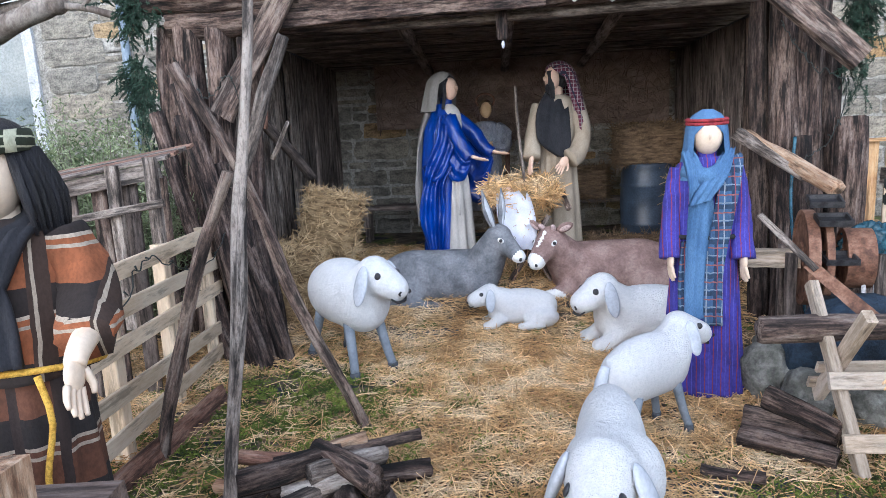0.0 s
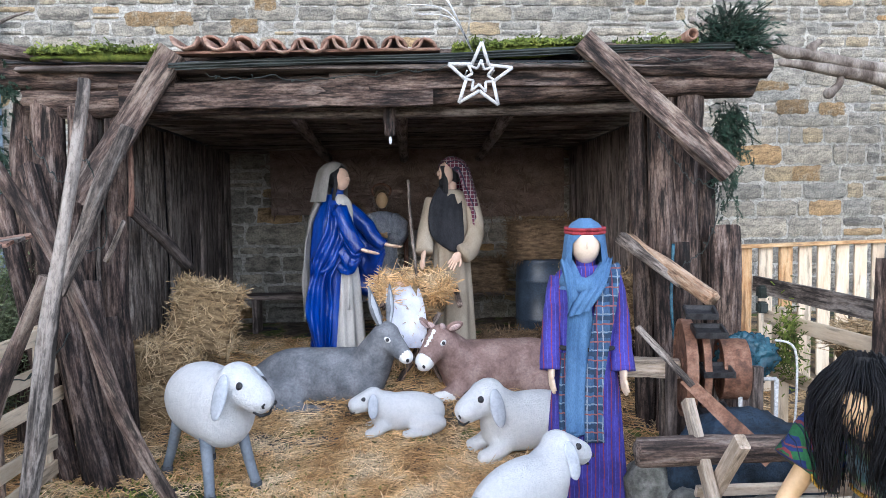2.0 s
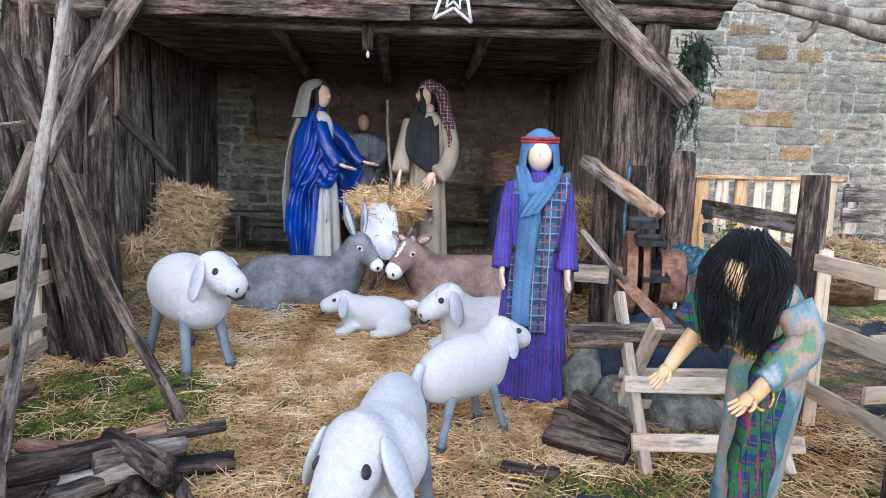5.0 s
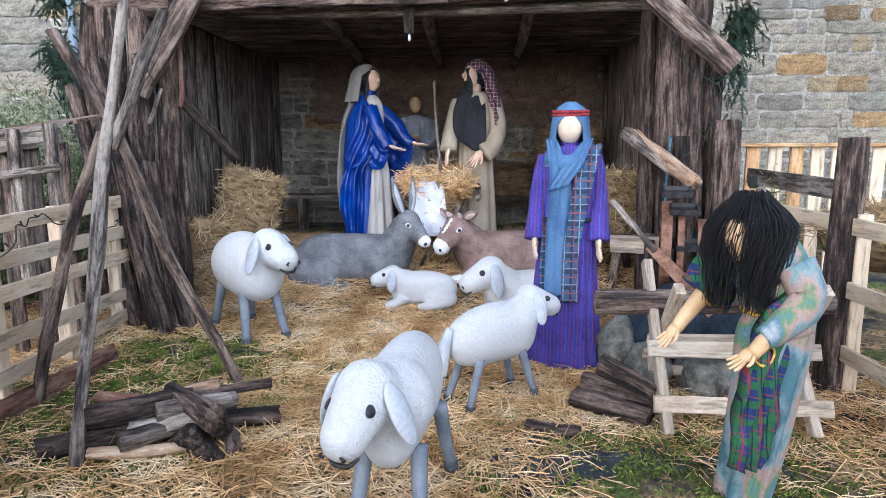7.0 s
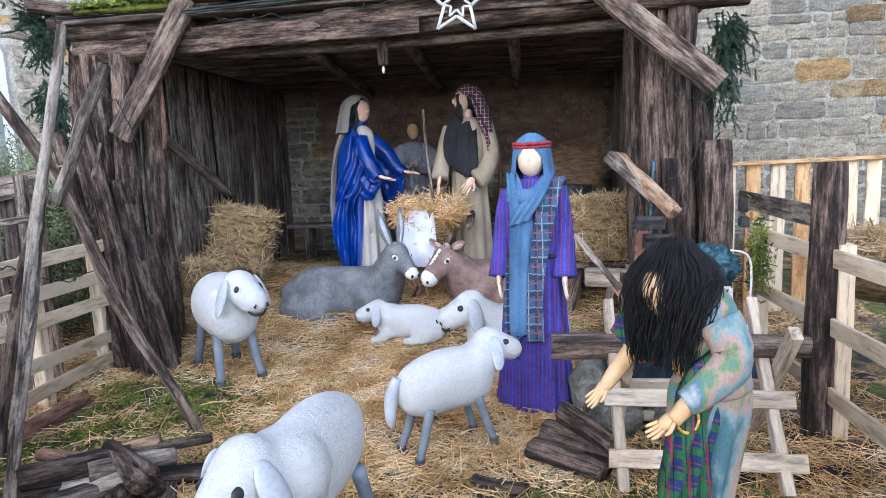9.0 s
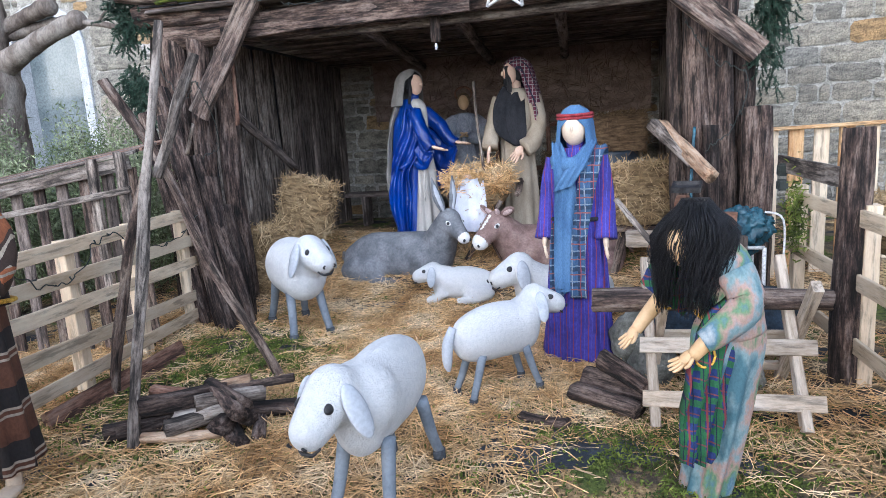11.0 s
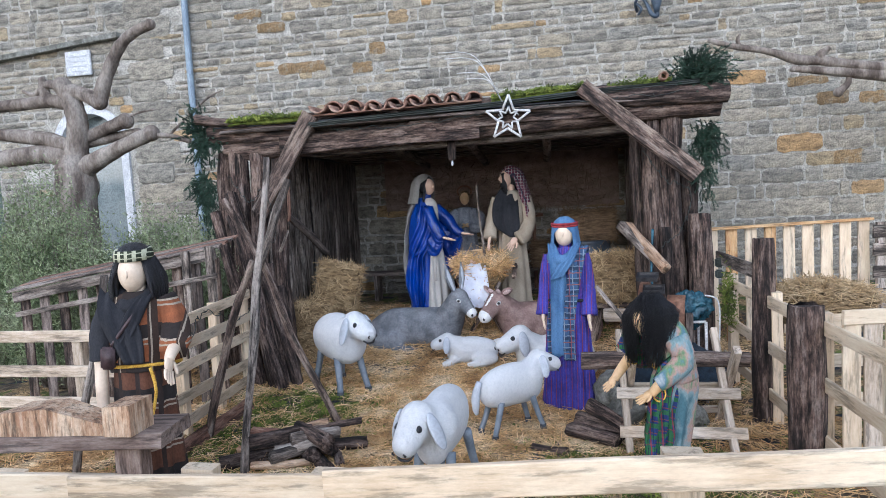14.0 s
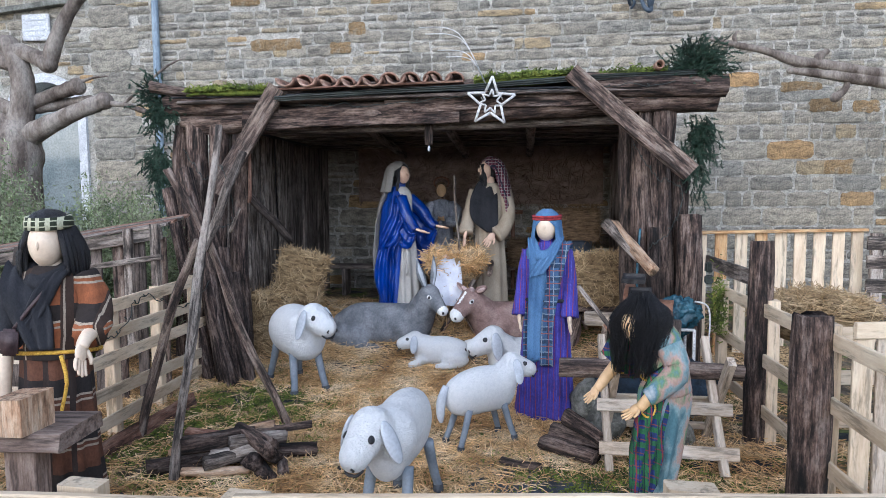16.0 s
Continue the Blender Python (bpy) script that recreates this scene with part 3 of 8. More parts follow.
def mitt(bm, p, d, mi, size=1.0, palm=(0, 0, 1)):
    """A painted hand at p that points along d."""
    d, n = Vector(d).normalized(), Vector(palm)
    s = d.cross(n).normalized()
    n = s.cross(d)
    m = Matrix((s, n, d)).transposed().to_4x4()
    m.translation = p
    b2 = bmesh.new()
    ball(b2, (0, 0, 0.045), (0.04, 0.017, 0.055), mi, seg=10, rings=8)
    for i, L in enumerate((0.075, 0.085, 0.08, 0.062)):
        x = -0.03 + 0.02 * i
        tube(b2, [(x * 0.9, 0, 0.08, 0.0105), (x * 1.15, 0.006, 0.08 + 0.6 * L, 0.0095), (x * 1.2, 0.016, 0.08 + L, 0.006)], mi, 4, 6, up=(0, 1, 0))
    tube(b2, [(-0.03, 0.004, 0.03, 0.013), (-0.058, 0.012, 0.065, 0.011), (-0.06, 0.016, 0.095, 0.007)], mi, 4, 6, up=(0, 1, 0))
    bmesh.ops.scale(b2, vec=(size,) * 3, verts=b2.verts)
    bmesh.ops.transform(b2, matrix=m, verts=b2.verts)
    tmp = bpy.data.meshes.new("tmp")
    b2.to_mesh(tmp)
    b2.free()
    bm.from_mesh(tmp)
    bpy.data.meshes.remove(tmp)


def melted(bm, voxel, rounds=6):
    """The blobs of bm grown together into one smooth skin."""
    me = bpy.data.meshes.new("tmp")
    bm.to_mesh(me)
    bm.free()
    ob = new("tmp", me)
    r = ob.modifiers.new("r", "REMESH")
    r.mode, r.voxel_size = "VOXEL", voxel
    s = ob.modifiers.new("s", "SMOOTH")
    s.factor, s.iterations = 0.5, rounds
    deps = bpy.context.evaluated_depsgraph_get()
    made = bpy.data.meshes.new_from_object(ob.evaluated_get(deps))
    bpy.data.objects.remove(ob)
    bpy.data.meshes.remove(me)
    out = bmesh.new()
    out.from_mesh(made)
    bpy.data.meshes.remove(made)
    return out


def strands(n, place, length, width, seed, flat=0.35, mesh_name="straw"):
    """A mesh of n straws; place(rng) gives a point and a normal."""
    rng = random.Random(seed)
    verts, faces = [], []
    for _ in range(n):
        p, nrm = place(rng)
        p, nrm = Vector(p), Vector(nrm)
        d = Vector((rng.gauss(0, 1), rng.gauss(0, 1), rng.gauss(0, 1)))
        d = d - nrm * d.dot(nrm) * (1 - flat)
        d.normalize()
        L, w = length * rng.uniform(0.45, 1.25), width * rng.uniform(0.7, 1.4)
        s = d.cross(nrm)
        s = s.normalized() if s.length > 1e-3 else Vector((1, 0, 0))
        up = s.cross(d)
        bend = up * L * rng.uniform(-0.08, 0.08)
        k = len(verts)
        for u, b in ((-0.5, 0), (0, 1), (0.5, 0)):
            c = p + d * L * u + bend * b
            verts += [c + s * w, c - s * w, c + up * w * 1.2]
        for j in (0, 3):
            for a, b in ((0, 1), (1, 2), (2, 0)):
                faces.append((k + j + a, k + j + b, k + j + 3 + b, k + j + 3 + a))
    me = bpy.data.meshes.new(mesh_name)
    me.from_pydata(verts, [], faces)
    return me


def with_mat(me, mat):
    me.materials.append(mat)
    return me


def rise(x, y):
    """The ground's height: level in front, banked up towards the back of the stable."""
    u = min(max((y - 5.0) / 1.7, 0), 1)
    s = 0.36 * u * u * (3 - 2 * u)
    return s + 0.02 * noise.noise((x * 1.3, y * 1.3, 0)) + 0.012 * noise.noise((x * 5, y * 5, 2))


# ---- ground and church wall ----
def make_ground():
    xs = np.concatenate([[-900, -300, -80, -30, -16], np.linspace(-9, 9, 145), [16, 30, 80, 300, 900]])
    ys = np.concatenate([[-900, -300, -80, -30, -12], np.linspace(-5, 9.4, 125), [16, 30, 80, 300, 900]])
    verts = [(x, y, rise(x, y) if abs(x) < 9.5 and -5.5 < y < 9.5 else (0.3 if y > 9.5 else -0.02)) for y in ys for x in xs]
    n = len(xs)
    faces = [(j * n + i, j * n + i + 1, (j + 1) * n + i + 1, (j + 1) * n + i) for j in range(len(ys) - 1) for i in range(n - 1)]
    me = bpy.data.meshes.new("ground")
    me.from_pydata(verts, [], faces)
    me.materials.append(M["ground"])
    me.polygons.foreach_set("use_smooth", [True] * len(faces))
    return tagged(new("ground", me), "trodden dark soil with moss, black sheeting and litter", "ground", kind="structure")


ground = make_ground()
WALL_Y = 8.85


def wall_box(name, lo, hi, mat, label):
    bm = bmesh.new()
    bmesh.ops.create_cube(bm, size=1, matrix=Matrix.Translation((Vector(lo) + Vector(hi)) / 2) @ Matrix.Diagonal((*(Vector(hi) - Vector(lo)), 1)))
    return single(name, bm, mat, label, "wall", kind="structure", smooth=False)


church = thing("wall_north", "tall church wall of coursed grey and ochre sandstone", "wall", (0, WALL_Y, 0), kind="structure")
ARCH = (-6.08, 0.62, 3.17)  # middle, half width, springing height


def mortar_mesh():
    bm = bmesh.new()
    x0, hw, zs = ARCH
    arc = [(x0 + hw * math.cos(a), zs + hw * math.sin(a)) for a in np.linspace(math.pi, 0, 13)]
    outline = [(x0 - hw, -0.3)] + arc + [(x0 + hw, -0.3)]
    left = [bm.verts.new((x, WALL_Y, z)) for x, z in [(-8.05, -0.3), (-8.05, 9)]]
    o = [bm.verts.new((x, WALL_Y, z)) for x, z in outline]
    top = [bm.verts.new((x, WALL_Y, 9)) for x, _ in outline]
    right = [bm.verts.new((x, WALL_Y, z)) for x, z in [(14, -0.3), (14, 9)]]
    bm.faces.new((left[0], o[0], top[0], left[1]))
    for i in range(len(o) - 1):
        if abs(o[i].co.x - o[i + 1].co.x) > 1e-6:
            bm.faces.new((o[i], o[i + 1], top[i + 1], top[i]))
    bm.faces.new((o[-1], right[0], right[1], top[-1]))
    bmesh.ops.remove_doubles(bm, verts=bm.verts, dist=1e-5)
    ext = bmesh.ops.extrude_face_region(bm, geom=bm.faces[:])
    bmesh.ops.translate(bm, vec=(0, 0.7, 0), verts=[v for v in ext["geom"] if isinstance(v, bmesh.types.BMVert)])
    bmesh.ops.recalc_face_normals(bm, faces=bm.faces)
    return bm


part("mortar_bed", mortar_mesh(), M["mortar"], church, "pale lime mortar between the stones", smooth=False)


def stone_shape(w, h, seed, cols=6, rows=4):
    """The rough face of one stone with its rounded sides, centred on the origin, facing -y."""
    rng = random.Random(seed)
    jx = [rng.uniform(-0.05, 0.05) * h for _ in range(8)]
    grid = []
    for j in range(rows + 1):
        row = []
        for i in range(cols + 1):
            u, v = i / cols * 2 - 1, j / rows * 2 - 1
            edge = max(abs(u), abs(v))
            y = -0.007 * (1 - max(0, edge - 0.6) ** 2 * 4.0) - 0.014 * noise.noise((u * 1.6 + seed, v * 1.6, seed * 0.37)) * (edge < 0.99)
            if edge > 0.99:
                y = 0.006
            wob = 0.17 * h
            x = u * w / 2 + wob * noise.noise((seed, v * 1.7, u))
            z = v * h / 2 + wob * noise.noise((seed + 5, u * 2.1, v))
            if abs(u) > 0.99 and abs(v) > 0.99:
                x, z = x * 0.95, z * 0.9
            row.append((x, y, z))
        grid.append(row)
    verts = [p for r in grid for p in r]
    n = cols + 1
    faces = [(j * n + i, j * n + i + 1, (j + 1) * n + i + 1, (j + 1) * n + i) for j in range(rows) for i in range(cols)]
    return verts, faces


# large squared corner blocks, and the ochre stones that stand out
BLOCKS = [(-4.86 + 0.08 * (i % 2), 1.2 + 0.36 * i, 0.7 + 0.16 * (i % 2), 0.33) for i in range(14)]
OCHRE = [(-2.0, 4.24, 0.84, 0.18), (-0.68, 4.44, 0.27, 0.2), (-0.95, 4.16, 0.34, 0.17), (6.75, 3.07, 0.36, 0.17), (6.21, 3.1, 0.44, 0.19), (5.87, 3.37, 0.56, 0.15), (6.42, 2.22, 0.4, 0.2), (-2.5, 4.95, 0.5, 0.16), (-2.9, 5.2, 0.5, 0.15)]


def lay_stones():
    rng = random.Random(5)
    loose, verts, faces = [], [], []
    z, k = -0.1, 0
    while z < 8.2:
        h = rng.choice((0.12, 0.15, 0.19, 0.23, 0.28))
        x = -8.05 + rng.uniform(0, 0.1)
        while x < 11:
            w = min(max(rng.gauss(0.36, 0.15), 0.13), 0.85) * (1.15 if h > 0.18 else 0.95)
            cx, cz = x + w / 2, z + h / 2
            hh = h
            x += w
            dx = abs(cx - ARCH[0])
            hole = dx < ARCH[1] + 0.12 + w / 2 and cz < ARCH[2] or math.hypot(max(dx - w / 2, 0), cz - ARCH[2]) < ARCH[1] + 0.18
            k += 1
            big = any(abs(cx - bx) < bw / 2 + 0.02 and abs(cz - bz) < bh / 2 + 0.01 for bx, bz, bw, bh in BLOCKS + OCHRE)
            if hole or big:
                continue
            gap = 0.018 + rng.uniform(0, 0.026)
            if 3.9 < cx < 7.2 and 1.0 < cz < 3.35 and len(loose) < 298:
                loose.append((cx, cz, w - gap, hh - gap, k))
                continue
            heights = [(cz, hh)]
            if hh > 0.16 and rng.random() < 0.3:
                q = hh * rng.uniform(0.38, 0.62)
                heights = [(z + q / 2, q), (z + (hh + q) / 2, hh - q)]
            for zc, hs in heights:
                v, f = stone_shape(w - gap, hs - gap + rng.uniform(-0.012, 0.012), k + int(zc * 1000), 5, 3)
                o = len(verts)
                dy = rng.uniform(-0.026, -0.012)
                verts += [(a + cx, b + WALL_Y + dy, c + zc) for a, b, c in v]
                faces += [tuple(q2 + o for q2 in t) for t in f]
        z += h
    me = bpy.data.meshes.new("stonework")
    me.from_pydata(verts, [], faces)
    me.materials.append(M["stone"])
    me.polygons.foreach_set("use_smooth", [True] * len(faces))
    part("stonework", me, None, church)["kind"] = "stuff"
    return loose


LOOSE = lay_stones()
for group, mat, name, label in ((BLOCKS, "stone", "corner_block", "large squared grey block"), (OCHRE, "ochre_stone", "ochre_stone", "ochre orange stone")):
    for k, (bx, bz, bw, bh) in enumerate(group):
        v, f = stone_shape(bw, bh, 900 + 7 * k, 8, 5)
        me = bpy.data.meshes.new(name)
        me.from_pydata(v, [], f)
        me.materials.append(M[mat])
        me.polygons.foreach_set("use_smooth", [True] * len(f))
        part(name, me, None, church, label, Matrix.Translation((bx, WALL_Y - 0.026, bz)))

# ---- doorway, plaque, downpipe, ledge and lantern on the church wall ----
def arch_door():
    x0, hw, zs = ARCH
    door = thing("door_1", "arched doorway with white painted surround", "door", (x0, WALL_Y, 0.3), kind="structure")
    bm = bmesh.new()
    rings = []
    line = [(x0 - hw - 0.0, 0.2, -1, 0)] + [(x0 + hw * math.cos(a), zs + hw * math.sin(a), math.cos(a), math.sin(a)) for a in np.linspace(math.pi, 0, 17)] + [(x0 + hw, 0.2, 1, 0)]
    for x, z, nx, nz in line:
        wob = 0.02 * noise.noise((x * 3, z * 3, 1))
        rings.append([(x + nx * d, WALL_Y + y, z + nz * d) for d, y in ((-0.02, 0.3), (-0.02, -0.05), (0.13 + wob, -0.05), (0.13 + wob, 0.01))])
    skin_rings(bm, rings)
    bmesh.ops.recalc_face_normals(bm, faces=bm.faces)
    part("surround", bm, M["render_white"], door, "white painted stone surround", smooth=False)
    bm = bmesh.new()
    v = [bm.verts.new((x, WALL_Y + 0.28, z)) for x, z, _, _ in line]
    bm.faces.new(v[::-1])
    part("door_panel", bm, M["glass_dark"], door, "grey glazed panel", smooth=False)


arch_door()


def downpipe():
    pipe = thing("downpipe", "blue-grey painted metal rainwater downpipe on the wall", "pipe", (-4.0, WALL_Y - 0.09, 0.3), kind="structure")
    bm = bmesh.new()
    tube(bm, [(-4.0, WALL_Y - 0.09, z, 0.055) for z in (0.3, 3, 6, 9)], 0, 9, 14, up=(0, 1, 0))
    part("pipe", bm, M["pipe_paint"], pipe)
    for z in (1.6, 3.7, 5.8):
        bm = bmesh.new()
        tube(bm, [(-4.0, WALL_Y - 0.09, z - 0.03, 0.066), (-4.0, WALL_Y - 0.09, z + 0.03, 0.066)], 0, 2, 14, up=(0, 1, 0))
        part("pipe_bracket", bm, M["pipe_paint"], pipe)


downpipe()


def slab(name, lo, hi, mat, label, category, bevel=0.01, kind=""):
    bm = bmesh.new()
    bmesh.ops.create_cube(bm, size=1, matrix=Matrix.Diagonal((*(Vector(hi) - Vector(lo)), 1)))
    bmesh.ops.bevel(bm, geom=bm.edges[:], offset=bevel, segments=2, affect="EDGES")
    return single(name, bm, mat, label, category, Matrix.Translation((Vector(lo) + Vector(hi)) / 2), kind=kind, smooth=False)


plaque = slab("wall_plaque", (-6.4, WALL_Y - 0.07, 4.45), (-5.9, WALL_Y - 0.03, 4.88), M["render_white"], "small white stone plaque fixed to the church wall", "plaque")
for i in range(4):
    bm = bmesh.new()
    bmesh.ops.create_cube(bm, size=1, matrix=Matrix.Translation((-6.15, WALL_Y - 0.074, 4.78 - 0.085 * i)) @ Matrix.Diagonal((0.34 - 0.05 * (i % 2), 0.006, 0.022, 1)))
    part("line_of_writing", bm, M["paint_grey"], plaque, "faint grey line", smooth=False)
ledge = board((-8.05, WALL_Y - 0.06, 4.84), (-5.3, WALL_Y - 0.06, 5.07), 0.16, 0.09, "wall_ledge", M["rock"], face=(0, 0, 1))
tagged(ledge, "sloping dark stone drip ledge on the church wall", "ledge", kind="structure")



def window(name, x0, x1, z0, h):
    """A white window frame with its sill and dark panes on the church wall."""
    w = thing(name, "white-framed window with a pale sill in the church wall", "window", ((x0 + x1) / 2, WALL_Y, z0), kind="structure")
    y = WALL_Y - 0.03
    for p, q, wd in (((x0, y, z0 + 0.05), (x1, y, z0 + 0.05), 0.1), ((x0, y, z0 + h - 0.05), (x1, y, z0 + h - 0.05), 0.1), ((x0 + 0.05, y, z0 + 0.1), (x0 + 0.05, y, z0 + h - 0.1), 0.1), ((x1 - 0.05, y, z0 + 0.1), (x1 - 0.05, y, z0 + h - 0.1), 0.1), (((x0 + x1) / 2, y, z0 + 0.1), ((x0 + x1) / 2, y, z0 + h - 0.1), 0.06)):
        board(p, q, wd, 0.06, "frame_member", M["render_white"], w, 3)
    xm = (x0 + x1) / 2
    for a, b in ((x0 + 0.1, xm - 0.03), (xm + 0.03, x1 - 0.1)):
        board(((a + b) / 2, WALL_Y - 0.026, z0 + 0.1), ((a + b) / 2, WALL_Y - 0.026, z0 + h - 0.1), b - a, 0.012, "pane", M["glass_dark"], w, 4, rough=0.0)
    board((x0 - 0.06, WALL_Y - 0.07, z0 - 0.03), (x1 + 0.06, WALL_Y - 0.07, z0 - 0.03), 0.14, 0.05, "sill", M["render_white"], w, 5, (0, 0, 1))


window("window_1", 6.58, 7.7, 5.0, 1.3)
window("window_2", -1.34, 0.19, 5.46, 1.3)
window("window_3", -6.6, -5.78, 5.92, 1.2)


def lantern():
    x, y = 3.7, WALL_Y - 0.28
    L = thing("wall_lantern", "dark blue-grey iron wall lantern on a scrolled bracket", "lantern", (x, y, 4.45))
    bm = bmesh.new()
    tube(bm, [(x - 0.24, WALL_Y, 4.62, 0.022), (x - 0.28, WALL_Y - 0.1, 4.72, 0.024), (x - 0.22, WALL_Y - 0.18, 4.78, 0.024), (x - 0.14, WALL_Y - 0.22, 4.68, 0.026), (x - 0.08, y, 4.5, 0.03), (x, y, 4.46, 0.034), (x, y, 4.6, 0.03)], 0, 30, 10, up=(0.3, 1, 0))
    tube(bm, [(x - 0.27, WALL_Y - 0.1, 4.72, 0.02), (x - 0.2, WALL_Y - 0.14, 4.62, 0.02), (x - 0.24, WALL_Y - 0.08, 4.55, 0.018)], 0, 12, 8, up=(0.3, 1, 0))
    part("bracket", bm, M["lamp_iron"], L, "scrolled iron bracket")
    bm = bmesh.new()
    skin_rings(bm, [[(x + r * math.cos(a), y + r * math.sin(a), z) for a in np.linspace(0, 2 * math.pi, 13)[:-1]] for r, z in ((0.035, 4.5), (0.05, 4.58), (0.075, 4.66), (0.085, 4.76), (0.09, 4.79), (0.06, 4.8))])
    part("cup", bm, M["lamp_iron"], L)
    for k in range(4):
        a = math.pi / 4 + k * math.pi / 2
        bm = bmesh.new()
        tube(bm, [(x + r * math.cos(a), y + r * math.sin(a), z, 0.012) for r, z in ((0.075, 4.78), (0.13, 5.0), (0.17, 5.3))], 0, 6, 6, up=(0.3, 1, 0))
        part("lantern_bar", bm, M["lamp_iron"], L)
    bm = bmesh.new()
    skin_rings(bm, [[(x + r * math.cos(a), y + r * math.sin(a), z) for a in np.linspace(0, 2 * math.pi, 13)[:-1]] for r, z in ((0.2, 5.29), (0.21, 5.32), (0.05, 5.5), (0.02, 5.58))])
    part("lantern_roof", bm, M["lamp_iron"], L, smooth=False)


lantern()

# ---- stable ----
FX0, FX1, FY = -1.55, 3.5, 5.15


def rough_board(p, q, w, t, parent, seed, mat="dark_board", name="plank", label="", face=(0, -1, 0)):
    return board(p, q, w, t, name, M[mat], parent, seed, face, label, wave=0.16, segs=9)


stable = thing("stable", "open-fronted nativity stable of rough bark slabs and old beams", "stable", (1.0, FY, 0))
rng = random.Random(11)
# front beam, with its splintered face boards
log_between((-1.65, 5.4, 2.62), (3.72, 5.3, 2.72), 0.13, 0.125, "front_beam", M["bark"], stable, 3, "thick gnarled dark beam", sides=18, segs=40, bend=0.012, knot=0.22)
rough_board((0.55, 5.24, 2.70), (2.75, 5.2, 2.735), 0.13, 0.05, stable, 4, "bark", "face_board", "splintered bark slab")
rough_board((-0.95, 5.26, 2.6), (1.3, 5.23, 2.63), 0.19, 0.05, stable, 14, "bark", "face_board", "splintered bark slab")
log_between((-1.35, 5.5, 2.52), (3.2, 5.5, 2.56), 0.05, 0.05, "lath", M["grey_wood"], stable, 6, bend=0.006)
log_between((2.4, 5.22, 2.86), (3.78, 5.2, 2.82), 0.11, 0.1, "eaves_log", M["bark"], stable, 8, "dark log across the eaves", sides=16, segs=20, bend=0.02)
log_between((-1.8, 5.32, 2.78), (-0.55, 5.3, 2.74), 0.11, 0.1, "eaves_log", M["bark"], stable, 9, "dark log across the eaves", sides=16, segs=20, bend=0.02)
# right-hand post cluster
for i, (x, y, r, top, lean) in enumerate(((3.1, 5.32, 0.1, 2.7, -0.03), (3.27, 5.36, 0.125, 2.72, 0.0), (3.5, 5.22, 0.11, 1.62, 0.02), (3.43, 5.48, 0.09, 2.2, 0.02), (2.98, 5.48, 0.075, 2.6, -0.03), (3.2, 5.2, 0.06, 1.5, -0.04))):
    log_between((x, y, -0.05), (x + lean, y + 0.05, top), r * 1.15, r * 0.9, "post", M["bark"], stable, 20 + i, "split bark-covered trunk", sides=16, segs=26, knot=0.25, bend=0.02)
# left-hand post cluster
for i, (x, y, r, top) in enumerate(((-1.75, 5.45, 0.09, 2.6), (-1.55, 5.4, 0.12, 2.6), (-1.32, 5.35, 0.1, 2.55), (-1.12, 5.45, 0.09, 2.5))):
    log_between((x, y, -0.05), (x + 0.04, y, top), r * 1.1, r * 0.9, "post", M["bark"], stable, 30 + i, "split bark-covered trunk", sides=14, segs=22, knot=0.22, bend=0.02)
# braces
rough_board((-0.52, 5.15, 2.9), (-1.2, 5.12, 1.86), 0.19, 0.07, stable, 41, "old_wood", "brace", "splintered weathered plank brace")
rough_board((2.36, 5.06, 2.96), (3.46, 5.1, 2.01), 0.16, 0.06, stable, 42, "old_wood", "brace", "weathered plank brace")
# side walls of slabs, in a darker board colour towards the back
for i in range(15):
    y = 5.5 + i * 0.228
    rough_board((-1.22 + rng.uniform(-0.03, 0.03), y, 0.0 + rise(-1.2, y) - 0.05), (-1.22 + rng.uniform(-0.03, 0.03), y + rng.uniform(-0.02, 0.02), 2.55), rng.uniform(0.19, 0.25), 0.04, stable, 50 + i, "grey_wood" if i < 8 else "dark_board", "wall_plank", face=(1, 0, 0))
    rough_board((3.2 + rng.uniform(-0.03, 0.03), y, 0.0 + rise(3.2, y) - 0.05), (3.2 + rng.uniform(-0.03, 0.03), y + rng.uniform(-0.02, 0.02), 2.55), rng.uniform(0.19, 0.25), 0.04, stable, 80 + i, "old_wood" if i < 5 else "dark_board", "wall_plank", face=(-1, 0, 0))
# roof
for i in range(16):
    y = 5.25 + i * 0.24
    rough_board((-1.6, y, 2.78 - 0.015 * i), (3.6, y, 2.8 - 0.015 * i), 0.25, 0.035, stable, 120 + i, "dark_board", "roof_plank", face=(0, 0, -1))
for x in (0.1, 1.05, 2.0):
    log_between((x, 5.5, 2.66), (x, 8.8, 2.44), 0.06, 0.055, "rafter", M["dark_board"], stable, int(x * 10) + 3, bend=0.004)
log_between((0.98, 5.35, 2.62), (0.98, 5.36, 2.33), 0.05, 0.04, "hanging_block", M["bark"], stable, 77)
bm = bmesh.new()
ball(bm, (0.98, 5.33, 2.29), (0.013, 0.013, 0.03))
part("light_bulb", bm, M["paint_grey"], stable, "small clear bulb")
# black sheeting outside the planks keeps the daylight out
for name, lo, hi in (("side_sheet", (-1.275, 5.35, 0.0), (-1.262, 8.97, 2.6)), ("side_sheet", (3.262, 5.35, 0.0), (3.275, 8.97, 2.6)), ("roof_sheet", (-1.7, 5.2, 2.835), (3.65, 8.97, 2.848))):
    bm = bmesh.new()
    bmesh.ops.create_cube(bm, size=1, matrix=Matrix.Translation((Vector(lo) + Vector(hi)) / 2) @ Matrix.Diagonal((*(Vector(hi) - Vector(lo)), 1)))
    part(name, bm, M["tarp"], stable, "black plastic sheeting", smooth=False)
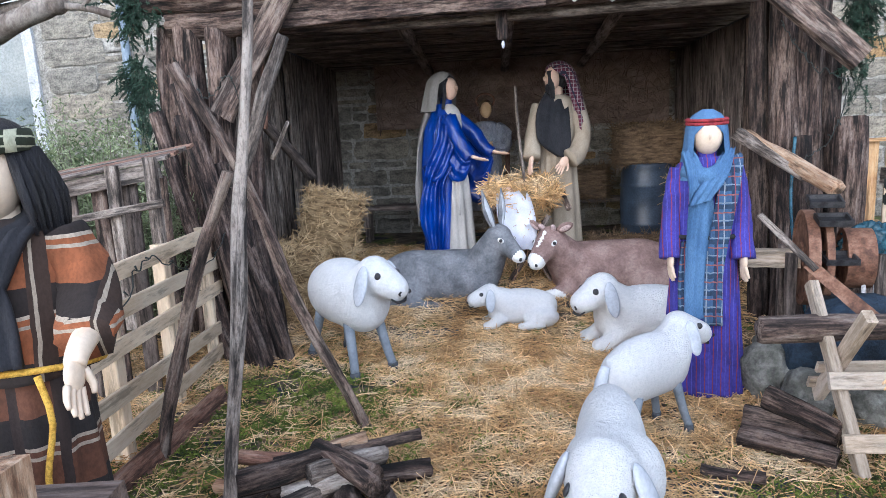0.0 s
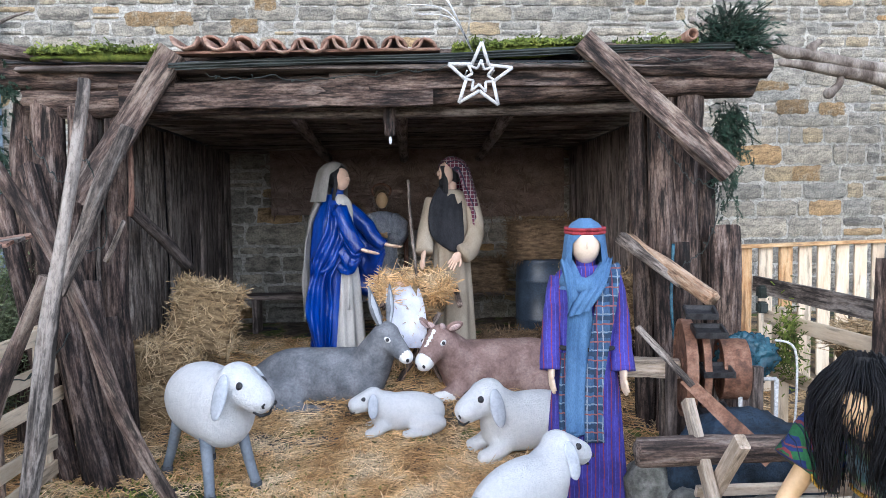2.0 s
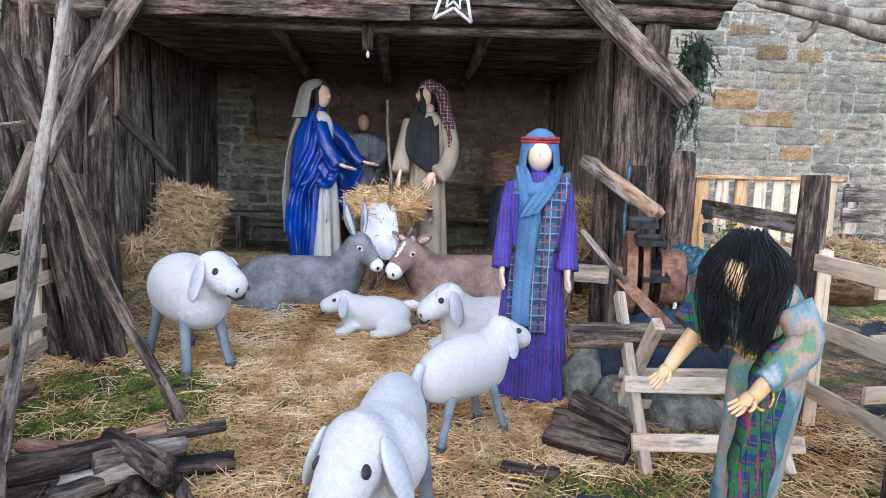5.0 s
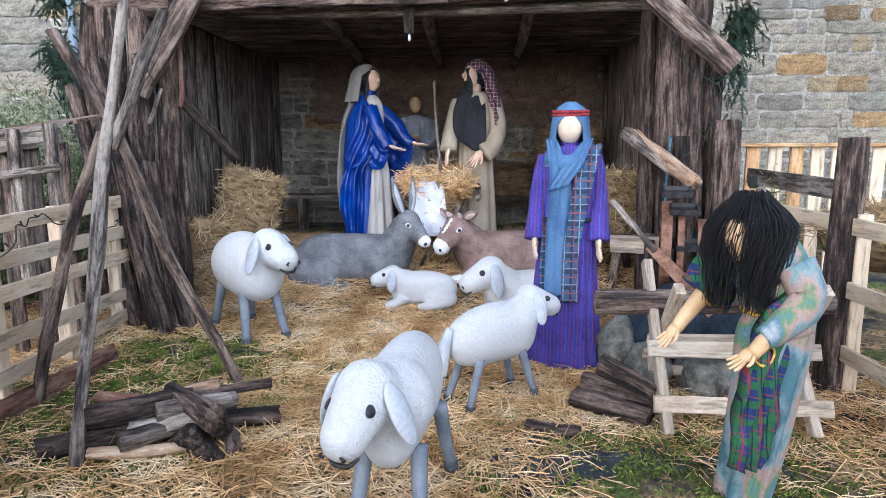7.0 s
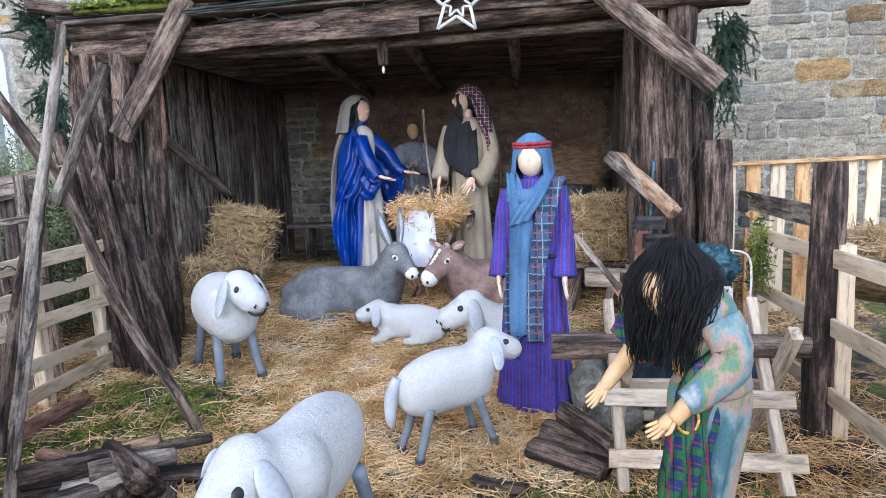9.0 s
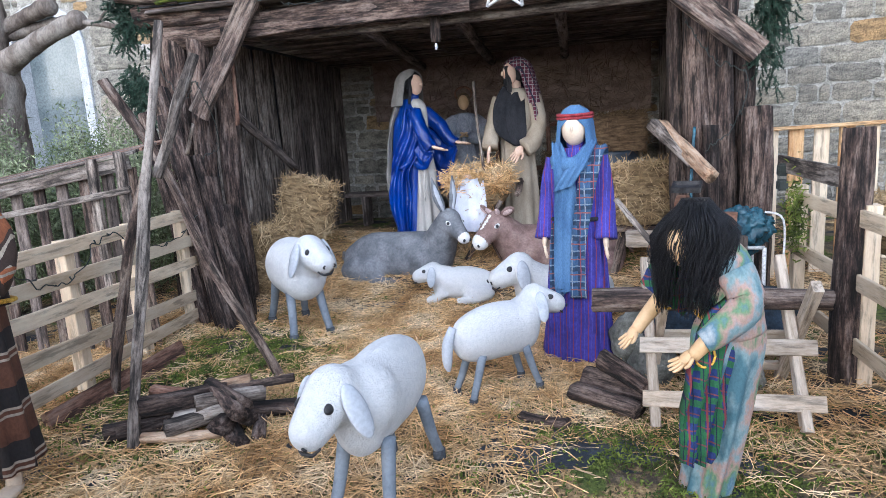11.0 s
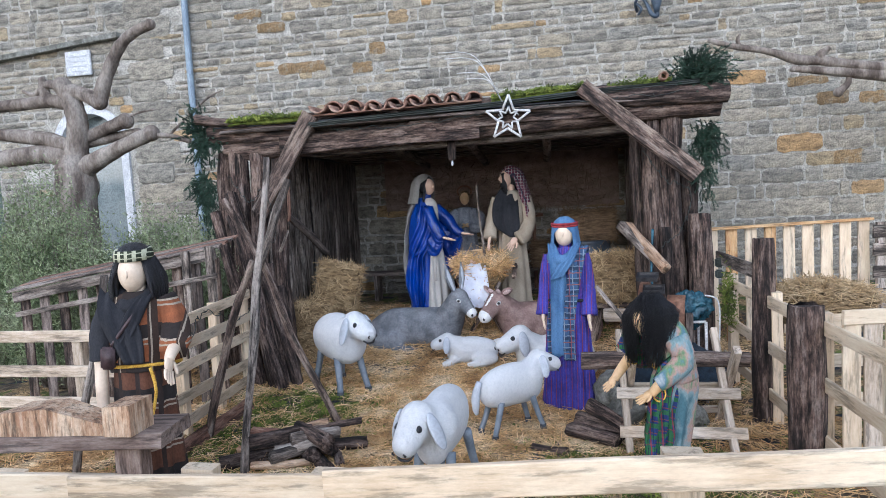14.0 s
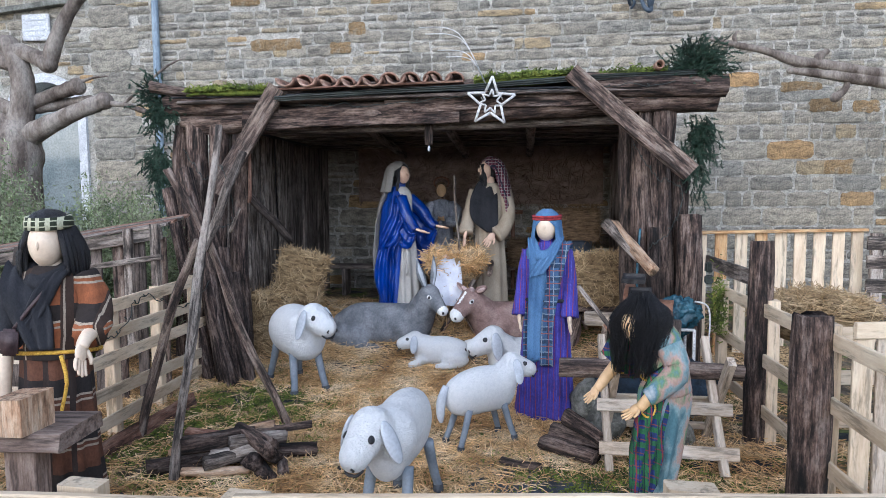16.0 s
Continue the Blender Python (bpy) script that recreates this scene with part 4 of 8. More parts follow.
# reed mats hung along the back
for i, (x, w, z0, z1) in enumerate(((0.05, 1.35, 1.75, 2.52), (1.2, 1.15, 1.55, 2.52), (2.4, 1.35, 1.7, 2.52))):
    def reed(rg, x=x, w=w, z0=z0, z1=z1):
        return (x + rg.uniform(-w / 2, w / 2), 8.55 + rg.uniform(-0.04, 0.04), rg.uniform(z0, z1)), (0, -1, 0)
    mat_thing = thing("reed_mat", "shaggy brown sacking mat hung under the roof", "mat", (x, 8.6, z0), "reed mats")
    backing = board((x, 8.62, z0), (x, 8.62, 2.56), w, 0.06, "backing", M["sacking"], mat_thing, i)
    part("reeds", with_mat(strands(260, reed, 0.22, 0.005, 300 + i, 0.4), M["sacking"]), None, backing)["kind"] = "stuff"


# curved roof tiles along the front edge
def tile_mesh(up=True):
    bm = bmesh.new()
    rings = []
    for k in range(7):
        u = k / 6
        r = 0.1 - 0.02 * u
        outer = [(r * math.cos(a), 0.45 * u, (r * math.sin(a) * 0.9) * (1 if up else -1)) for a in np.linspace(0, math.pi, 9)]
        inner = [((r - 0.02) * math.cos(a), 0.45 * u, ((r - 0.02) * math.sin(a) * 0.9) * (1 if up else -1)) for a in np.linspace(math.pi, 0, 9)]
        rings.append(outer + inner)
    skin_rings(bm, rings)
    bmesh.ops.recalc_face_normals(bm, faces=bm.faces)
    me = bpy.data.meshes.new("roof_tile")
    bm.to_mesh(me)
    bm.free()
    me.materials.append(M["terracotta"])
    me.polygons.foreach_set("use_smooth", [True] * len(me.polygons))
    return me


pan, cover = tile_mesh(False), tile_mesh(True)
for i in range(8):
    x = -0.42 + i * 0.222
    part("roof_tile", pan, None, stable, m=pose(x, 5.1 + rng.uniform(-0.03, 0.03), 2.975 + rng.uniform(-0.012, 0.012), 3 + rng.uniform(-2, 2), 0, rng.uniform(-4, 4)))
    part("roof_tile", cover, None, stable, m=pose(x + 0.111, 5.3 + rng.uniform(-0.03, 0.03), 2.955 + rng.uniform(-0.015, 0.015), 3 + rng.uniform(-2, 2), 0, rng.uniform(-4, 4)))
rough_board((-1.65, 5.36, 2.88), (3.6, 5.36, 2.9), 0.16, 0.03, stable, 161, "bark", "fascia_board", "dark board under the tiles")
rough_board((-0.5, 5.17, 2.885), (1.35, 5.15, 2.905), 0.1, 0.018, stable, 160, "red_wood", "batten", "thin reddish batten", face=(0, 0, 1))
bm = bmesh.new()
strip(bm, [(-0.55, 5.12, 2.79), (0.3, 5.1, 2.82), (1.4, 5.1, 2.85), (2.3, 5.12, 2.9), (3.5, 5.12, 2.93)], 0.05, 0, 60, 0.012, (0, -0.3, 1), 0.014, 3)
part("roofing_sheet", bm, M["cable"], stable, "black plastic roofing sheet edge")


def moss_bank(x0, x1, y, z0, z1, n, seed):
    def spot(rg):
        u = rg.random()
        return (x0 + (x1 - x0) * u, y + rg.uniform(-0.09, 0.16), z0 + (z1 - z0) * u + 0.045 * abs(rg.gauss(0, 0.8)) * (0.5 + 1.0 * abs(noise.noise((u * 9, seed, 0))))), (rg.uniform(-0.5, 0.5), -0.5, 1)
    t = thing("moss_cushion", "bright green moss cushion growing along the stable eaves", "moss", (x0, y, z0), "roof moss")
    bm = rough_log(x1 - x0, 0.045, 0.04, seed, sides=12, segs=30, knot=0.8, bend=0.01)
    bed = part("moss_bed", bm, M["moss"], t, m=along((x0, y, z0 + 0.0), (x1, y, z1 + 0.0)))
    part("moss_tufts", with_mat(strands(n, spot, 0.035, 0.006, seed, 0.9), M["moss"]), None, bed)["kind"] = "stuff"


moss_bank(-1.5, -0.62, 5.18, 2.88, 2.89, 2200, 3)
moss_bank(1.45, 2.42, 5.22, 2.92, 2.96, 2200, 4)
moss_bank(2.62, 3.25, 5.24, 2.94, 2.97, 700, 6)


# ---- star light ----
def star_light():
    c = Vector((1.62, 5.0, 2.69))
    s = thing("star_light", "white wire comet star light tied to the front beam", "light", c)
    def outline(R, r, n, rot):
        return [(c.x + q * math.sin(a + rot), c.y, c.z + q * math.cos(a + rot)) for q, a in ((R if i % 2 == 0 else r, i * math.pi / n) for i in range(2 * n))]
    for name, R, r, n, w, rot in (("outer_star", 0.235, 0.1, 5, 0.012, 0.06), ("inner_star", 0.115, 0.055, 7, 0.009, 0.1)):
        bm = bmesh.new()
        o = outline(R, r, n, rot)
        for p, q in zip(o, o[1:] + o[:1]):
            tube(bm, [(*p, w), (*q, w)], 0, 1, 8, up=(0, 1, 0))
        part(name, bm, M["wire_white"], s)
    for dx in (-0.09, 0.1):
        bm = bmesh.new()
        tube(bm, [(c.x + dx, c.y, c.z + 0.04, 0.006), (c.x + dx, c.y + 0.3, c.z + 0.05, 0.006)], 0, 3, 6)
        part("tie_wire", bm, M["wire_white"], s)
    for i, (dx, dz, sag) in enumerate(((-0.62, 0.62, 0.1), (-0.5, 0.4, 0.1), (-0.42, 0.33, 0.06), (-0.68, 0.7, 0.12))):
        bm = bmesh.new()
        tube(bm, [(c.x - 0.05, c.y, c.z + 0.17, 0.005), (c.x + dx * 0.45, c.y, c.z + 0.17 + dz * 0.62 + sag * 0.3, 0.005), (c.x + dx, c.y, c.z + 0.17 + dz * 0.7 + sag * 0.4, 0.005)], 0, 14, 6, up=(0, 1, 0))
        part("tail_wire", bm, M["wire_white"], s)


star_light()


# ---- animal sculptures ----
def painted(bm, mats, name, label, m):
    bmesh.ops.recalc_face_normals(bm, faces=bm.faces)
    return single(name, bm, [M[q] for q in mats], label, "statue", m, "nativity figures")


def sheep(label, m, k=1.0, head=(0.36, 0.0, 0.66), lying=False, body_z=0.48, tail=False, face=(0.9, 0.1, -0.45), bulk=0.175):
    """A plaster sheep facing +x; k: its size."""
    bm = bmesh.new()
    hx, hy, hz = head
    bz = 0.2 if lying else body_z
    hgt = 0.19 if lying else 0.215
    for x in np.linspace(-0.24, 0.2, 15):
        q = 1 - 0.16 * abs(x / 0.24) ** 3
        ball(bm, (x, 0, bz + 0.012 * math.cos(x * 9)), (0.15, bulk * q, hgt * q), 0, seg=24, rings=16)
    for u in np.linspace(0, 1, 12):
        ball(bm, (0.19 + (hx - 0.23) * u, hy * u, bz + 0.05 + (hz - bz - 0.07) * u), 0.165 - 0.062 * u, 0, seg=18, rings=12)
    fd = Vector(face).normalized()
    h = Vector(head)
    for u in np.linspace(0, 1, 6):
        c = h + fd * (0.175 * u - 0.02)
        ball(bm, c, 0.112 - 0.03 * u, 0, seg=18, rings=12)
    if lying:
        for sy in (-1, 1):
            tube(bm, [(0.2, 0.1 * sy, 0.13, 0.075), (0.32, 0.12 * sy, 0.05, 0.055), (0.4, 0.11 * sy, 0.04, 0.045), (0.34, 0.1 * sy, 0.04, 0.05)], 0, 8, 10)
            ball(bm, (-0.2, 0.13 * sy, 0.11), (0.19, 0.09, 0.11), 0)
            tube(bm, [(-0.2, 0.17 * sy, 0.05, 0.05), (-0.02, 0.19 * sy, 0.04, 0.045), (0.06, 0.18 * sy, 0.04, 0.035)], 0, 8, 10)
    bm = melted(bm, 0.017, 9)
    side = Vector((0, 0, 1)).cross(fd).normalized()
    up = fd.cross(side)
    if not lying:
        for lx, ly, sp in ((0.17, 0.1, 0.1), (0.17, -0.1, 0.1), (-0.2, 0.1, -0.11), (-0.2, -0.1, -0.11)):
            tube(bm, [(lx, ly, bz - 0.12, 0.033), (lx + sp * 0.6, ly * 1.15, 0.16, 0.028), (lx + sp, ly * 1.3, 0.05, 0.026)], 1, 6, 10, up=(0, 1, 0))
            tube(bm, [(lx + sp, ly * 1.3, 0.056, 0.031), (lx + sp, ly * 1.3, 0.0, 0.033)], 2, 2, 10, up=(0, 1, 0))
    for sy in (-1, 1):
        root = h + side * 0.1 * sy + up * 0.06 - fd * 0.02
        b = bmesh.new()
        ball(b, (0, 0, -0.105), (0.052, 0.02, 0.118), 3, seg=14, rings=12)
        rot = Matrix((fd, side, up)).transposed().to_4x4() @ pose(0, 0, 0, 20 * sy, -24, 0)
        rot.translation = root
        bmesh.ops.transform(b, matrix=rot, verts=b.verts)
        tmp = bpy.data.meshes.new("tmp")
        b.to_mesh(tmp)
        b.free()
        bm.from_mesh(tmp)
        bpy.data.meshes.remove(tmp)
        eye = h + fd * 0.075 + side * 0.078 * sy + up * 0.05
        b = bmesh.new()
        ball(b, (0, 0, 0), (0.026, 0.009, 0.021), 4, seg=10, rings=8)
        rot.translation = eye
        bmesh.ops.transform(b, matrix=rot, verts=b.verts)
        tmp = bpy.data.meshes.new("tmp")
        b.to_mesh(tmp)
        b.free()
        bm.from_mesh(tmp)
        bpy.data.meshes.remove(tmp)
        nose = h + fd * 0.234 + side * 0.034 * sy + up * 0.012
        tube(bm, [(*(nose + up * 0.012), 0.005), (*(nose + side * 0.012 * sy - up * 0.002), 0.006), (*(nose - up * 0.012), 0.005)], 4, 4, 6)
    mouth = h + fd * 0.223 - up * 0.052
    tube(bm, [(*(mouth - side * 0.06 - fd * 0.028 + up * 0.014), 0.005), (*(mouth - side * 0.03), 0.008), (*(mouth + fd * 0.003), 0.008), (*(mouth + side * 0.03), 0.008), (*(mouth + side * 0.06 - fd * 0.028 + up * 0.014), 0.005)], 4, 12, 6)
    if tail:
        tube(bm, [(-0.38, 0, bz + 0.1, 0.03), (-0.43, 0, bz - 0.02, 0.042), (-0.44, 0, bz - 0.16, 0.035), (-0.43, 0, bz - 0.22, 0.015)], 3, 8, 10, up=(0, 1, 0))
    elif not lying:
        ball(bm, (-0.4, 0, bz - 0.02), (0.03, 0.05, 0.1), 0)
    return painted(bm, ("plaster_sheep", "leg_grey", "hoof", "paint_grey", "black_paint"), "sheep_statue", label, m @ Matrix.Scale(k, 4))


sheep("white plaster sheep standing on grey legs near the sticks", pose(-0.2, 4.66, 0.0, 0, 0, -49), 1.16, (0.32, 0.03, 0.62), body_z=0.46, face=(0.85, 0.2, -0.34), bulk=0.18)
sheep("large white plaster sheep standing in front, head lowered", pose(1.26, 2.36, 0.0, 0, 0, -98), 1.0, (0.36, -0.04, 0.61), face=(0.85, -0.2, -0.62), bulk=0.128)
sheep("white plaster sheep beside the blue-robed shepherd", pose(1.64, 3.49, 0.0, 0, 0, 38), 0.8, (0.37, 0.02, 0.67), face=(0.9, -0.35, -0.35), tail=True, bulk=0.16)
sheep("white plaster sheep lying on the straw", pose(1.98, 5.05, 0.0, 0, 0, 192), 1.12, (0.33, 0.05, 0.4), True, face=(0.9, 0.25, -0.4))
sheep("small white plaster lamb lying on the straw", pose(1.06, 5.46, 0.03, 0, 0, 186), 0.8, (0.34, 0.05, 0.36), True, face=(0.95, 0.15, -0.3), bulk=0.15)


def cattle(kind, label, m):
    """A lying donkey or ox facing +x, its head turned."""
    bm = bmesh.new()
    ox = kind == "ox"
    for x in np.linspace(-0.52, 0.3, 16):
        r = 0.262 - 0.05 * max(0, (-x - 0.3) / 0.22) ** 2
        ball(bm, (x, 0, r + 0.005), (0.2, r * 0.92, r), 0, seg=24, rings=16)
    head = Vector((0.52, -0.16, 0.66 if not ox else 0.58))
    for u in np.linspace(0, 1, 8):
        ball(bm, Vector((0.34, -0.03, 0.34)).lerp(head, u), 0.2 - 0.075 * u, 0, seg=18, rings=12)
    fd = Vector((0.62, -0.5, -0.52)).normalized() if not ox else Vector((0.5, -0.6, -0.5)).normalized()
    for u in np.linspace(0, 1, 7):
        ball(bm, head + fd * 0.27 * u, (0.115 - 0.05 * u) if not ox else (0.125 - 0.045 * u), 0, seg=18, rings=12)
    ball(bm, head + fd * 0.28, 0.066 if not ox else 0.085, 0)
    for sy in (-1, 1):
        ball(bm, (-0.42, 0.22 * sy, 0.16), (0.25, 0.12, 0.16), 0)
        tube(bm, [(-0.5, 0.26 * sy, 0.08, 0.075), (-0.2, 0.3 * sy, 0.06, 0.06), (0.02, 0.29 * sy, 0.05, 0.045)], 0, 8, 10)
        tube(bm, [(0.3, 0.17 * sy, 0.16, 0.1), (0.5, 0.2 * sy, 0.08, 0.07), (0.62, 0.18 * sy, 0.06, 0.05), (0.42, 0.16 * sy, 0.05, 0.045)], 0, 8, 10)
    bm = melted(bm, 0.02, 8)
    side = Vector((0, 0, 1)).cross(fd).normalized()
    up = fd.cross(side)
    bm.faces.ensure_lookup_table()
    for f in bm.faces:
        c = f.calc_center_median() - head
        along_face, sideways, upward = c.dot(fd), c.dot(side), c.dot(up)
        if ox and abs(sideways) < 0.016 and upward > 0.03 and 0.02 < along_face < 0.2:
            f.material_index = 1
        if along_face > (0.265 if not ox else 0.27):
            f.material_index = 1
    R = Matrix((fd, side, up)).transposed().to_4x4()
    def stuck(maker, at, turn=(0, 0, 0)):
        b = bmesh.new()
        maker(b)
        rot = R @ pose(0, 0, 0, *turn)
        rot.translation = at
        bmesh.ops.transform(b, matrix=rot, verts=b.verts)
        tmp = bpy.data.meshes.new("tmp")
        b.to_mesh(tmp)
        b.free()
        bm.from_mesh(tmp)
        bpy.data.meshes.remove(tmp)
    for sy in (-1, 1):
        eye = head + fd * 0.09 + side * (0.083 if not ox else 0.098) * sy + up * 0.045
        stuck(lambda b: ball(b, (0, 0, 0), (0.034, 0.014, 0.021), 1, seg=12, rings=8), eye, (25 * sy, 0, -14 * sy))
        stuck(lambda b: ball(b, (0.004, 0.008 * sy, 0.0), (0.017, 0.013, 0.017), 2, seg=10, rings=8), eye, (25 * sy, 0, -14 * sy))
        stuck(lambda b: ball(b, (0, 0, 0), (0.014, 0.012, 0.018), 2, seg=10, rings=8), head + fd * (0.33 if not ox else 0.345) + side * 0.036 * sy + up * 0.012)
        if ox:
            stuck(lambda b: ball(b, (0, 0.05 * sy, 0), (0.025, 0.085, 0.045), 0, seg=12, rings=10), head + side * 0.1 * sy + up * 0.08 - fd * 0.05, (20 * sy, 0, 20 * sy))
            stuck(lambda b: ball(b, (0.016, 0.055 * sy, 0.0), (0.014, 0.06, 0.028), 3, seg=12, rings=10), head + side * 0.1 * sy + up * 0.08 - fd * 0.05, (20 * sy, 0, 20 * sy))
            stuck(lambda b: tube(b, [(0, 0, 0, 0.026), (0.01, 0.012 * sy, 0.04, 0.02), (0.02, 0.012 * sy, 0.06, 0.008)], 3, 6, 8, up=(0, 1, 0)), head + side * 0.05 * sy + up * 0.1 - fd * 0.03)
        else:
            rootp = head + side * 0.055 * sy + up * 0.08 - fd * 0.07
            tip = rootp + Vector((-0.04, 0, 0.33)) + side * 0.07 * sy
            midp = rootp.lerp(tip, 0.5) + side * 0.012 * sy
            tube(bm, [(*rootp, 0.03), (*rootp.lerp(midp, 0.5), 0.046), (*midp, 0.045), (*tip, 0.008)], 0, 12, 10, flat=0.5, up=tuple(fd))
            tube(bm, [(*(rootp + fd * 0.02), 0.012), (*(midp + fd * 0.02), 0.026), (*(rootp.lerp(tip, 0.85) + fd * 0.008), 0.01)], 3, 10, 8, flat=0.4, up=tuple(fd))
        tube(bm, [(0.02, 0.29 * sy, 0.05, 0.05), (0.07, 0.285 * sy, 0.045, 0.046)], 2, 2, 10)
        tube(bm, [(0.4, 0.16 * sy, 0.05, 0.05), (0.36, 0.15 * sy, 0.045, 0.046)], 2, 2, 10)
    tube(bm, [(-0.74, 0.05, 0.3, 0.02), (-0.8, 0.16, 0.15, 0.02), (-0.7, 0.28, 0.05, 0.026), (-0.6, 0.32, 0.04, 0.01)], 0, 10, 8)
    return painted(bm, (kind, "white_paint", "black_paint", "pink_paint" if ox else "paint_grey"), kind + "_statue", label, m)


cattle("donkey", "grey painted plaster donkey lying before the manger", pose(0.4, 6.02, 0.08, 0, 0, -4) @ Matrix.Scale(0.98, 4))
cattle("ox", "brown painted plaster ox lying before the manger", pose(1.86, 6.08, 0.1, 0, 0, 4) @ Matrix.Diagonal((-1.0, 1, 1, 1)))


# ---- dressed mannequins: one plain mesh each ----
def blue_shepherd():
    bm = bmesh.new()
    drape(bm, [(0, 0, 1.43, 0.09, 0.075, 0), (0, 0, 1.36, 0.17, 0.11, 0.02), (0, 0, 1.15, 0.18, 0.125, 0.03), (0, -0.01, 0.95, 0.165, 0.12, 0.03), (0, -0.01, 0.6, 0.19, 0.135, 0.05), (0, -0.02, 0.25, 0.21, 0.155, 0.065), (0, -0.02, 0.02, 0.235, 0.175, 0.075)], 0, 40, 72, 1, 10)
    for s in (-1, 1):
        tube(bm, [(0.135 * s, 0.01, 1.36, 0.062), (0.17 * s, -0.01, 1.2, 0.06), (0.185 * s, -0.04, 1.0, 0.062), (0.19 * s, -0.09, 0.84, 0.07)], 0, 18, 16, folds=0.06, seed=s)
        mitt(bm, (0.195 * s, -0.1, 0.88), (0.0, -0.12, -1), 3, 1.05, (1, 0.2, 0))
    ball(bm, (0, -0.03, 1.555), (0.082, 0.1, 0.115), 3, seg=24, rings=18)
    ball(bm, (0, -0.128, 1.55), (0.009, 0.012, 0.022), 3, seg=8, rings=6)
    tube(bm, [(0, 0, 1.5, 0.055), (0, 0, 1.4, 0.06)], 0, 2, 14, up=(0, 1, 0))
    # head cloth
    rings = []
    for k in range(15):
        u = k / 14
        z = 1.70 - 0.4 * u
        r = 0.11 * math.sqrt(1 - (1 - min(1, 0.04 + u * 3.2)) ** 2) + 0.05 * u * u
        open_a = 0.72 * min(1, max(0, (u - 0.16) * 5))
        rings.append([(r * (1 + 0.03 * math.sin(9 * a)) * math.cos(a), 0.005 + r * 1.12 * (1 + 0.03 * math.sin(9 * a)) * math.sin(a), z) for a in np.linspace(-math.pi / 2 + open_a, 1.5 * math.pi - open_a, 33)])
    skin_rings(bm, rings, 1, False, False)
    for dz in (0.0, 0.02):
        tube(bm, [(0.108 * math.cos(a), 0.006 + 0.119 * math.sin(a), 1.622 + dz + 0.008 * math.sin(a), 0.01) for a in np.linspace(0, 2 * math.pi, 17)], 2, 34, 8)
    # scarf tails
    strip(bm, [(-0.11, -0.06, 1.46, 0.5), (-0.07, -0.14, 1.35, 0.8), (-0.045, -0.155, 1.2, 1), (-0.05, -0.155, 0.9, 1.1), (-0.05, -0.165, 0.55, 1.15), (-0.04, -0.18, 0.5, 1.1)], 0.13, 1, 30, 0.025, (1, 0.2, 0), 0.014, 2)
    strip(bm, [(0.11, -0.06, 1.46, 0.5), (0.05, -0.15, 1.35, 0.9), (0.0, -0.18, 1.27, 1), (-0.05, -0.19, 1.18, 0.9)], 0.14, 1, 20, 0.03, (1, 0.2, 0.3), 0.014, 5)
    tube(bm, [(-0.12, -0.06, 1.36, 0.045), (-0.02, -0.13, 1.32, 0.055), (0.08, -0.1, 1.35, 0.05)], 1, 14, 12, folds=0.1)
    # tartan stole over one shoulder
    strip(bm, [(0.13, 0.12, 1.2, 0.9), (0.14, 0.05, 1.41, 1), (0.13, -0.06, 1.405, 1), (0.1, -0.145, 1.25, 1), (0.06, -0.16, 1.0, 0.9), (0.03, -0.17, 0.75, 0.8), (0.03, -0.18, 0.46, 0.9)], 0.115, 4, 36, 0.02, (1, 0.1, 0), 0.01, 1)
    strip(bm, [(-0.11, -0.14, 0.95, 0.7), (-0.115, -0.155, 0.7, 1), (-0.11, -0.17, 0.46, 1)], 0.085, 4, 14, 0.02, (1, 0.1, 0), 0.008, 1)
    tube(bm, [(0.182 * math.cos(a), -0.01 + 0.132 * math.sin(a), 0.97, 0.014) for a in np.linspace(0, 2 * math.pi, 13)], 5, 26, 8)
    single("shepherd_mannequin", bm, [M[q] for q in ("purple_robe", "blue_scarf", "red_cord", "ivory_paint", "tartan", "black_cloth")], "shepherd mannequin in purple robe, blue headcloth and tartan stole", "mannequin", pose(2.12, 4.13, 0.0, 0, 0, -10) @ Matrix.Diagonal((1.02, 1.0, 1.0, 1)), "nativity figures")


blue_shepherd()


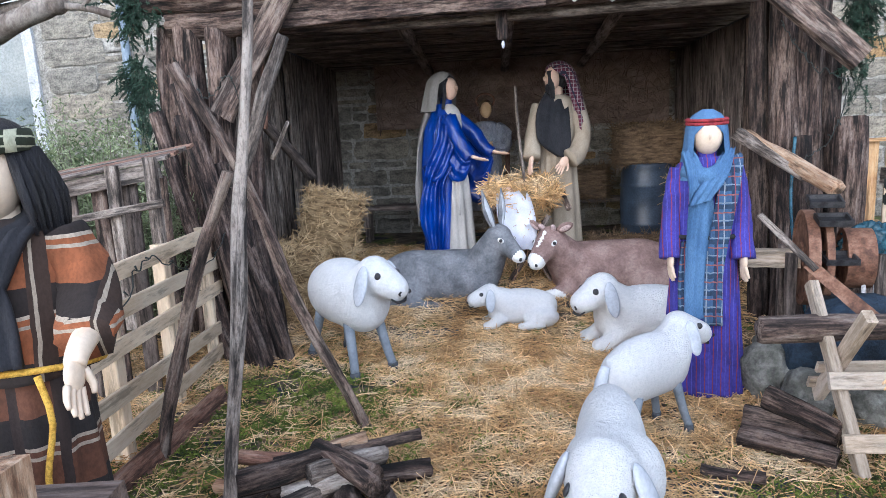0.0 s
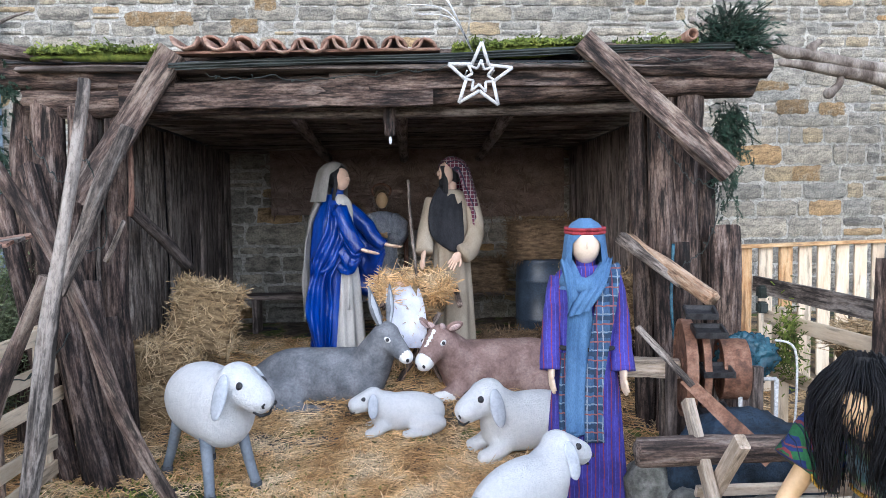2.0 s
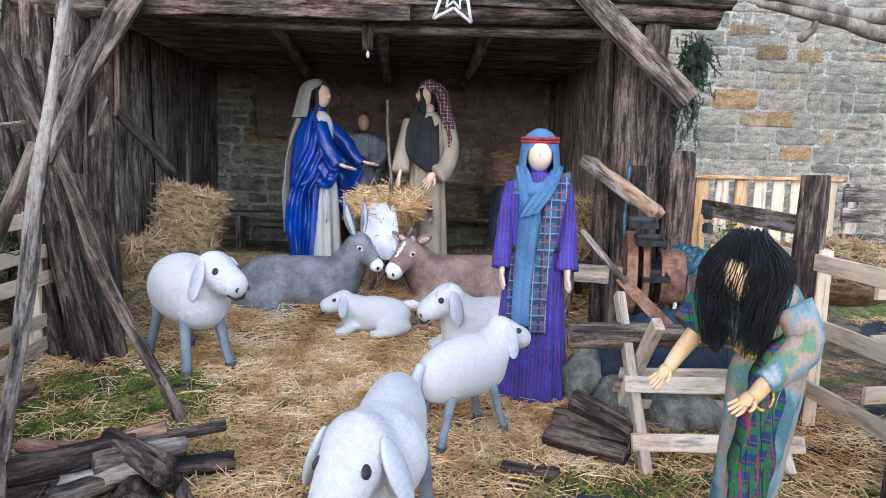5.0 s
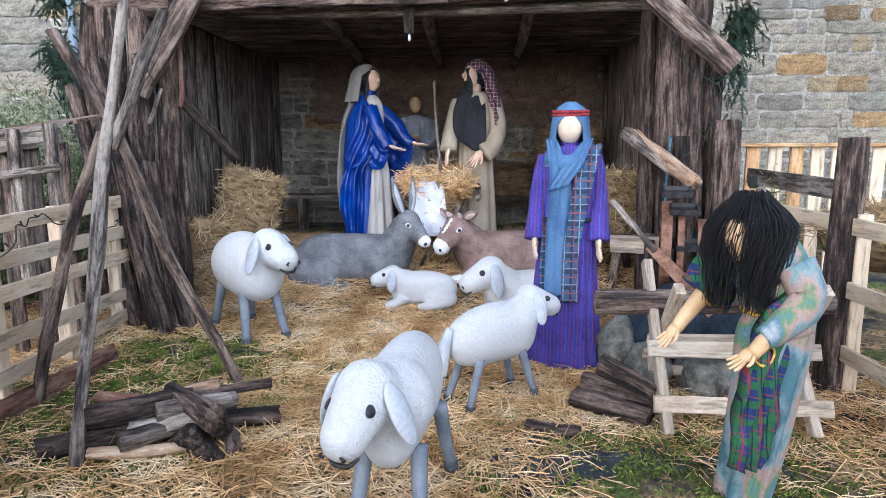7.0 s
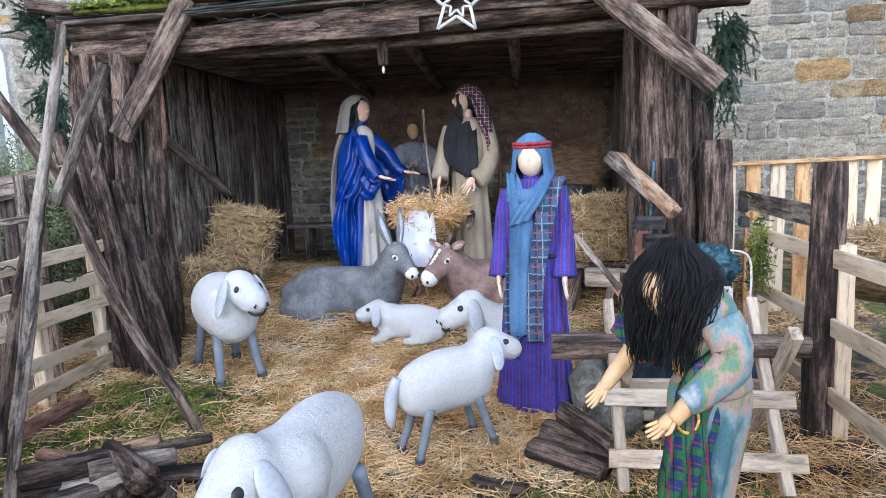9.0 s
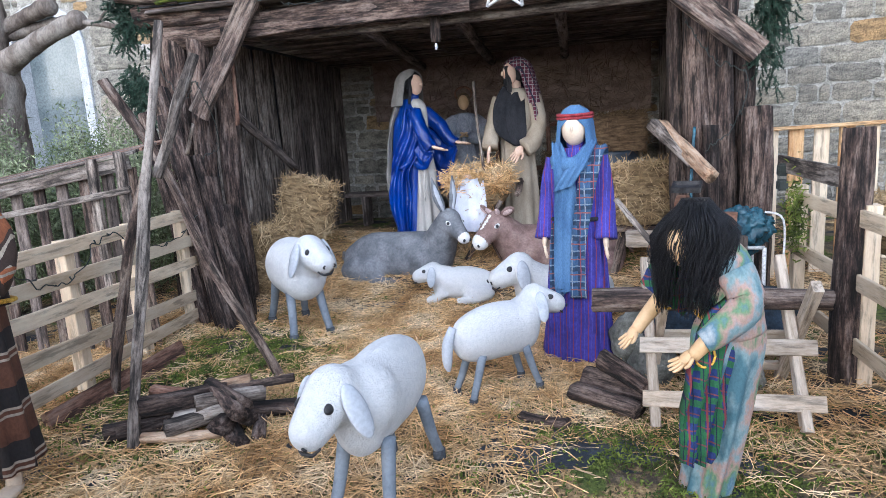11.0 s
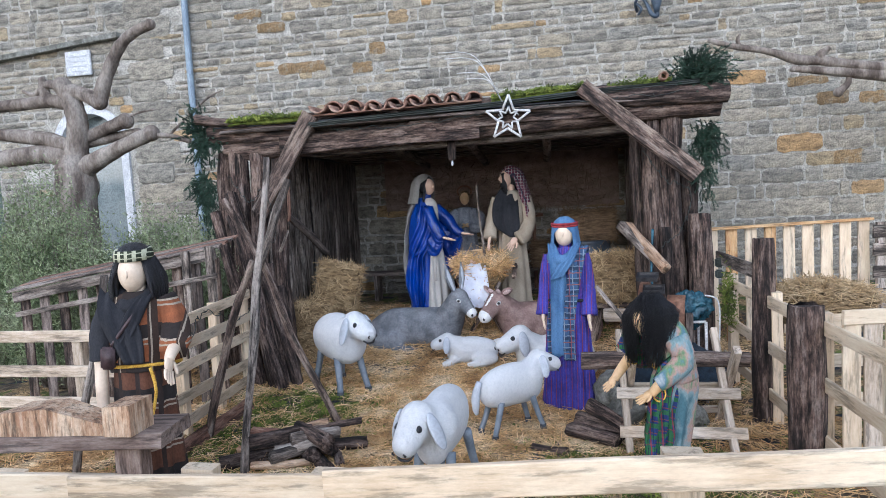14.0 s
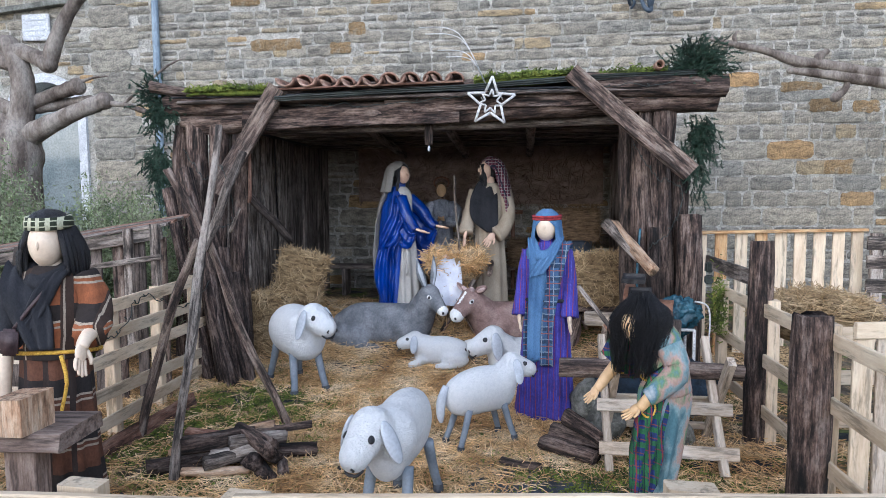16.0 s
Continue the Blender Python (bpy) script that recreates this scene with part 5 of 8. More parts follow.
def mary():
    bm = bmesh.new()
    # pale tunic
    drape(bm, [(0, 0, 1.52, 0.07, 0.06, 0), (0, 0, 1.42, 0.14, 0.1, 0.02), (0, 0, 1.1, 0.15, 0.12, 0.04), (0.03, 0, 0.7, 0.17, 0.15, 0.07), (0.05, 0, 0.02, 0.2, 0.18, 0.1)], 1, 36, 72, 3, 11)
    # blue satin cloak: a back and side sheet that opens in front
    rings = []
    for k in range(31):
        u = k / 30
        z = 1.52 - 1.46 * u
        rx = 0.085 + 0.1 * min(1, u * 6) + 0.035 * u - 0.03 * u * u
        ry = 0.07 + 0.085 * min(1, u * 6) + 0.05 * u
        a0, a1 = 0.55 + 0.55 * u, 2 * math.pi - 0.75 - 0.45 * u
        ring = []
        for a in np.linspace(a0, a1, 67):
            f = 1 + (0.02 + 0.09 * u) * math.sin(6 * a + 2.5 * math.sin(2.0 * u + 1.3 * a)) + 0.05 * math.sin(3 * a - 7 * u) + 0.04 * noise.noise((math.cos(a) * 3, math.sin(a) * 3, u * 3))
            ring.append((-0.03 - 0.03 * u + rx * f * math.cos(a), ry * f * math.sin(a), z + 0.1 * u * max(0, math.cos(a))))
        rings.append(ring)
    skin_rings(bm, rings, 0, False, False)
    # swag gathered at the waist and falling to the hem
    strip(bm, [(0.03, -0.15, 1.42, 0.5), (0.05, -0.19, 1.2, 0.9), (-0.02, -0.215, 0.98, 1.05), (-0.1, -0.23, 0.78, 0.75), (-0.12, -0.225, 0.5, 0.95), (-0.1, -0.215, 0.2, 0.6), (-0.09, -0.2, 0.04, 0.5)], 0.25, 0, 44, 0.015, (1, 0.3, 0.1), 0.026, 2, 16)
    tube(bm, [(-0.2, -0.13, 0.95, 0.02), (-0.1, -0.22, 0.84, 0.03), (0.0, -0.21, 0.9, 0.025), (0.05, -0.19, 1.02, 0.015)], 0, 14, 10, folds=0.15)
    # sleeves: arms held forward with hanging wings of cloth
    tube(bm, [(0.05, -0.12, 1.38, 0.075), (0.13, -0.18, 1.22, 0.066), (0.21, -0.22, 1.08, 0.06), (0.26, -0.235, 1.02, 0.052)], 0, 18, 16, 1.1, 0.07, 5, 1)
    tube(bm, [(0.08, 0.09, 1.38, 0.075), (0.24, 0.09, 1.24, 0.066), (0.34, 0.06, 1.11, 0.058), (0.42, 0.05, 1.05, 0.05)], 0, 18, 16, 1.1, 0.07, 5, 3)
    strip(bm, [(0.05, -0.17, 1.12, 1.0), (0.12, -0.2, 1.03, 0.86), (0.2, -0.225, 0.97, 0.55), (0.26, -0.235, 0.99, 0.16)], 0.5, 0, 24, 0.012, (0.05, 0, 1), 0.02, 4, 12)
    strip(bm, [(0.08, 0.1, 1.02, 1.0), (0.18, 0.1, 0.9, 1.0), (0.3, 0.075, 0.86, 0.75), (0.42, 0.05, 1.01, 0.15)], 0.62, 0, 24, 0.012, (-0.08, 0, 1), 0.022, 7, 12)
    mitt(bm, (0.26, -0.235, 1.04), (1, -0.1, -0.35), 2, 1.05, (0, 0.2, 1))
    mitt(bm, (0.41, 0.05, 1.07), (1, -0.2, -0.25), 2, 1.05, (0, 0.2, 1))
    # head turned to the manger, veil
    ball(bm, (0.06, -0.045, 1.655), (0.07, 0.066, 0.1), 2, seg=24, rings=18)
    ball(bm, (0.13, -0.09, 1.65), (0.018, 0.012, 0.022), 2, seg=8, rings=6)
    tube(bm, [(0.02, 0, 1.6, 0.05), (0.0, 0, 1.48, 0.06)], 0, 2, 14, up=(0, 1, 0))
    ball(bm, (0.005, 0.0, 1.68), (0.1, 0.1, 0.115), 4, seg=20, rings=14)
    tube(bm, [(0.04, -0.08, 1.74, 0.016), (0.02, -0.1, 1.6, 0.018), (0.0, -0.11, 1.47, 0.014)], 4, 8, 8, up=(0, 1, 0))
    rings = []
    for k in range(22):
        u = k / 21
        z = 1.815 - 0.36 * u
        r = 0.118 * math.sqrt(1 - (1 - min(1, 0.02 + u * 3)) ** 2) + 0.035 * u
        op = 0.95 * min(1, max(0, (u - 0.08) * 4))
        rings.append([(-0.015 - 0.055 * u + r * 1.08 * (1 + 0.04 * math.sin(8 * a)) * math.cos(a - 0.55), r * (1 + 0.04 * math.sin(8 * a)) * math.sin(a - 0.55), z) for a in np.linspace(op, 2 * math.pi - op, 37)])
    skin_rings(bm, rings, 3, False, False)
    strip(bm, [(-0.15, -0.05, 1.45, 0.6), (-0.22, -0.06, 1.2, 0.9), (-0.25, -0.07, 0.8, 1), (-0.25, -0.07, 0.4, 0.9)], 0.16, 3, 20, 0.015, (0.25, 1, 0), 0.02, 4)
    tube(bm, [(0.12, -0.16, 1.0, 0.011), (0.14, -0.17, 0.75, 0.011), (0.13, -0.18, 0.5, 0.011)], 1, 8, 8, up=(0, 1, 0))
    single("mother_mannequin", bm, [M[q] for q in ("satin", "grey_linen", "skin_paint", "dark_linen", "black_hair")], "robed mannequin in blue satin cloak and grey veil, hands held out", "mannequin", pose(0.42, 6.62, 0.34, 0, 0, -8) @ Matrix.Scale(1.05, 4), "nativity figures")


mary()


def joseph():
    bm = bmesh.new()
    drape(bm, [(0, 0, 1.54, 0.08, 0.07, 0), (0, 0, 1.46, 0.17, 0.105, 0.02), (0, 0, 1.2, 0.175, 0.13, 0.03), (0, 0, 0.9, 0.165, 0.13, 0.05), (0, 0, 0.5, 0.19, 0.15, 0.08), (0, 0, 0.02, 0.215, 0.17, 0.11)], 0, 36, 72, 5, 10)
    tube(bm, [(-0.16, -0.02, 1.45, 0.075), (-0.22, -0.06, 1.25, 0.07), (-0.25, -0.14, 1.08, 0.075), (-0.26, -0.2, 0.98, 0.08)], 0, 18, 16, folds=0.06, seed=2)
    tube(bm, [(0.17, -0.01, 1.45, 0.08), (0.22, -0.08, 1.2, 0.075), (0.16, -0.17, 1.02, 0.085), (0.08, -0.22, 0.96, 0.09)], 0, 18, 16, folds=0.06, seed=4)
    mitt(bm, (-0.26, -0.21, 1.0), (-0.2, -0.15, -1), 2, 1.05, (1, 0.3, 0))
    mitt(bm, (0.05, -0.23, 0.97), (-0.6, -0.3, -0.75), 2, 1.05, (0.3, -1, 0))
    # black wrap across the chest
    strip(bm, [(0.06, 0.1, 1.5, 0.6), (-0.02, -0.05, 1.53, 0.8), (-0.06, -0.15, 1.35, 1.15), (-0.05, -0.17, 1.12, 1.1), (0.02, -0.17, 0.98, 0.3)], 0.27, 1, 24, 0.03, (1, 0.25, -0.1), 0.012, 3)
    ball(bm, (-0.045, -0.045, 1.685), (0.07, 0.07, 0.105), 2, seg=24, rings=18)
    ball(bm, (-0.115, -0.09, 1.685), (0.018, 0.012, 0.024), 2, seg=8, rings=6)
    ball(bm, (-0.07, -0.07, 1.6), (0.045, 0.045, 0.05), 4, seg=14, rings=10)
    tube(bm, [(0, 0, 1.64, 0.052), (0, 0, 1.5, 0.06)], 2, 2, 14, up=(0, 1, 0))
    ball(bm, (0.015, 0.01, 1.705), (0.098, 0.095, 0.118), 4, seg=20, rings=14)
    tube(bm, [(-0.07, -0.075, 1.75, 0.03), (-0.06, -0.09, 1.62, 0.03), (-0.05, -0.1, 1.5, 0.02)], 4, 8, 8, up=(0, 1, 0))
    rings = []
    for k in range(18):
        u = k / 17
        z = 1.845 - 0.46 * u
        r = 0.12 * math.sqrt(1 - (1 - min(1, 0.02 + u * 3.4)) ** 2) + 0.045 * u
        op = 0.9 * min(1, max(0, (u - 0.1) * 4)) + 0.25 * u
        rings.append([(0.015 + 0.07 * u + r * 1.1 * (1 + 0.04 * math.sin(8 * a)) * math.cos(a + math.pi + 0.7), r * (1 + 0.04 * math.sin(8 * a)) * math.sin(a + math.pi + 0.7), z) for a in np.linspace(op, 2 * math.pi - op, 37)])
    skin_rings(bm, rings, 3, False, False)
    strip(bm, [(0.14, -0.1, 1.5, 1), (0.2, -0.1, 1.35, 1), (0.215, -0.11, 1.15, 0.7)], 0.12, 3, 14, 0.015, (0.4, 1, 0), 0.015, 4)
    single("father_mannequin", bm, [M[q] for q in ("beige_linen", "black_cloth", "skin_paint", "check_scarf", "black_hair")], "robed mannequin in beige tunic, black wrap and checked headcloth", "mannequin", pose(1.51, 6.72, 0.34, 0, 0, 2) @ Matrix.Scale(1.06, 4), "nativity figures")
    log_between((1.22, 6.5, 0.36), (1.1, 6.5, 2.06), 0.017, 0.014, "staff", M["grey_wood"], None, 5, sides=8, bend=0.015)


joseph()
tagged(bpy.data.objects["staff"], "thin peeled wooden staff standing beside the robed figure", "staff")


def angel():
    bm = bmesh.new()
    drape(bm, [(0, 0, 0.98, 0.05, 0.05, 0), (0, 0, 0.93, 0.13, 0.1, 0.05), (0, 0, 0.7, 0.14, 0.11, 0.06), (0, 0, 0.3, 0.17, 0.14, 0.1), (0, 0, 0.0, 0.21, 0.17, 0.12)], 0, 30, 56, 8, 9)
    for s in (-1, 1):
        tube(bm, [(0.1 * s, 0, 0.92, 0.07), (0.18 * s, -0.04, 0.8, 0.1), (0.16 * s, -0.12, 0.68, 0.07), (0.05 * s, -0.16, 0.7, 0.05)], 0, 16, 14, folds=0.12, seed=s)
        mitt(bm, (0.04 * s, -0.17, 0.7), (-0.5 * s, -0.5, 0.3), 1, 0.7)
    ball(bm, (0, -0.02, 1.1), (0.065, 0.07, 0.09), 1, seg=20, rings=14)
    ball(bm, (0, 0.01, 1.12), (0.08, 0.075, 0.095), 2, seg=20, rings=14)
    tube(bm, [(0.1 * math.cos(a), 0.02 + 0.0 * math.sin(a), 1.2 + 0.075 * math.sin(a), 0.012) for a in np.linspace(0, 2 * math.pi, 17)], 3, 32, 8, up=(0, 1, 0))
    single("angel_mannequin", bm, [M[q] for q in ("angel_cloth", "ochre_paint", "brown_hay", "rust")], "small angel mannequin in puffed grey-blue dress with a halo", "mannequin", pose(0.8, 7.6, 0.78, 0, 0, 5) @ Matrix.Scale(1.02, 4), "nativity figures")


angel()


def king():
    bm = bmesh.new()
    drape(bm, [(0, 0, 1.05, 0.17, 0.13, 0.02), (0, 0, 0.85, 0.18, 0.14, 0.05), (0, 0, 0.4, 0.205, 0.16, 0.08), (0, 0, 0.15, 0.225, 0.175, 0.1)], 5, 30, 64, 2, 9)
    for s in (-1, 1):
        tube(bm, [(0.09 * s, 0, 0.3, 0.045), (0.09 * s, 0, 0.1, 0.036), (0.09 * s, -0.01, 0.05, 0.036)], 2, 6, 12, up=(0, 1, 0))
        ball(bm, (0.09 * s, -0.06, 0.032), (0.045, 0.11, 0.034), 2, seg=14, rings=10)
    drape(bm, [(0, 0, 1.43, 0.09, 0.08, 0), (0, 0, 1.37, 0.17, 0.12, 0.02), (0, 0, 1.15, 0.19, 0.145, 0.05), (0, 0, 0.93, 0.2, 0.155, 0.07)], 0, 26, 64, 6, 8)
    tube(bm, [(0.15, 0, 1.37, 0.075), (0.22, -0.02, 1.24, 0.08), (0.25, -0.1, 1.12, 0.088), (0.265, -0.2, 1.07, 0.08)], 0, 18, 16, folds=0.1, seed=2)
    tube(bm, [(-0.15, 0, 1.37, 0.075), (-0.215, -0.02, 1.2, 0.08), (-0.23, -0.05, 1.0, 0.08)], 1, 18, 16, folds=0.07, seed=5)
    tube(bm, [(0.262, -0.15, 1.09, 0.042), (0.27, -0.27, 1.06, 0.034), (0.27, -0.31, 1.03, 0.03)], 2, 6, 12)
    tube(bm, [(-0.245, -0.03, 1.02, 0.045), (-0.235, -0.09, 0.78, 0.038), (-0.215, -0.12, 0.68, 0.03)], 2, 8, 12)
    mitt(bm, (0.27, -0.3, 1.05), (0.02, -0.45, -0.9), 2, 1.05, (1, -0.3, 0))
    mitt(bm, (-0.215, -0.12, 0.7), (0.1, -0.1, -1), 2, 1.05, (1, 0.3, 0))
    # black shawl over the chest and one shoulder
    strip(bm, [(-0.17, 0.1, 1.2, 0.8), (-0.14, 0.03, 1.42, 0.9), (-0.09, -0.13, 1.33, 1.0), (-0.03, -0.185, 1.18, 1.0), (0.02, -0.195, 1.0, 0.6)], 0.2, 1, 26, 0.03, (1, 0.15, 0), 0.018, 3)
    tube(bm, [(-0.11, 0.05, 1.41, 0.045), (-0.02, -0.11, 1.34, 0.05), (0.1, -0.02, 1.41, 0.045), (0.02, 0.08, 1.42, 0.045), (-0.11, 0.05, 1.41, 0.045)], 1, 24, 12, folds=0.12)
    tube(bm, [(0, -0.01, 1.5, 0.055), (0, -0.01, 1.38, 0.06)], 2, 2, 14, up=(0, 1, 0))
    ball(bm, (0, -0.045, 1.55), (0.083, 0.1, 0.125), 2, seg=24, rings=18)
    ball(bm, (0, -0.143, 1.545), (0.009, 0.012, 0.025), 2, seg=8, rings=6)
    # hair to the shoulders
    rings = []
    for k in range(14):
        u = k / 13
        z = 1.69 - 0.34 * u
        r = 0.115 * math.sin(min(1, 0.2 + u * 2) * math.pi / 2) + 0.035 * u
        rings.append([(r * (1.08 + 0.05 * math.sin(13 * a + 4 * u)) * math.cos(a), 0.02 + r * (1 + 0.05 * math.sin(13 * a)) * math.sin(a), z) for a in np.linspace(-math.pi / 2 + 0.85, 1.5 * math.pi - 0.85, 41)])
    skin_rings(bm, rings, 3, False, False)
    strip(bm, [(0.1, 0.02, 1.42, 0.5), (0.06, -0.14, 1.36, 0.9), (-0.02, -0.19, 1.18, 0.9), (-0.14, -0.18, 1.0, 0.7)], 0.13, 1, 22, 0.02, (1, 0.2, 0.2), 0.014, 6)
    for a in np.linspace(-math.pi / 2 + 0.75, 1.5 * math.pi - 0.75, 60):
        q = 0.02 * math.sin(a * 37)
        tube(bm, [(0.105 * math.cos(a), 0.02 + 0.105 * math.sin(a), 1.64, 0.014), ((0.15 + q) * math.cos(a), 0.02 + (0.14 + q) * math.sin(a), 1.5, 0.014), ((0.155 + q) * math.cos(a + 0.1), 0.02 + (0.145 + q) * math.sin(a + 0.1), 1.36 + q, 0.005)], 3, 6, 5, up=(0.3, 0.2, 1))
    # patterned band
    skin_rings(bm, [[((0.1 + d) * math.cos(a), -0.005 + (0.115 + d) * math.sin(a), z + 0.012 * math.sin(a)) for a in np.linspace(0, 2 * math.pi, 41)[:-1]] for d, z in ((-0.005, 1.7), (0.008, 1.702), (0.016, 1.67), (0.016, 1.635), (-0.01, 1.632))], 4, True)
    ball(bm, (0, 0.0, 1.67), (0.1, 0.115, 0.07), 3, seg=20, rings=12)
    # rope belt with hanging tassel
    tube(bm, [(0.232 * math.cos(a), 0.168 * math.sin(a), 0.955 - 0.02 * math.sin(a), 0.011) for a in np.linspace(0, 2 * math.pi, 15)], 6, 30, 8)
    tube(bm, [(0.1, -0.165, 0.96, 0.011), (0.13, -0.18, 0.82, 0.01), (0.1, -0.19, 0.66, 0.01), (0.1, -0.195, 0.58, 0.012), (0.1, -0.195, 0.52, 0.02), (0.1, -0.195, 0.48, 0.012)], 6, 14, 8, up=(0, 1, 0))
    # strap and pouch
    tube(bm, [(0.12, -0.06, 1.42, 0.01), (0.02, -0.19, 1.28, 0.01), (-0.1, -0.215, 1.12, 0.01)], 7, 12, 8)
    b = bmesh.new()
    bmesh.ops.create_cube(b, size=1, matrix=pose(-0.12, -0.225, 1.05, 0, 4, 0) @ Matrix.Diagonal((0.085, 0.035, 0.14, 1)))
    bmesh.ops.bevel(b, geom=b.edges[:], offset=0.012, segments=2, affect="EDGES")
    for f in b.faces:
        f.material_index = 7
    tmp = bpy.data.meshes.new("tmp")
    b.to_mesh(tmp)
    b.free()
    bm.from_mesh(tmp)
    bpy.data.meshes.remove(tmp)
    single("herder_mannequin", bm, [M[q] for q in ("poncho", "black_cloth", "ivory_paint", "black_hair", "band_cloth", "brown_skirt", "yellow_rope", "dark_leather")], "herder mannequin in striped brown poncho, black shawl and patterned headband", "mannequin", pose(-0.64, 2.12, 0.0, 0, 0, 14), "nativity figures")


M["dark_leather"] = stuff_mat("dark_leather", [(0.3, (0.035, 0.02, 0.022)), (0.6, (0.07, 0.042, 0.045))], 12, 80, rough=0.5)
king()


def bent_woman():
    bm = bmesh.new()
    # skirt and hips
    drape(bm, [(0.0, 0.0, 0.84, 0.13, 0.13, 0.02), (0.0, 0, 0.74, 0.17, 0.16, 0.04), (-0.02, 0, 0.5, 0.15, 0.15, 0.07), (-0.06, 0, 0.2, 0.13, 0.14, 0.1), (-0.1, 0, 0.0, 0.12, 0.13, 0.12)], 0, 30, 60, 4, 8)
    # bent trunk
    tube(bm, [(0.02, 0.0, 0.76, 0.15), (0.0, 0.0, 0.9, 0.155), (-0.06, 0.0, 1.04, 0.16), (-0.13, 0.0, 1.12, 0.11)], 0, 16, 20, 1.1, 0.03, 5, 3, up=(0, 1, 0))
    strip(bm, [(0.05, -0.14, 0.98, 0.7), (-0.08, -0.17, 0.86, 1), (-0.13, -0.19, 0.65, 1.1), (-0.17, -0.2, 0.4, 1), (-0.18, -0.2, 0.22, 0.7)], 0.2, 1, 30, 0.03, (1, 0.4, 0), 0.03, 2, 10)
    tube(bm, [(-0.1, 0.12, 1.06, 0.1), (-0.22, 0.14, 0.98, 0.105), (-0.3, 0.14, 0.88, 0.11)], 1, 14, 16, 1.2, 0.06, 5, 1)
    tube(bm, [(-0.28, 0.14, 0.9, 0.045), (-0.38, 0.13, 0.79, 0.037), (-0.43, 0.12, 0.73, 0.03)], 2, 8, 12)
    tube(bm, [(-0.02, -0.16, 1.06, 0.085), (0.02, -0.21, 0.93, 0.08), (-0.1, -0.24, 0.83, 0.062), (-0.17, -0.245, 0.78, 0.05)], 0, 16, 16, 1.0, 0.04, 5, 2)
    tube(bm, [(-0.15, -0.245, 0.79, 0.038), (-0.22, -0.25, 0.72, 0.03)], 2, 4, 12)
    mitt(bm, (-0.42, 0.12, 0.75), (-0.6, 0, -0.7), 2, 0.85, (0, -0.4, 1))
    mitt(bm, (-0.21, -0.25, 0.74), (-0.7, -0.1, -0.45), 2, 0.85, (0, -0.4, 1))
    ball(bm, (-0.245, -0.1, 1.15), (0.06, 0.07, 0.09), 2, rot=(0, -25, 0), seg=22, rings=16)
    # tousled hair falling forward over the face
    rg = random.Random(3)
    ball(bm, (-0.16, -0.02, 1.18), (0.135, 0.14, 0.15), 3, seg=24, rings=16)
    for i in range(1700):
        a, h0 = rg.uniform(0, 2 * math.pi), rg.uniform(0.02, 0.12)
        ca, sa = math.cos(a), math.sin(a)
        if -0.95 < ca < -0.45 and sa < 0.0 and rg.random() < 0.85:
            continue
        w = rg.uniform(0.75, 1.08)
        ln = rg.uniform(0.12, 0.3) * (0.75 if ca > 0.5 else 1.0)
        ph, am = rg.uniform(0, 6.3), rg.uniform(0.01, 0.04)
        q = [(-0.165 + 0.07 * ca, -0.02 + 0.07 * sa, 1.31 + 0.3 * h0 * rg.random(), 0.004)]
        for k in range(1, 6):
            u = k / 5
            r = (0.145 + 0.035 * math.sin(u * 2.6)) * w * (1 - 0.15 * u * u)
            q.append((-0.165 - 0.03 * u + r * ca + am * math.sin(ph + 5 * u), -0.03 - 0.02 * u + r * sa + am * math.cos(ph + 4 * u), 1.27 - (ln + 0.12) * u ** 1.15, 0.0028 - 0.0015 * u))
        tube(bm, q, 3, 7, 3, up=(0.1, 1, 0))
    tube(bm, [(0.155 * math.cos(a), 0.15 * math.sin(a), 0.84, 0.008) for a in np.linspace(0, 2 * math.pi, 13)], 4, 24, 6)
    for c in ((-0.28, 0.05, 0.9), (-0.16, -0.24, 0.72)):
        tube(bm, [(c[0] + 0.045 * math.cos(a), c[1], c[2] + 0.05 * math.sin(a), 0.006) for a in np.linspace(0, 2 * math.pi, 11)], 4, 20, 6, up=(0, 1, 0))
    single("stooping_mannequin", bm, [M[q] for q in ("batik", "green_plaid", "ochre_paint", "black_hair", "yellow_rope")], "stooping mannequin with long black hair in tie-dyed dress and plaid shawl", "mannequin", pose(2.72, 2.52, 0.0, 0, 0, 2) @ Matrix.Diagonal((0.82, 0.82, 0.94, 1)), "nativity figures")


bent_woman()


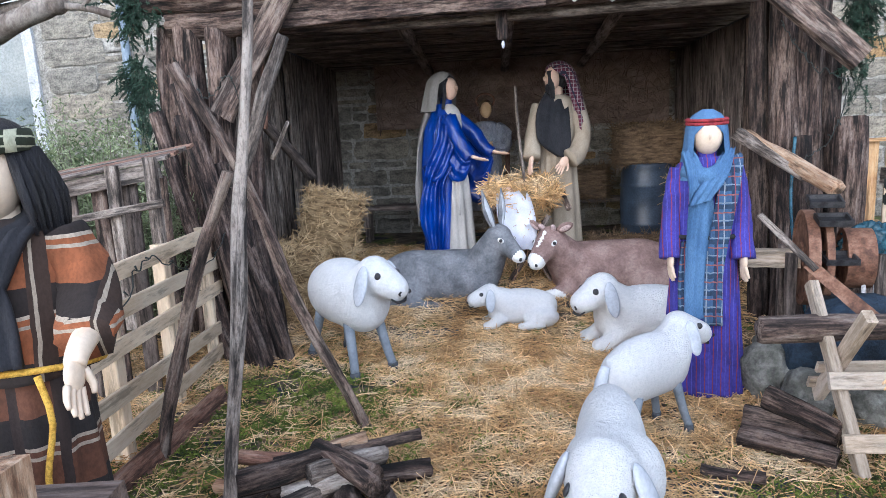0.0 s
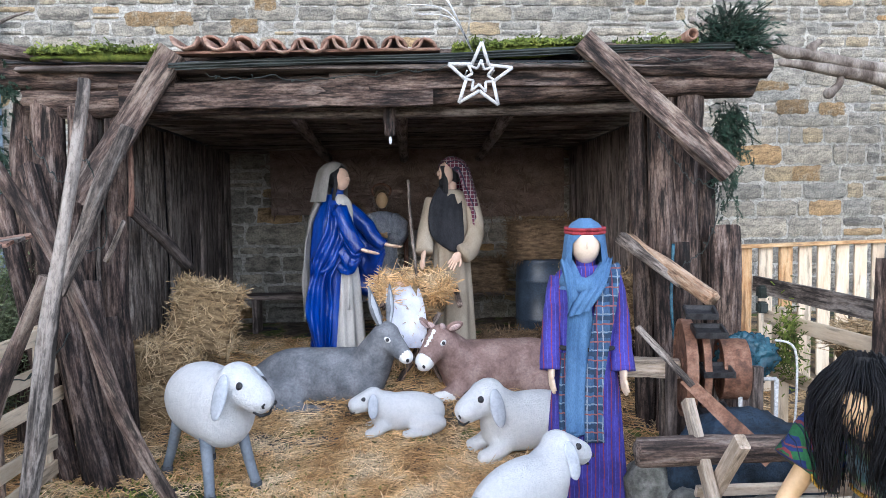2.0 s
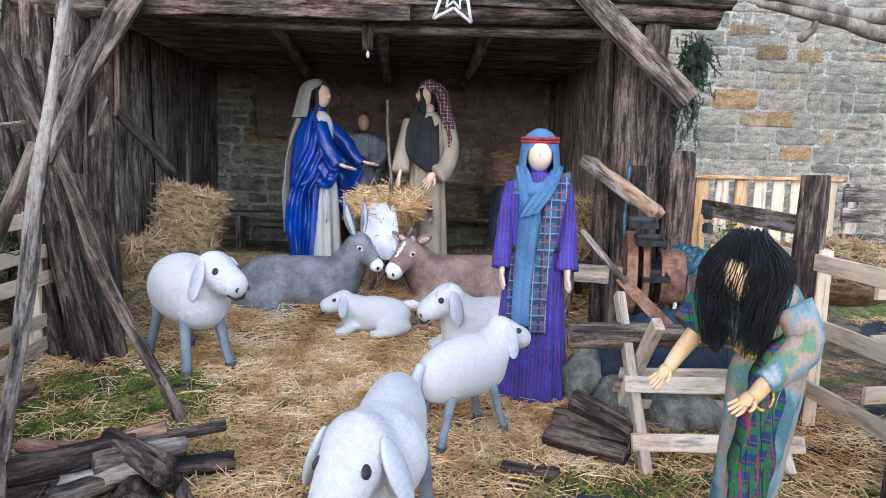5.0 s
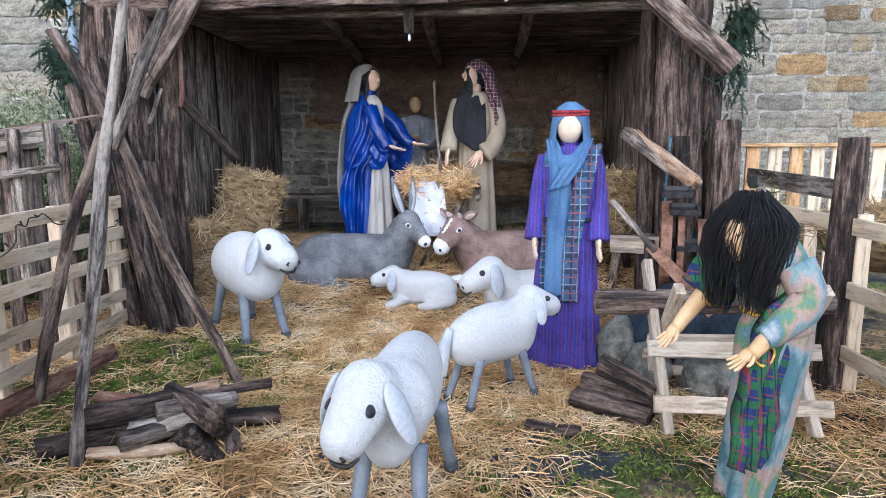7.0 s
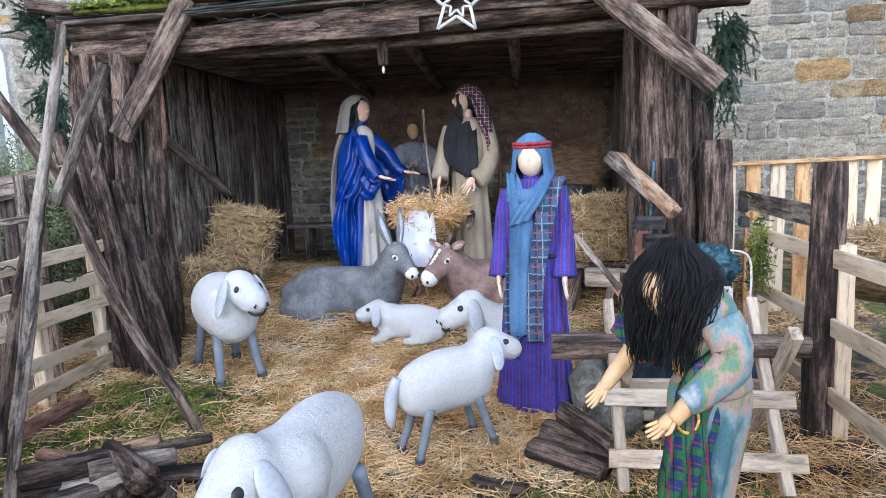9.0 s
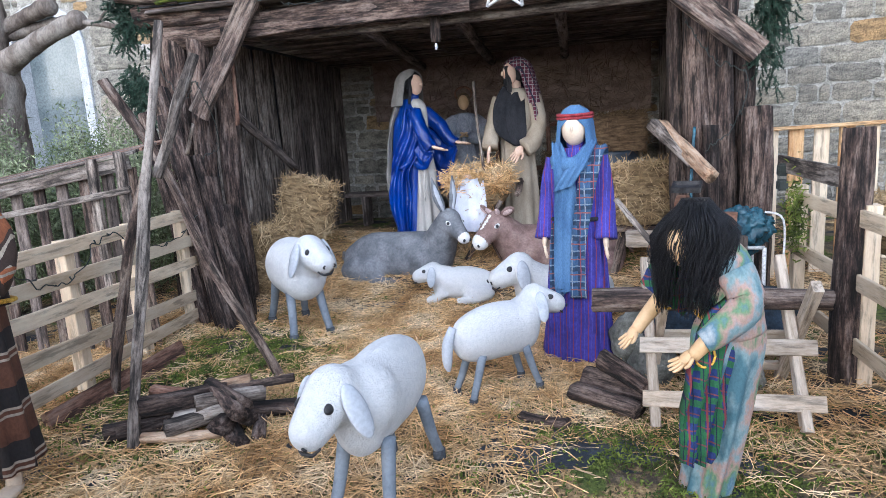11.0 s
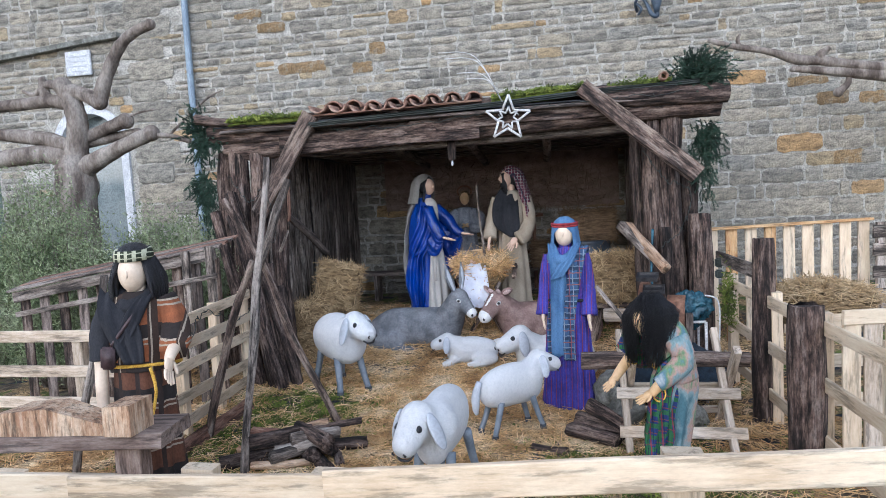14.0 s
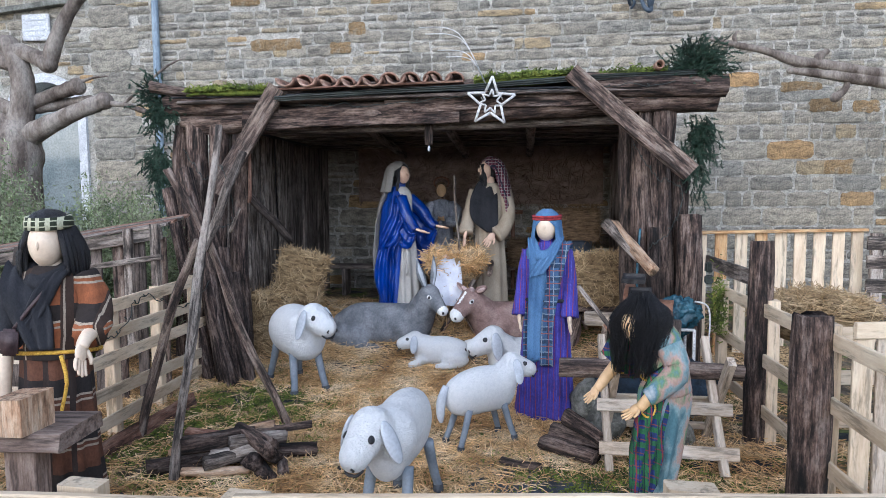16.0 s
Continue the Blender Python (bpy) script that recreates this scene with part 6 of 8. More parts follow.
# ---- manger, bales and stable furniture ----
def hay_bale(label, m, size, seed, mat="hay", strand="hay_strand", n=1100, name="hay_bale", group="hay bales"):
    L, W, H = size
    bm = bmesh.new()
    bmesh.ops.create_cube(bm, size=1)
    bmesh.ops.subdivide_edges(bm, edges=bm.edges[:], cuts=9, use_grid_fill=True)
    for v in bm.verts:
        d = Vector([abs(c) * 2 for c in v.co])
        s = sorted(d, reverse=True)
        k = 1 - 0.09 * max(0, s[1] - 0.6) ** 1.2 * 2.5
        n3 = noise.noise_vector((v.co.x * 6 + seed, v.co.y * 6, v.co.z * 6)) * 0.03
        v.co = Vector((v.co.x * L * k, v.co.y * W * k, v.co.z * H * k + H / 2)) + n3
    bale = thing(name, label, "hay bale", m.translation, group)
    core = part("packed_hay", bm, M[mat], bale, m=m)

    def spot(rg):
        ax = rg.choice((0, 0, 1, 1, 2))
        p = [rg.uniform(-0.5, 0.5) for _ in range(3)]
        sgn = rg.choice((-1, 1)) if ax < 2 else 1
        p[ax] = 0.49 * sgn
        nrm = [0, 0, 0]
        nrm[ax] = sgn
        return (p[0] * L, p[1] * W, p[2] * H + H / 2), nrm
    part("loose_strands", with_mat(strands(n, spot, 0.2, 0.0028, seed, 0.45), M[strand]), None, core, m=m)["kind"] = "stuff"
    return bale


hay_bale("rounded golden hay bale at the bottom of a stack", pose(-0.92, 5.75, 0.05, 0, 0, 8), (0.66, 0.5, 0.36), 1)
hay_bale("golden hay bale in the middle of a stack", pose(-0.94, 5.85, 0.38, 0, 0, -4), (0.64, 0.5, 0.34), 2)
hay_bale("golden hay bale tipped over the stack", pose(-0.72, 6.05, 0.62, 0, 14, 12), (0.5, 0.45, 0.55), 3)
hay_bale("brown hay bale lying on the barrel", pose(2.55, 7.5, 1.22, 0, 0, 4), (0.66, 0.45, 0.42), 4, "brown_hay", "brown_hay")
hay_bale("golden hay bale on a low stool by the post", pose(2.74, 6.0, 0.62, 0, 0, 10), (0.55, 0.45, 0.55), 5)
hay_bale("small brown hay bale on the back bench", pose(1.98, 8.2, 0.8, 0, 0, 0), (0.5, 0.35, 0.38), 6, "brown_hay", "brown_hay")
hay_bale("loose brown hay heap on the stable floor", pose(2.2, 6.9, 0.3, 0, 0, 0), (0.7, 0.5, 0.2), 7, "brown_hay", "brown_hay")


def barrel():
    t = thing("barrel", "dark blue-grey plastic barrel under a hay bale", "barrel", (2.55, 7.5, 0.36))
    bm = bmesh.new()
    prof = [(0.24, 0.0), (0.265, 0.02), (0.275, 0.2), (0.29, 0.22), (0.275, 0.24), (0.285, 0.45), (0.275, 0.62), (0.29, 0.64), (0.275, 0.66), (0.265, 0.84), (0.27, 0.87), (0.24, 0.88)]
    skin_rings(bm, [[(2.55 + r * math.cos(a), 7.5 + r * math.sin(a), 0.36 + z) for a in np.linspace(0, 2 * math.pi, 29)[:-1]] for r, z in prof])
    part("drum", bm, M["barrel_plastic"], t)


barrel()


def trestle_bench(name, label, x0, x1, y, z, floor, mat):
    t = thing(name, label, "bench", ((x0 + x1) / 2, y, floor))
    board((x0, y, z), (x1, y, z), 0.32, 0.05, "seat", M[mat], t, 3, (0, 0, 1))
    for x in (x0 + 0.25, (x0 + x1) / 2, x1 - 0.25):
        board((x, y, floor), (x, y, z - 0.025), 0.28, 0.06, "leg", M[mat], t, 4, (1, 0, 0))


trestle_bench("back_bench", "dark plank bench along the back wall", -1.0, 3.0, 8.25, 0.78, 0.33, "dark_board")
t = thing("hay_stool", "rough low wooden stool under a hay bale", "stool", (2.75, 6.0, 0.2))
board((2.45, 5.95, 0.6), (3.02, 6.02, 0.6), 0.36, 0.05, "seat", M["old_wood"], t, 2, (0, 0, 1))
for a, b in (((2.42, 5.8, 0.15), (2.55, 5.9, 0.58)), ((2.75, 5.75, 0.12), (2.85, 5.9, 0.58)), ((2.4, 6.15, 0.2), (2.55, 6.08, 0.58)), ((3.0, 6.15, 0.2), (2.92, 6.08, 0.58))):
    log_between(a, b, 0.045, 0.04, "leg", M["old_wood"], t, 3)
t = thing("rack_frame", "reddish wooden rack frame against the back wall", "rack", (1.0, 8.7, 0.4))
for x in (0.45, 1.05, 1.75):
    board((x, 8.75, 0.4), (x, 8.75, 1.62), 0.06, 0.04, "upright", M["red_wood"], t, int(x * 9))
for z in (1.0, 1.58):
    board((0.35, 8.7, z), (1.9, 8.7, z), 0.06, 0.035, "rail", M["red_wood"], t, int(z * 9))


def manger():
    t = thing("manger", "crossed-leg wooden manger heaped with straw", "manger", (1.12, 6.35, 0.3))
    for i, (a, b) in enumerate((((0.98, 6.1, 0.24), (1.36, 6.2, 0.86)), ((1.4, 6.1, 0.24), (1.04, 6.2, 0.86)), ((0.98, 6.6, 0.33), (1.36, 6.5, 0.95)), ((1.4, 6.6, 0.33), (1.04, 6.5, 0.95)))):
        log_between(a, b, 0.028, 0.025, "leg", M["old_wood"], t, i)
    for i, (a, b) in enumerate((((0.86, 6.12, 0.92), (0.86, 6.62, 1.02)), ((1.54, 6.12, 0.92), (1.54, 6.62, 1.02)))):
        log_between(a, b, 0.03, 0.03, "side_rail", M["old_wood"], t, 5 + i)

    def spot(rg):
        x, y = 1.11, 6.1
        while abs(x - 1.11) < 0.15 and y < 6.4:
            a, r = rg.uniform(0, 2 * math.pi), math.sqrt(rg.random())
            x, y = 1.13 + 0.36 * r * math.cos(a), 6.33 + 0.26 * r * math.sin(a)
        return (x, y, 1.03 + 0.45 * (y - 6.33) + 0.12 * r * r - 0.04 + rg.uniform(-0.05, 0.05)), (0, -0.5, 1)

    def hang(rg):
        return (1.11 + rg.uniform(-0.2, 0.2), 6.2 + rg.uniform(-0.1, 0.1), rg.uniform(0.35, 0.9)), (1, -0.4, 0)
    bm = bmesh.new()
    ball(bm, (1.11, 6.35, 0.92), (0.33, 0.25, 0.14), 0, (20, 0, 0))
    bed = part("hay_bed", bm, M["hay"], t)
    part("loose_straw", with_mat(strands(900, spot, 0.24, 0.0035, 21, 0.5), M["straw"]), None, bed)["kind"] = "stuff"
    part("hanging_straw", with_mat(strands(350, hang, 0.3, 0.003, 22, 0.5), M["straw"]), None, bed)["kind"] = "stuff"
    bm = bmesh.new()
    strip(bm, [(1.03, 6.42, 1.06, 0.9), (1.04, 6.24, 1.03, 1), (1.06, 6.1, 0.9, 1.1), (1.08, 6.03, 0.76, 1.05), (1.1, 6.01, 0.63, 0.9), (1.12, 6.01, 0.58, 0.6)], 0.31, 0, 24, 0.035, (1, 0.1, -0.08), 0.012, 4)
    ball(bm, (1.0, 6.44, 1.07), (0.06, 0.06, 0.055), 1)
    single("baby_doll", bm, [M["white_cloth"], M["skin_paint"]], "small doll under a white cloth in the manger", "doll", group="nativity figures")


manger()


# ---- stick tripod and leaning trunks ----
t = thing("stick_tripod", "tripod of grey weathered branches tied together", "tripod", (-0.3, 3.1, 0))
for i, (a, b, r0, r1) in enumerate((((0.15, 3.63, -0.02), (-0.52, 3.17, 2.02), 0.032, 0.03), ((-0.94, 3.28, -0.02), (-0.36, 3.2, 1.5), 0.033, 0.028), ((-0.19, 2.52, -0.02), (-0.24, 3.33, 2.3), 0.03, 0.027), ((-0.36, 3.25, 1.42), (-0.13, 3.45, 2.14), 0.032, 0.032))):
    log_between(a, b, r0, r1, "pole", M["grey_wood" if i > 1 else "old_wood"], t, 40 + i, "weathered forked branch" if i == 3 else "", sides=14, segs=36, bend=0.055, knot=0.42)
log_between((-0.2, 3.36, 1.55), (-0.08, 3.28, 1.72), 0.014, 0.009, "stub", M["grey_wood"], t, 91, "broken side twig", sides=8, segs=6)
t = thing("leaning_trunks", "bundle of dark split trunks leaning on the stable corner", "trunks", (-1.0, 4.9, 0))
for i, (a, b, r) in enumerate((((-0.82, 4.62, -0.03), (-1.45, 4.95, 1.85), 0.075), ((-0.72, 4.75, -0.03), (-1.2, 5.0, 1.5), 0.065), ((-0.95, 4.7, -0.03), (-1.45, 5.0, 2.1), 0.09), ((-0.88, 4.85, -0.03), (-1.1, 5.02, 1.3), 0.1), ((-1.15, 4.75, -0.03), (-1.65, 4.95, 1.9), 0.07), ((-0.86, 4.98, -0.03), (-0.98, 5.05, 1.05), 0.08))):
    log_between(a, b, r, r * 0.75, "trunk", M["bark"], t, 60 + i, sides=14, segs=22, bend=0.03, knot=0.3)
log_between((-0.93, 5.3, 1.75), (-0.9, 5.3, 2.35), 0.02, 0.016, "red_stake", M["red_wood"], None, 3, sides=8)
tagged(bpy.data.objects["red_stake"], "thin reddish stake hung on the stable side", "stake")
log_between((-1.1, 5.4, 1.95), (-0.85, 6.3, 1.3), 0.05, 0.045, "diagonal_log", M["dark_board"], None, 9)
tagged(bpy.data.objects["diagonal_log"], "dark log leaning across the stable side wall", "log")


# ---- split logs, wood heap, rocks ----
def firewood(label, p, q, r, seed, mat="bark", group="firewood"):
    d = (Vector(q) - Vector(p)).length
    bm = rough_log(d, r, r * 0.92, seed, 11, 7, 0.03, 0.3, 0.75)
    return single("firewood_log", bm, M[mat], label, "log", along(p, q, seed * 61), group)


rg = random.Random(8)
for i in range(26):
    lv = 0 if i < 11 else 1 if i < 20 else 2
    cx, cy = rg.uniform(-0.3 + 0.08 * lv, 0.42 - 0.08 * lv), rg.uniform(2.6 + 0.07 * lv, 3.1 - 0.07 * lv)
    a = (rg.uniform(-0.35, 0.5), rg.uniform(1.9, 2.7), rg.uniform(0.2, 1.2))[i % 3]
    L, r = rg.uniform(0.26, 0.48), rg.uniform(0.036, 0.062)
    z = 0.045 + lv * 0.075
    dz = rg.uniform(-0.05, 0.06) * (lv > 0)
    firewood("reddish split firewood log in the heap" if i % 5 == 0 else "split firewood log in the heap", (cx - L / 2 * math.cos(a), cy - L / 2 * math.sin(a), z), (cx + L / 2 * math.cos(a), cy + L / 2 * math.sin(a), z + dz), r, 200 + i, ("red_wood", "bark", "bark", "hewn_wood", "bark", "grey_wood")[i % 6])
for i, (a, b, r) in enumerate((((2.08, 3.38, 0.06), (2.42, 3.12, 0.07), 0.07), ((2.15, 3.52, 0.07), (2.5, 3.28, 0.08), 0.085), ((2.25, 3.5, 0.2), (2.48, 3.22, 0.14), 0.07), ((1.8, 3.1, 0.03), (2.05, 3.0, 0.035), 0.04))):
    firewood("short bark-covered log on the straw", a, b, r, 230 + i)
firewood("charred thin log on the heap", (-0.15, 2.85, 0.2), (0.5, 3.05, 0.24), 0.028, 240)


def boulder(label, c, r, seed, mat="rock"):
    bm = bmesh.new()
    bmesh.ops.create_icosphere(bm, subdivisions=4, radius=1)
    for v in bm.verts:
        p = v.co.copy()
        k = 1 + 0.28 * noise.noise(p * 1.1 + Vector((seed, 0, 0))) + 0.1 * noise.noise(p * 3 + Vector((seed, 4, 0)))
        v.co = Vector((p.x * r[0], p.y * r[1], p.z * r[2])) * k
    return single("boulder", bm, M[mat], label, "rock", Matrix.Translation(c), "boulders")


boulder("rounded grey-green boulder by the shepherd", (2.48, 4.02, 0.16), (0.17, 0.16, 0.2), 1)
boulder("pale angular boulder beside the sawbuck", (2.55, 3.72, 0.12), (0.14, 0.13, 0.16), 2)
boulder("dark rock under the sawbuck", (2.95, 3.7, 0.08), (0.22, 0.18, 0.14), 3)
boulder("dark low rock behind the boulders", (2.62, 4.25, 0.2), (0.16, 0.14, 0.14), 4)


# ---- sawbuck with log ----
def sawbuck():
    t = thing("sawbuck", "plain wooden sawbuck made of crossed legs and slats", "sawhorse", (2.85, 3.3, 0))
    for i, x in enumerate((2.5, 3.22)):
        board((x, 3.06, 0), (x + 0.0, 3.62, 0.78), 0.07, 0.05, "leg", M["plank_wood"], t, i, (1, 0, 0))
        board((x + 0.06, 3.75, 0), (x + 0.06, 3.2, 0.72), 0.075, 0.05, "leg", M["plank_wood"], t, 3 + i, (1, 0, 0))
    for i, (y, z) in enumerate(((3.12, 0.14), (3.28, 0.38))):
        board((2.44, y, z), (3.32, y, z - 0.01), 0.085, 0.025, "slat", M["plank_wood"], t, 6 + i, (0, -1, 0.5))
    for i, (y, z) in enumerate(((3.68, 0.12), (3.52, 0.36), (3.6, 0.25))):
        board((2.5, y, z), (3.32, y, z), 0.06, 0.025, "slat", M["plank_wood"], t, 9 + i, (0, -1, -0.3))
    log = log_between((2.2, 3.5, 0.57), (3.42, 3.4, 0.6), 0.064, 0.06, "sawn_log", M["old_wood"], None, 71, sides=16, segs=18, bend=0.01)
    tagged(log, "dark bark-covered log lying in the sawbuck", "log")


sawbuck()


# ---- grinding wheel stand, saw, covers ----
def grinder():
    at = Vector((2.82, 4.38, 0.76))
    turn = Matrix.Translation(at) @ Matrix.Rotation(radians(-15), 4, "Z")
    t = thing("grinding_stand", "old wooden grinding stand with two rusty brown wheels", "grinder", (at.x, at.y, 0))

    def wheel(x, r, w, name, label):
        bm = bmesh.new()
        skin_rings(bm, [[(x + dx, q * math.cos(a), q * math.sin(a)) for a in np.linspace(0, 2 * math.pi, 41)[:-1]] for q, dx in ((0.05, -w / 2 - 0.012), (r * 0.3, -w / 2 - 0.01), (r * 0.32, -w / 2), (r * 0.88, -w / 2), (r * 0.9, -w / 2 - 0.012), (r, -w / 2 - 0.01), (r, w / 2 + 0.01), (r * 0.9, w / 2 + 0.012), (r * 0.88, w / 2), (r * 0.32, w / 2), (0.05, w / 2 + 0.012))])
        return part(name, bm, M["rust"], t, label, turn, smooth=False)
    wheel(0.0, 0.3, 0.045, "large_wheel", "rusty brown disc wheel")
    wheel(0.09, 0.27, 0.02, "back_disc", "greyish worn disc")
    wheel(0.27, 0.185, 0.13, "drum_wheel", "worn tan drum wheel")
    bm = bmesh.new()
    tube(bm, [(-0.35, 0, 0, 0.022), (0.4, 0, 0, 0.022)], 0, 2, 10)
    part("axle", bm, M["iron"], t, m=turn)
    bm = plank_mesh(0.32, 0.11, 0.1, 2)
    part("bearing_block", bm, M["plank_wood"], t, "square wooden bearing block", turn @ pose(-0.36, -0.04, 0, 0, 90, 0), smooth=False)
    for i, (x, z) in enumerate(((0.05, 0.36), (0.1, 0.25), (0.14, 0.02), (0.13, -0.22), (0.1, -0.36))):
        bm = bmesh.new()
        prof = ((1.0, 0.0), (1.0, 0.035), (0.86, 0.035), (0.8, 0.012))
        skin_rings(bm, [[(sx * 0.09 * k, sy * 0.07 * k, z0) for sx, sy in ((-1, -1), (1, -1), (1, 1), (-1, 1))] for k, z0 in prof])
        part("tray", bm, M["iron"], t, "small dark metal tray", turn @ pose(x, -0.2, z, 14, 0, 4 * i), smooth=False)
    for x, y in ((-0.1, -0.14), (-0.1, 0.16), (0.38, -0.14), (0.38, 0.16)):
        board(turn @ Vector((x, y, -0.76)), turn @ Vector((x, y, 0.05)), 0.06, 0.05, "leg", M["dark_board"], t, int(100 * x))


grinder()
t = thing("frame_saw", "old rusty frame saw stuck in the log", "saw", (2.6, 3.6, 0.6))
bm = bmesh.new()
v = [bm.verts.new(p) for p in ((2.53, 3.78, 0.83), (2.58, 3.76, 0.86), (2.85, 3.42, 0.56), (2.79, 3.42, 0.51))]
bm.faces.new(v)
ext = bmesh.ops.extrude_face_region(bm, geom=bm.faces[:])
bmesh.ops.translate(bm, vec=(0.006, 0.008, 0), verts=[q for q in ext["geom"] if isinstance(q, bmesh.types.BMVert)])
bmesh.ops.recalc_face_normals(bm, faces=bm.faces)
part("blade", bm, M["rust"], t, "rusty saw blade", smooth=False)
board((2.36, 3.95, 1.1), (2.58, 3.74, 0.82), 0.035, 0.02, "handle", M["grey_wood"], t, 4)

bm = bmesh.new()
bmesh.ops.create_icosphere(bm, subdivisions=5, radius=1)
for v in bm.verts:
    p = v.co
    k = 1 + 0.25 * noise.noise(p * 2.2) + 0.3 * abs(noise.noise(p * 4)) + 0.16 * abs(noise.noise(p * 9)) - 0.12
    v.co = Vector((p.x * 0.18 * k, p.y * 0.12 * k, p.z * (0.13 if p.z > 0 else 0.2) * k))
single("plastic_bag", bm, M["teal_plastic"], "crumpled dark teal plastic wrap on a small metal stand", "bag", pose(3.2, 4.35, 0.84))
t = thing("metal_stand", "small white tube stand under the plastic wrap", "stand", (3.25, 4.35, 0))
for x in (3.08, 3.3):
    for y in (4.2, 4.5):
        bm = bmesh.new()
        tube(bm, [(x, y, 0, 0.013), (x, y, 0.72, 0.013)], 0, 2, 8, up=(0, 1, 0))
        part("leg", bm, M["wire_white"], t)
for y in (4.2, 4.5):
    for z in (0.4, 0.72):
        bm = bmesh.new()
        tube(bm, [(3.08, y, z, 0.012), (3.3, y, z, 0.012)], 0, 2, 8)
        part("crossbar", bm, M["wire_white"], t)
bm = bmesh.new()
tube(bm, [(3.3, 4.22, 0.95, 0.007), (3.4, 4.18, 0.9, 0.007), (3.4, 4.16, 0.6, 0.007), (3.37, 4.14, 0.35, 0.007), (3.36, 4.12, 0.1, 0.007)], 0, 20, 8)
single("white_cable", bm, M["wire_white"], "loose white cable hanging from the stand", "cable")
bm = bmesh.new()
bmesh.ops.create_icosphere(bm, subdivisions=5, radius=1)
for v in bm.verts:
    p = v.co
    k = 1 + 0.2 * noise.noise(p * 1.8 + Vector((4, 0, 0))) + 0.1 * abs(noise.noise(p * 6))
    v.co = Vector((p.x * 0.45 * k, p.y * 0.24 * k, max(p.z, -0.6) * 0.28 * k))
single("navy_cover", bm, M["navy_cover"], "crumpled navy blue cover heaped behind the sawbuck", "cover", pose(2.98, 3.98, 0.3))
t = thing("socket_box", "black outdoor socket box fixed to the fence post", "socket", (3.52, 4.86, 1.05))
for z, h in ((1.16, 0.09), (1.05, 0.08)):
    bm = bmesh.new()
    bmesh.ops.create_cube(bm, size=1, matrix=pose(3.58, 4.86, z) @ Matrix.Diagonal((0.07, 0.06, h, 1)))
    bmesh.ops.bevel(bm, geom=bm.edges[:], offset=0.012, segments=2, affect="EDGES")
    part("socket", bm, M["cable"], t, smooth=False)
t = thing("split_branch", "pale split branch leaning out from the stable post", "branch", (2.9, 5.0, 1.4))
log_between((2.82, 5.4, 1.53), (3.0, 4.42, 1.17), 0.055, 0.05, "prong", M["hewn_wood"], t, 44, sides=14, segs=14, knot=0.35)
log_between((2.74, 5.35, 1.54), (2.94, 4.7, 1.24), 0.05, 0.03, "prong", M["grey_wood"], t, 46, sides=14, segs=14, knot=0.35)


# ---- pallet fences ----
def pallet_run(label, p, q, rails, posts, mat, seed, rail_w=0.095, side=1, post_top=1.05, group="pallet fences"):
    """Rails (heights at p and q) along p-q, nailed to upright boards."""
    p, q = Vector((*p, 0)), Vector((*q, 0))
    d = (q - p).normalized()
    nrm = Vector((d.y, -d.x, 0)) * side
    t = thing("pallet_fence", label, "fence", p.lerp(q, 0.5), group)
    for i, (za, zb) in enumerate(rails):
        a, b = p + Vector((0, 0, za)), q + Vector((0, 0, zb))
        board(a + nrm * 0.03, b + nrm * 0.03, rail_w, 0.024, "rail", M[mat], t, seed + i, nrm)
    for i, u in enumerate(posts):
        c = p.lerp(q, u) - nrm * 0.03
        board(c + Vector((0, 0, -0.02)), c + Vector((0, 0, post_top)), 0.095, 0.08, "upright", M[mat], t, seed + 20 + i, nrm)
    return t


pallet_run("pale slatted pallet fence beside the stick tripod", (-1.02, 2.6), (-1.26, 4.85), ((0.19, 0.12), (0.42, 0.28), (0.65, 0.58), (0.83, 0.77), (1.01, 1.01)), (0.03, 0.3, 0.62, 0.95), "pale_wood", 300, side=1)
pallet_run("greyish slatted pallet fence behind the herder", (-1.3, 2.95), (-4.4, 3.05), ((0.42, 0.42), (0.68, 0.68), (0.97, 0.97)), (0.17, 0.5, 0.9), "plank_wood", 330, side=-1, post_top=1.0)
rb = rough_board((-0.95, 2.75, 0.05), (-0.9, 4.0, 0.06), 0.13, 0.05, None, 45, "red_wood", "base_plank", face=(1, 0, 0.3))
tagged(rb, "reddish old plank lying along the fence foot", "plank")


def feed_rack():
    t = thing("feed_rack", "weathered slatted feed rack with a sloping plank roof", "rack", (-2.4, 4.6, 0))
    for i in range(4):
        o = 0.11 * i
        board((-3.2, 3.8 + o, 1.25 + 0.02 * i), (-1.16, 4.16 + o, 1.58 + 0.02 * i), 0.115, 0.02, "roof_board", M["red_wood" if i % 2 else "grey_wood"], t, 350 + i, (0, -0.2, 1))
    board((-3.15, 3.78, 1.18), (-1.2, 4.12, 1.5), 0.1, 0.025, "eaves_board", M["grey_wood"], t, 357)
    for i in range(11):
        u = i / 10
        x = -3.1 + 1.85 * u
        board((x, 3.86 + 0.32 * u, 0.0), (x, 3.86 + 0.32 * u, 1.16 + 0.3 * u), 0.1, 0.025, "slat", M["dark_board" if i % 2 else "old_wood"], t, 360 + i)


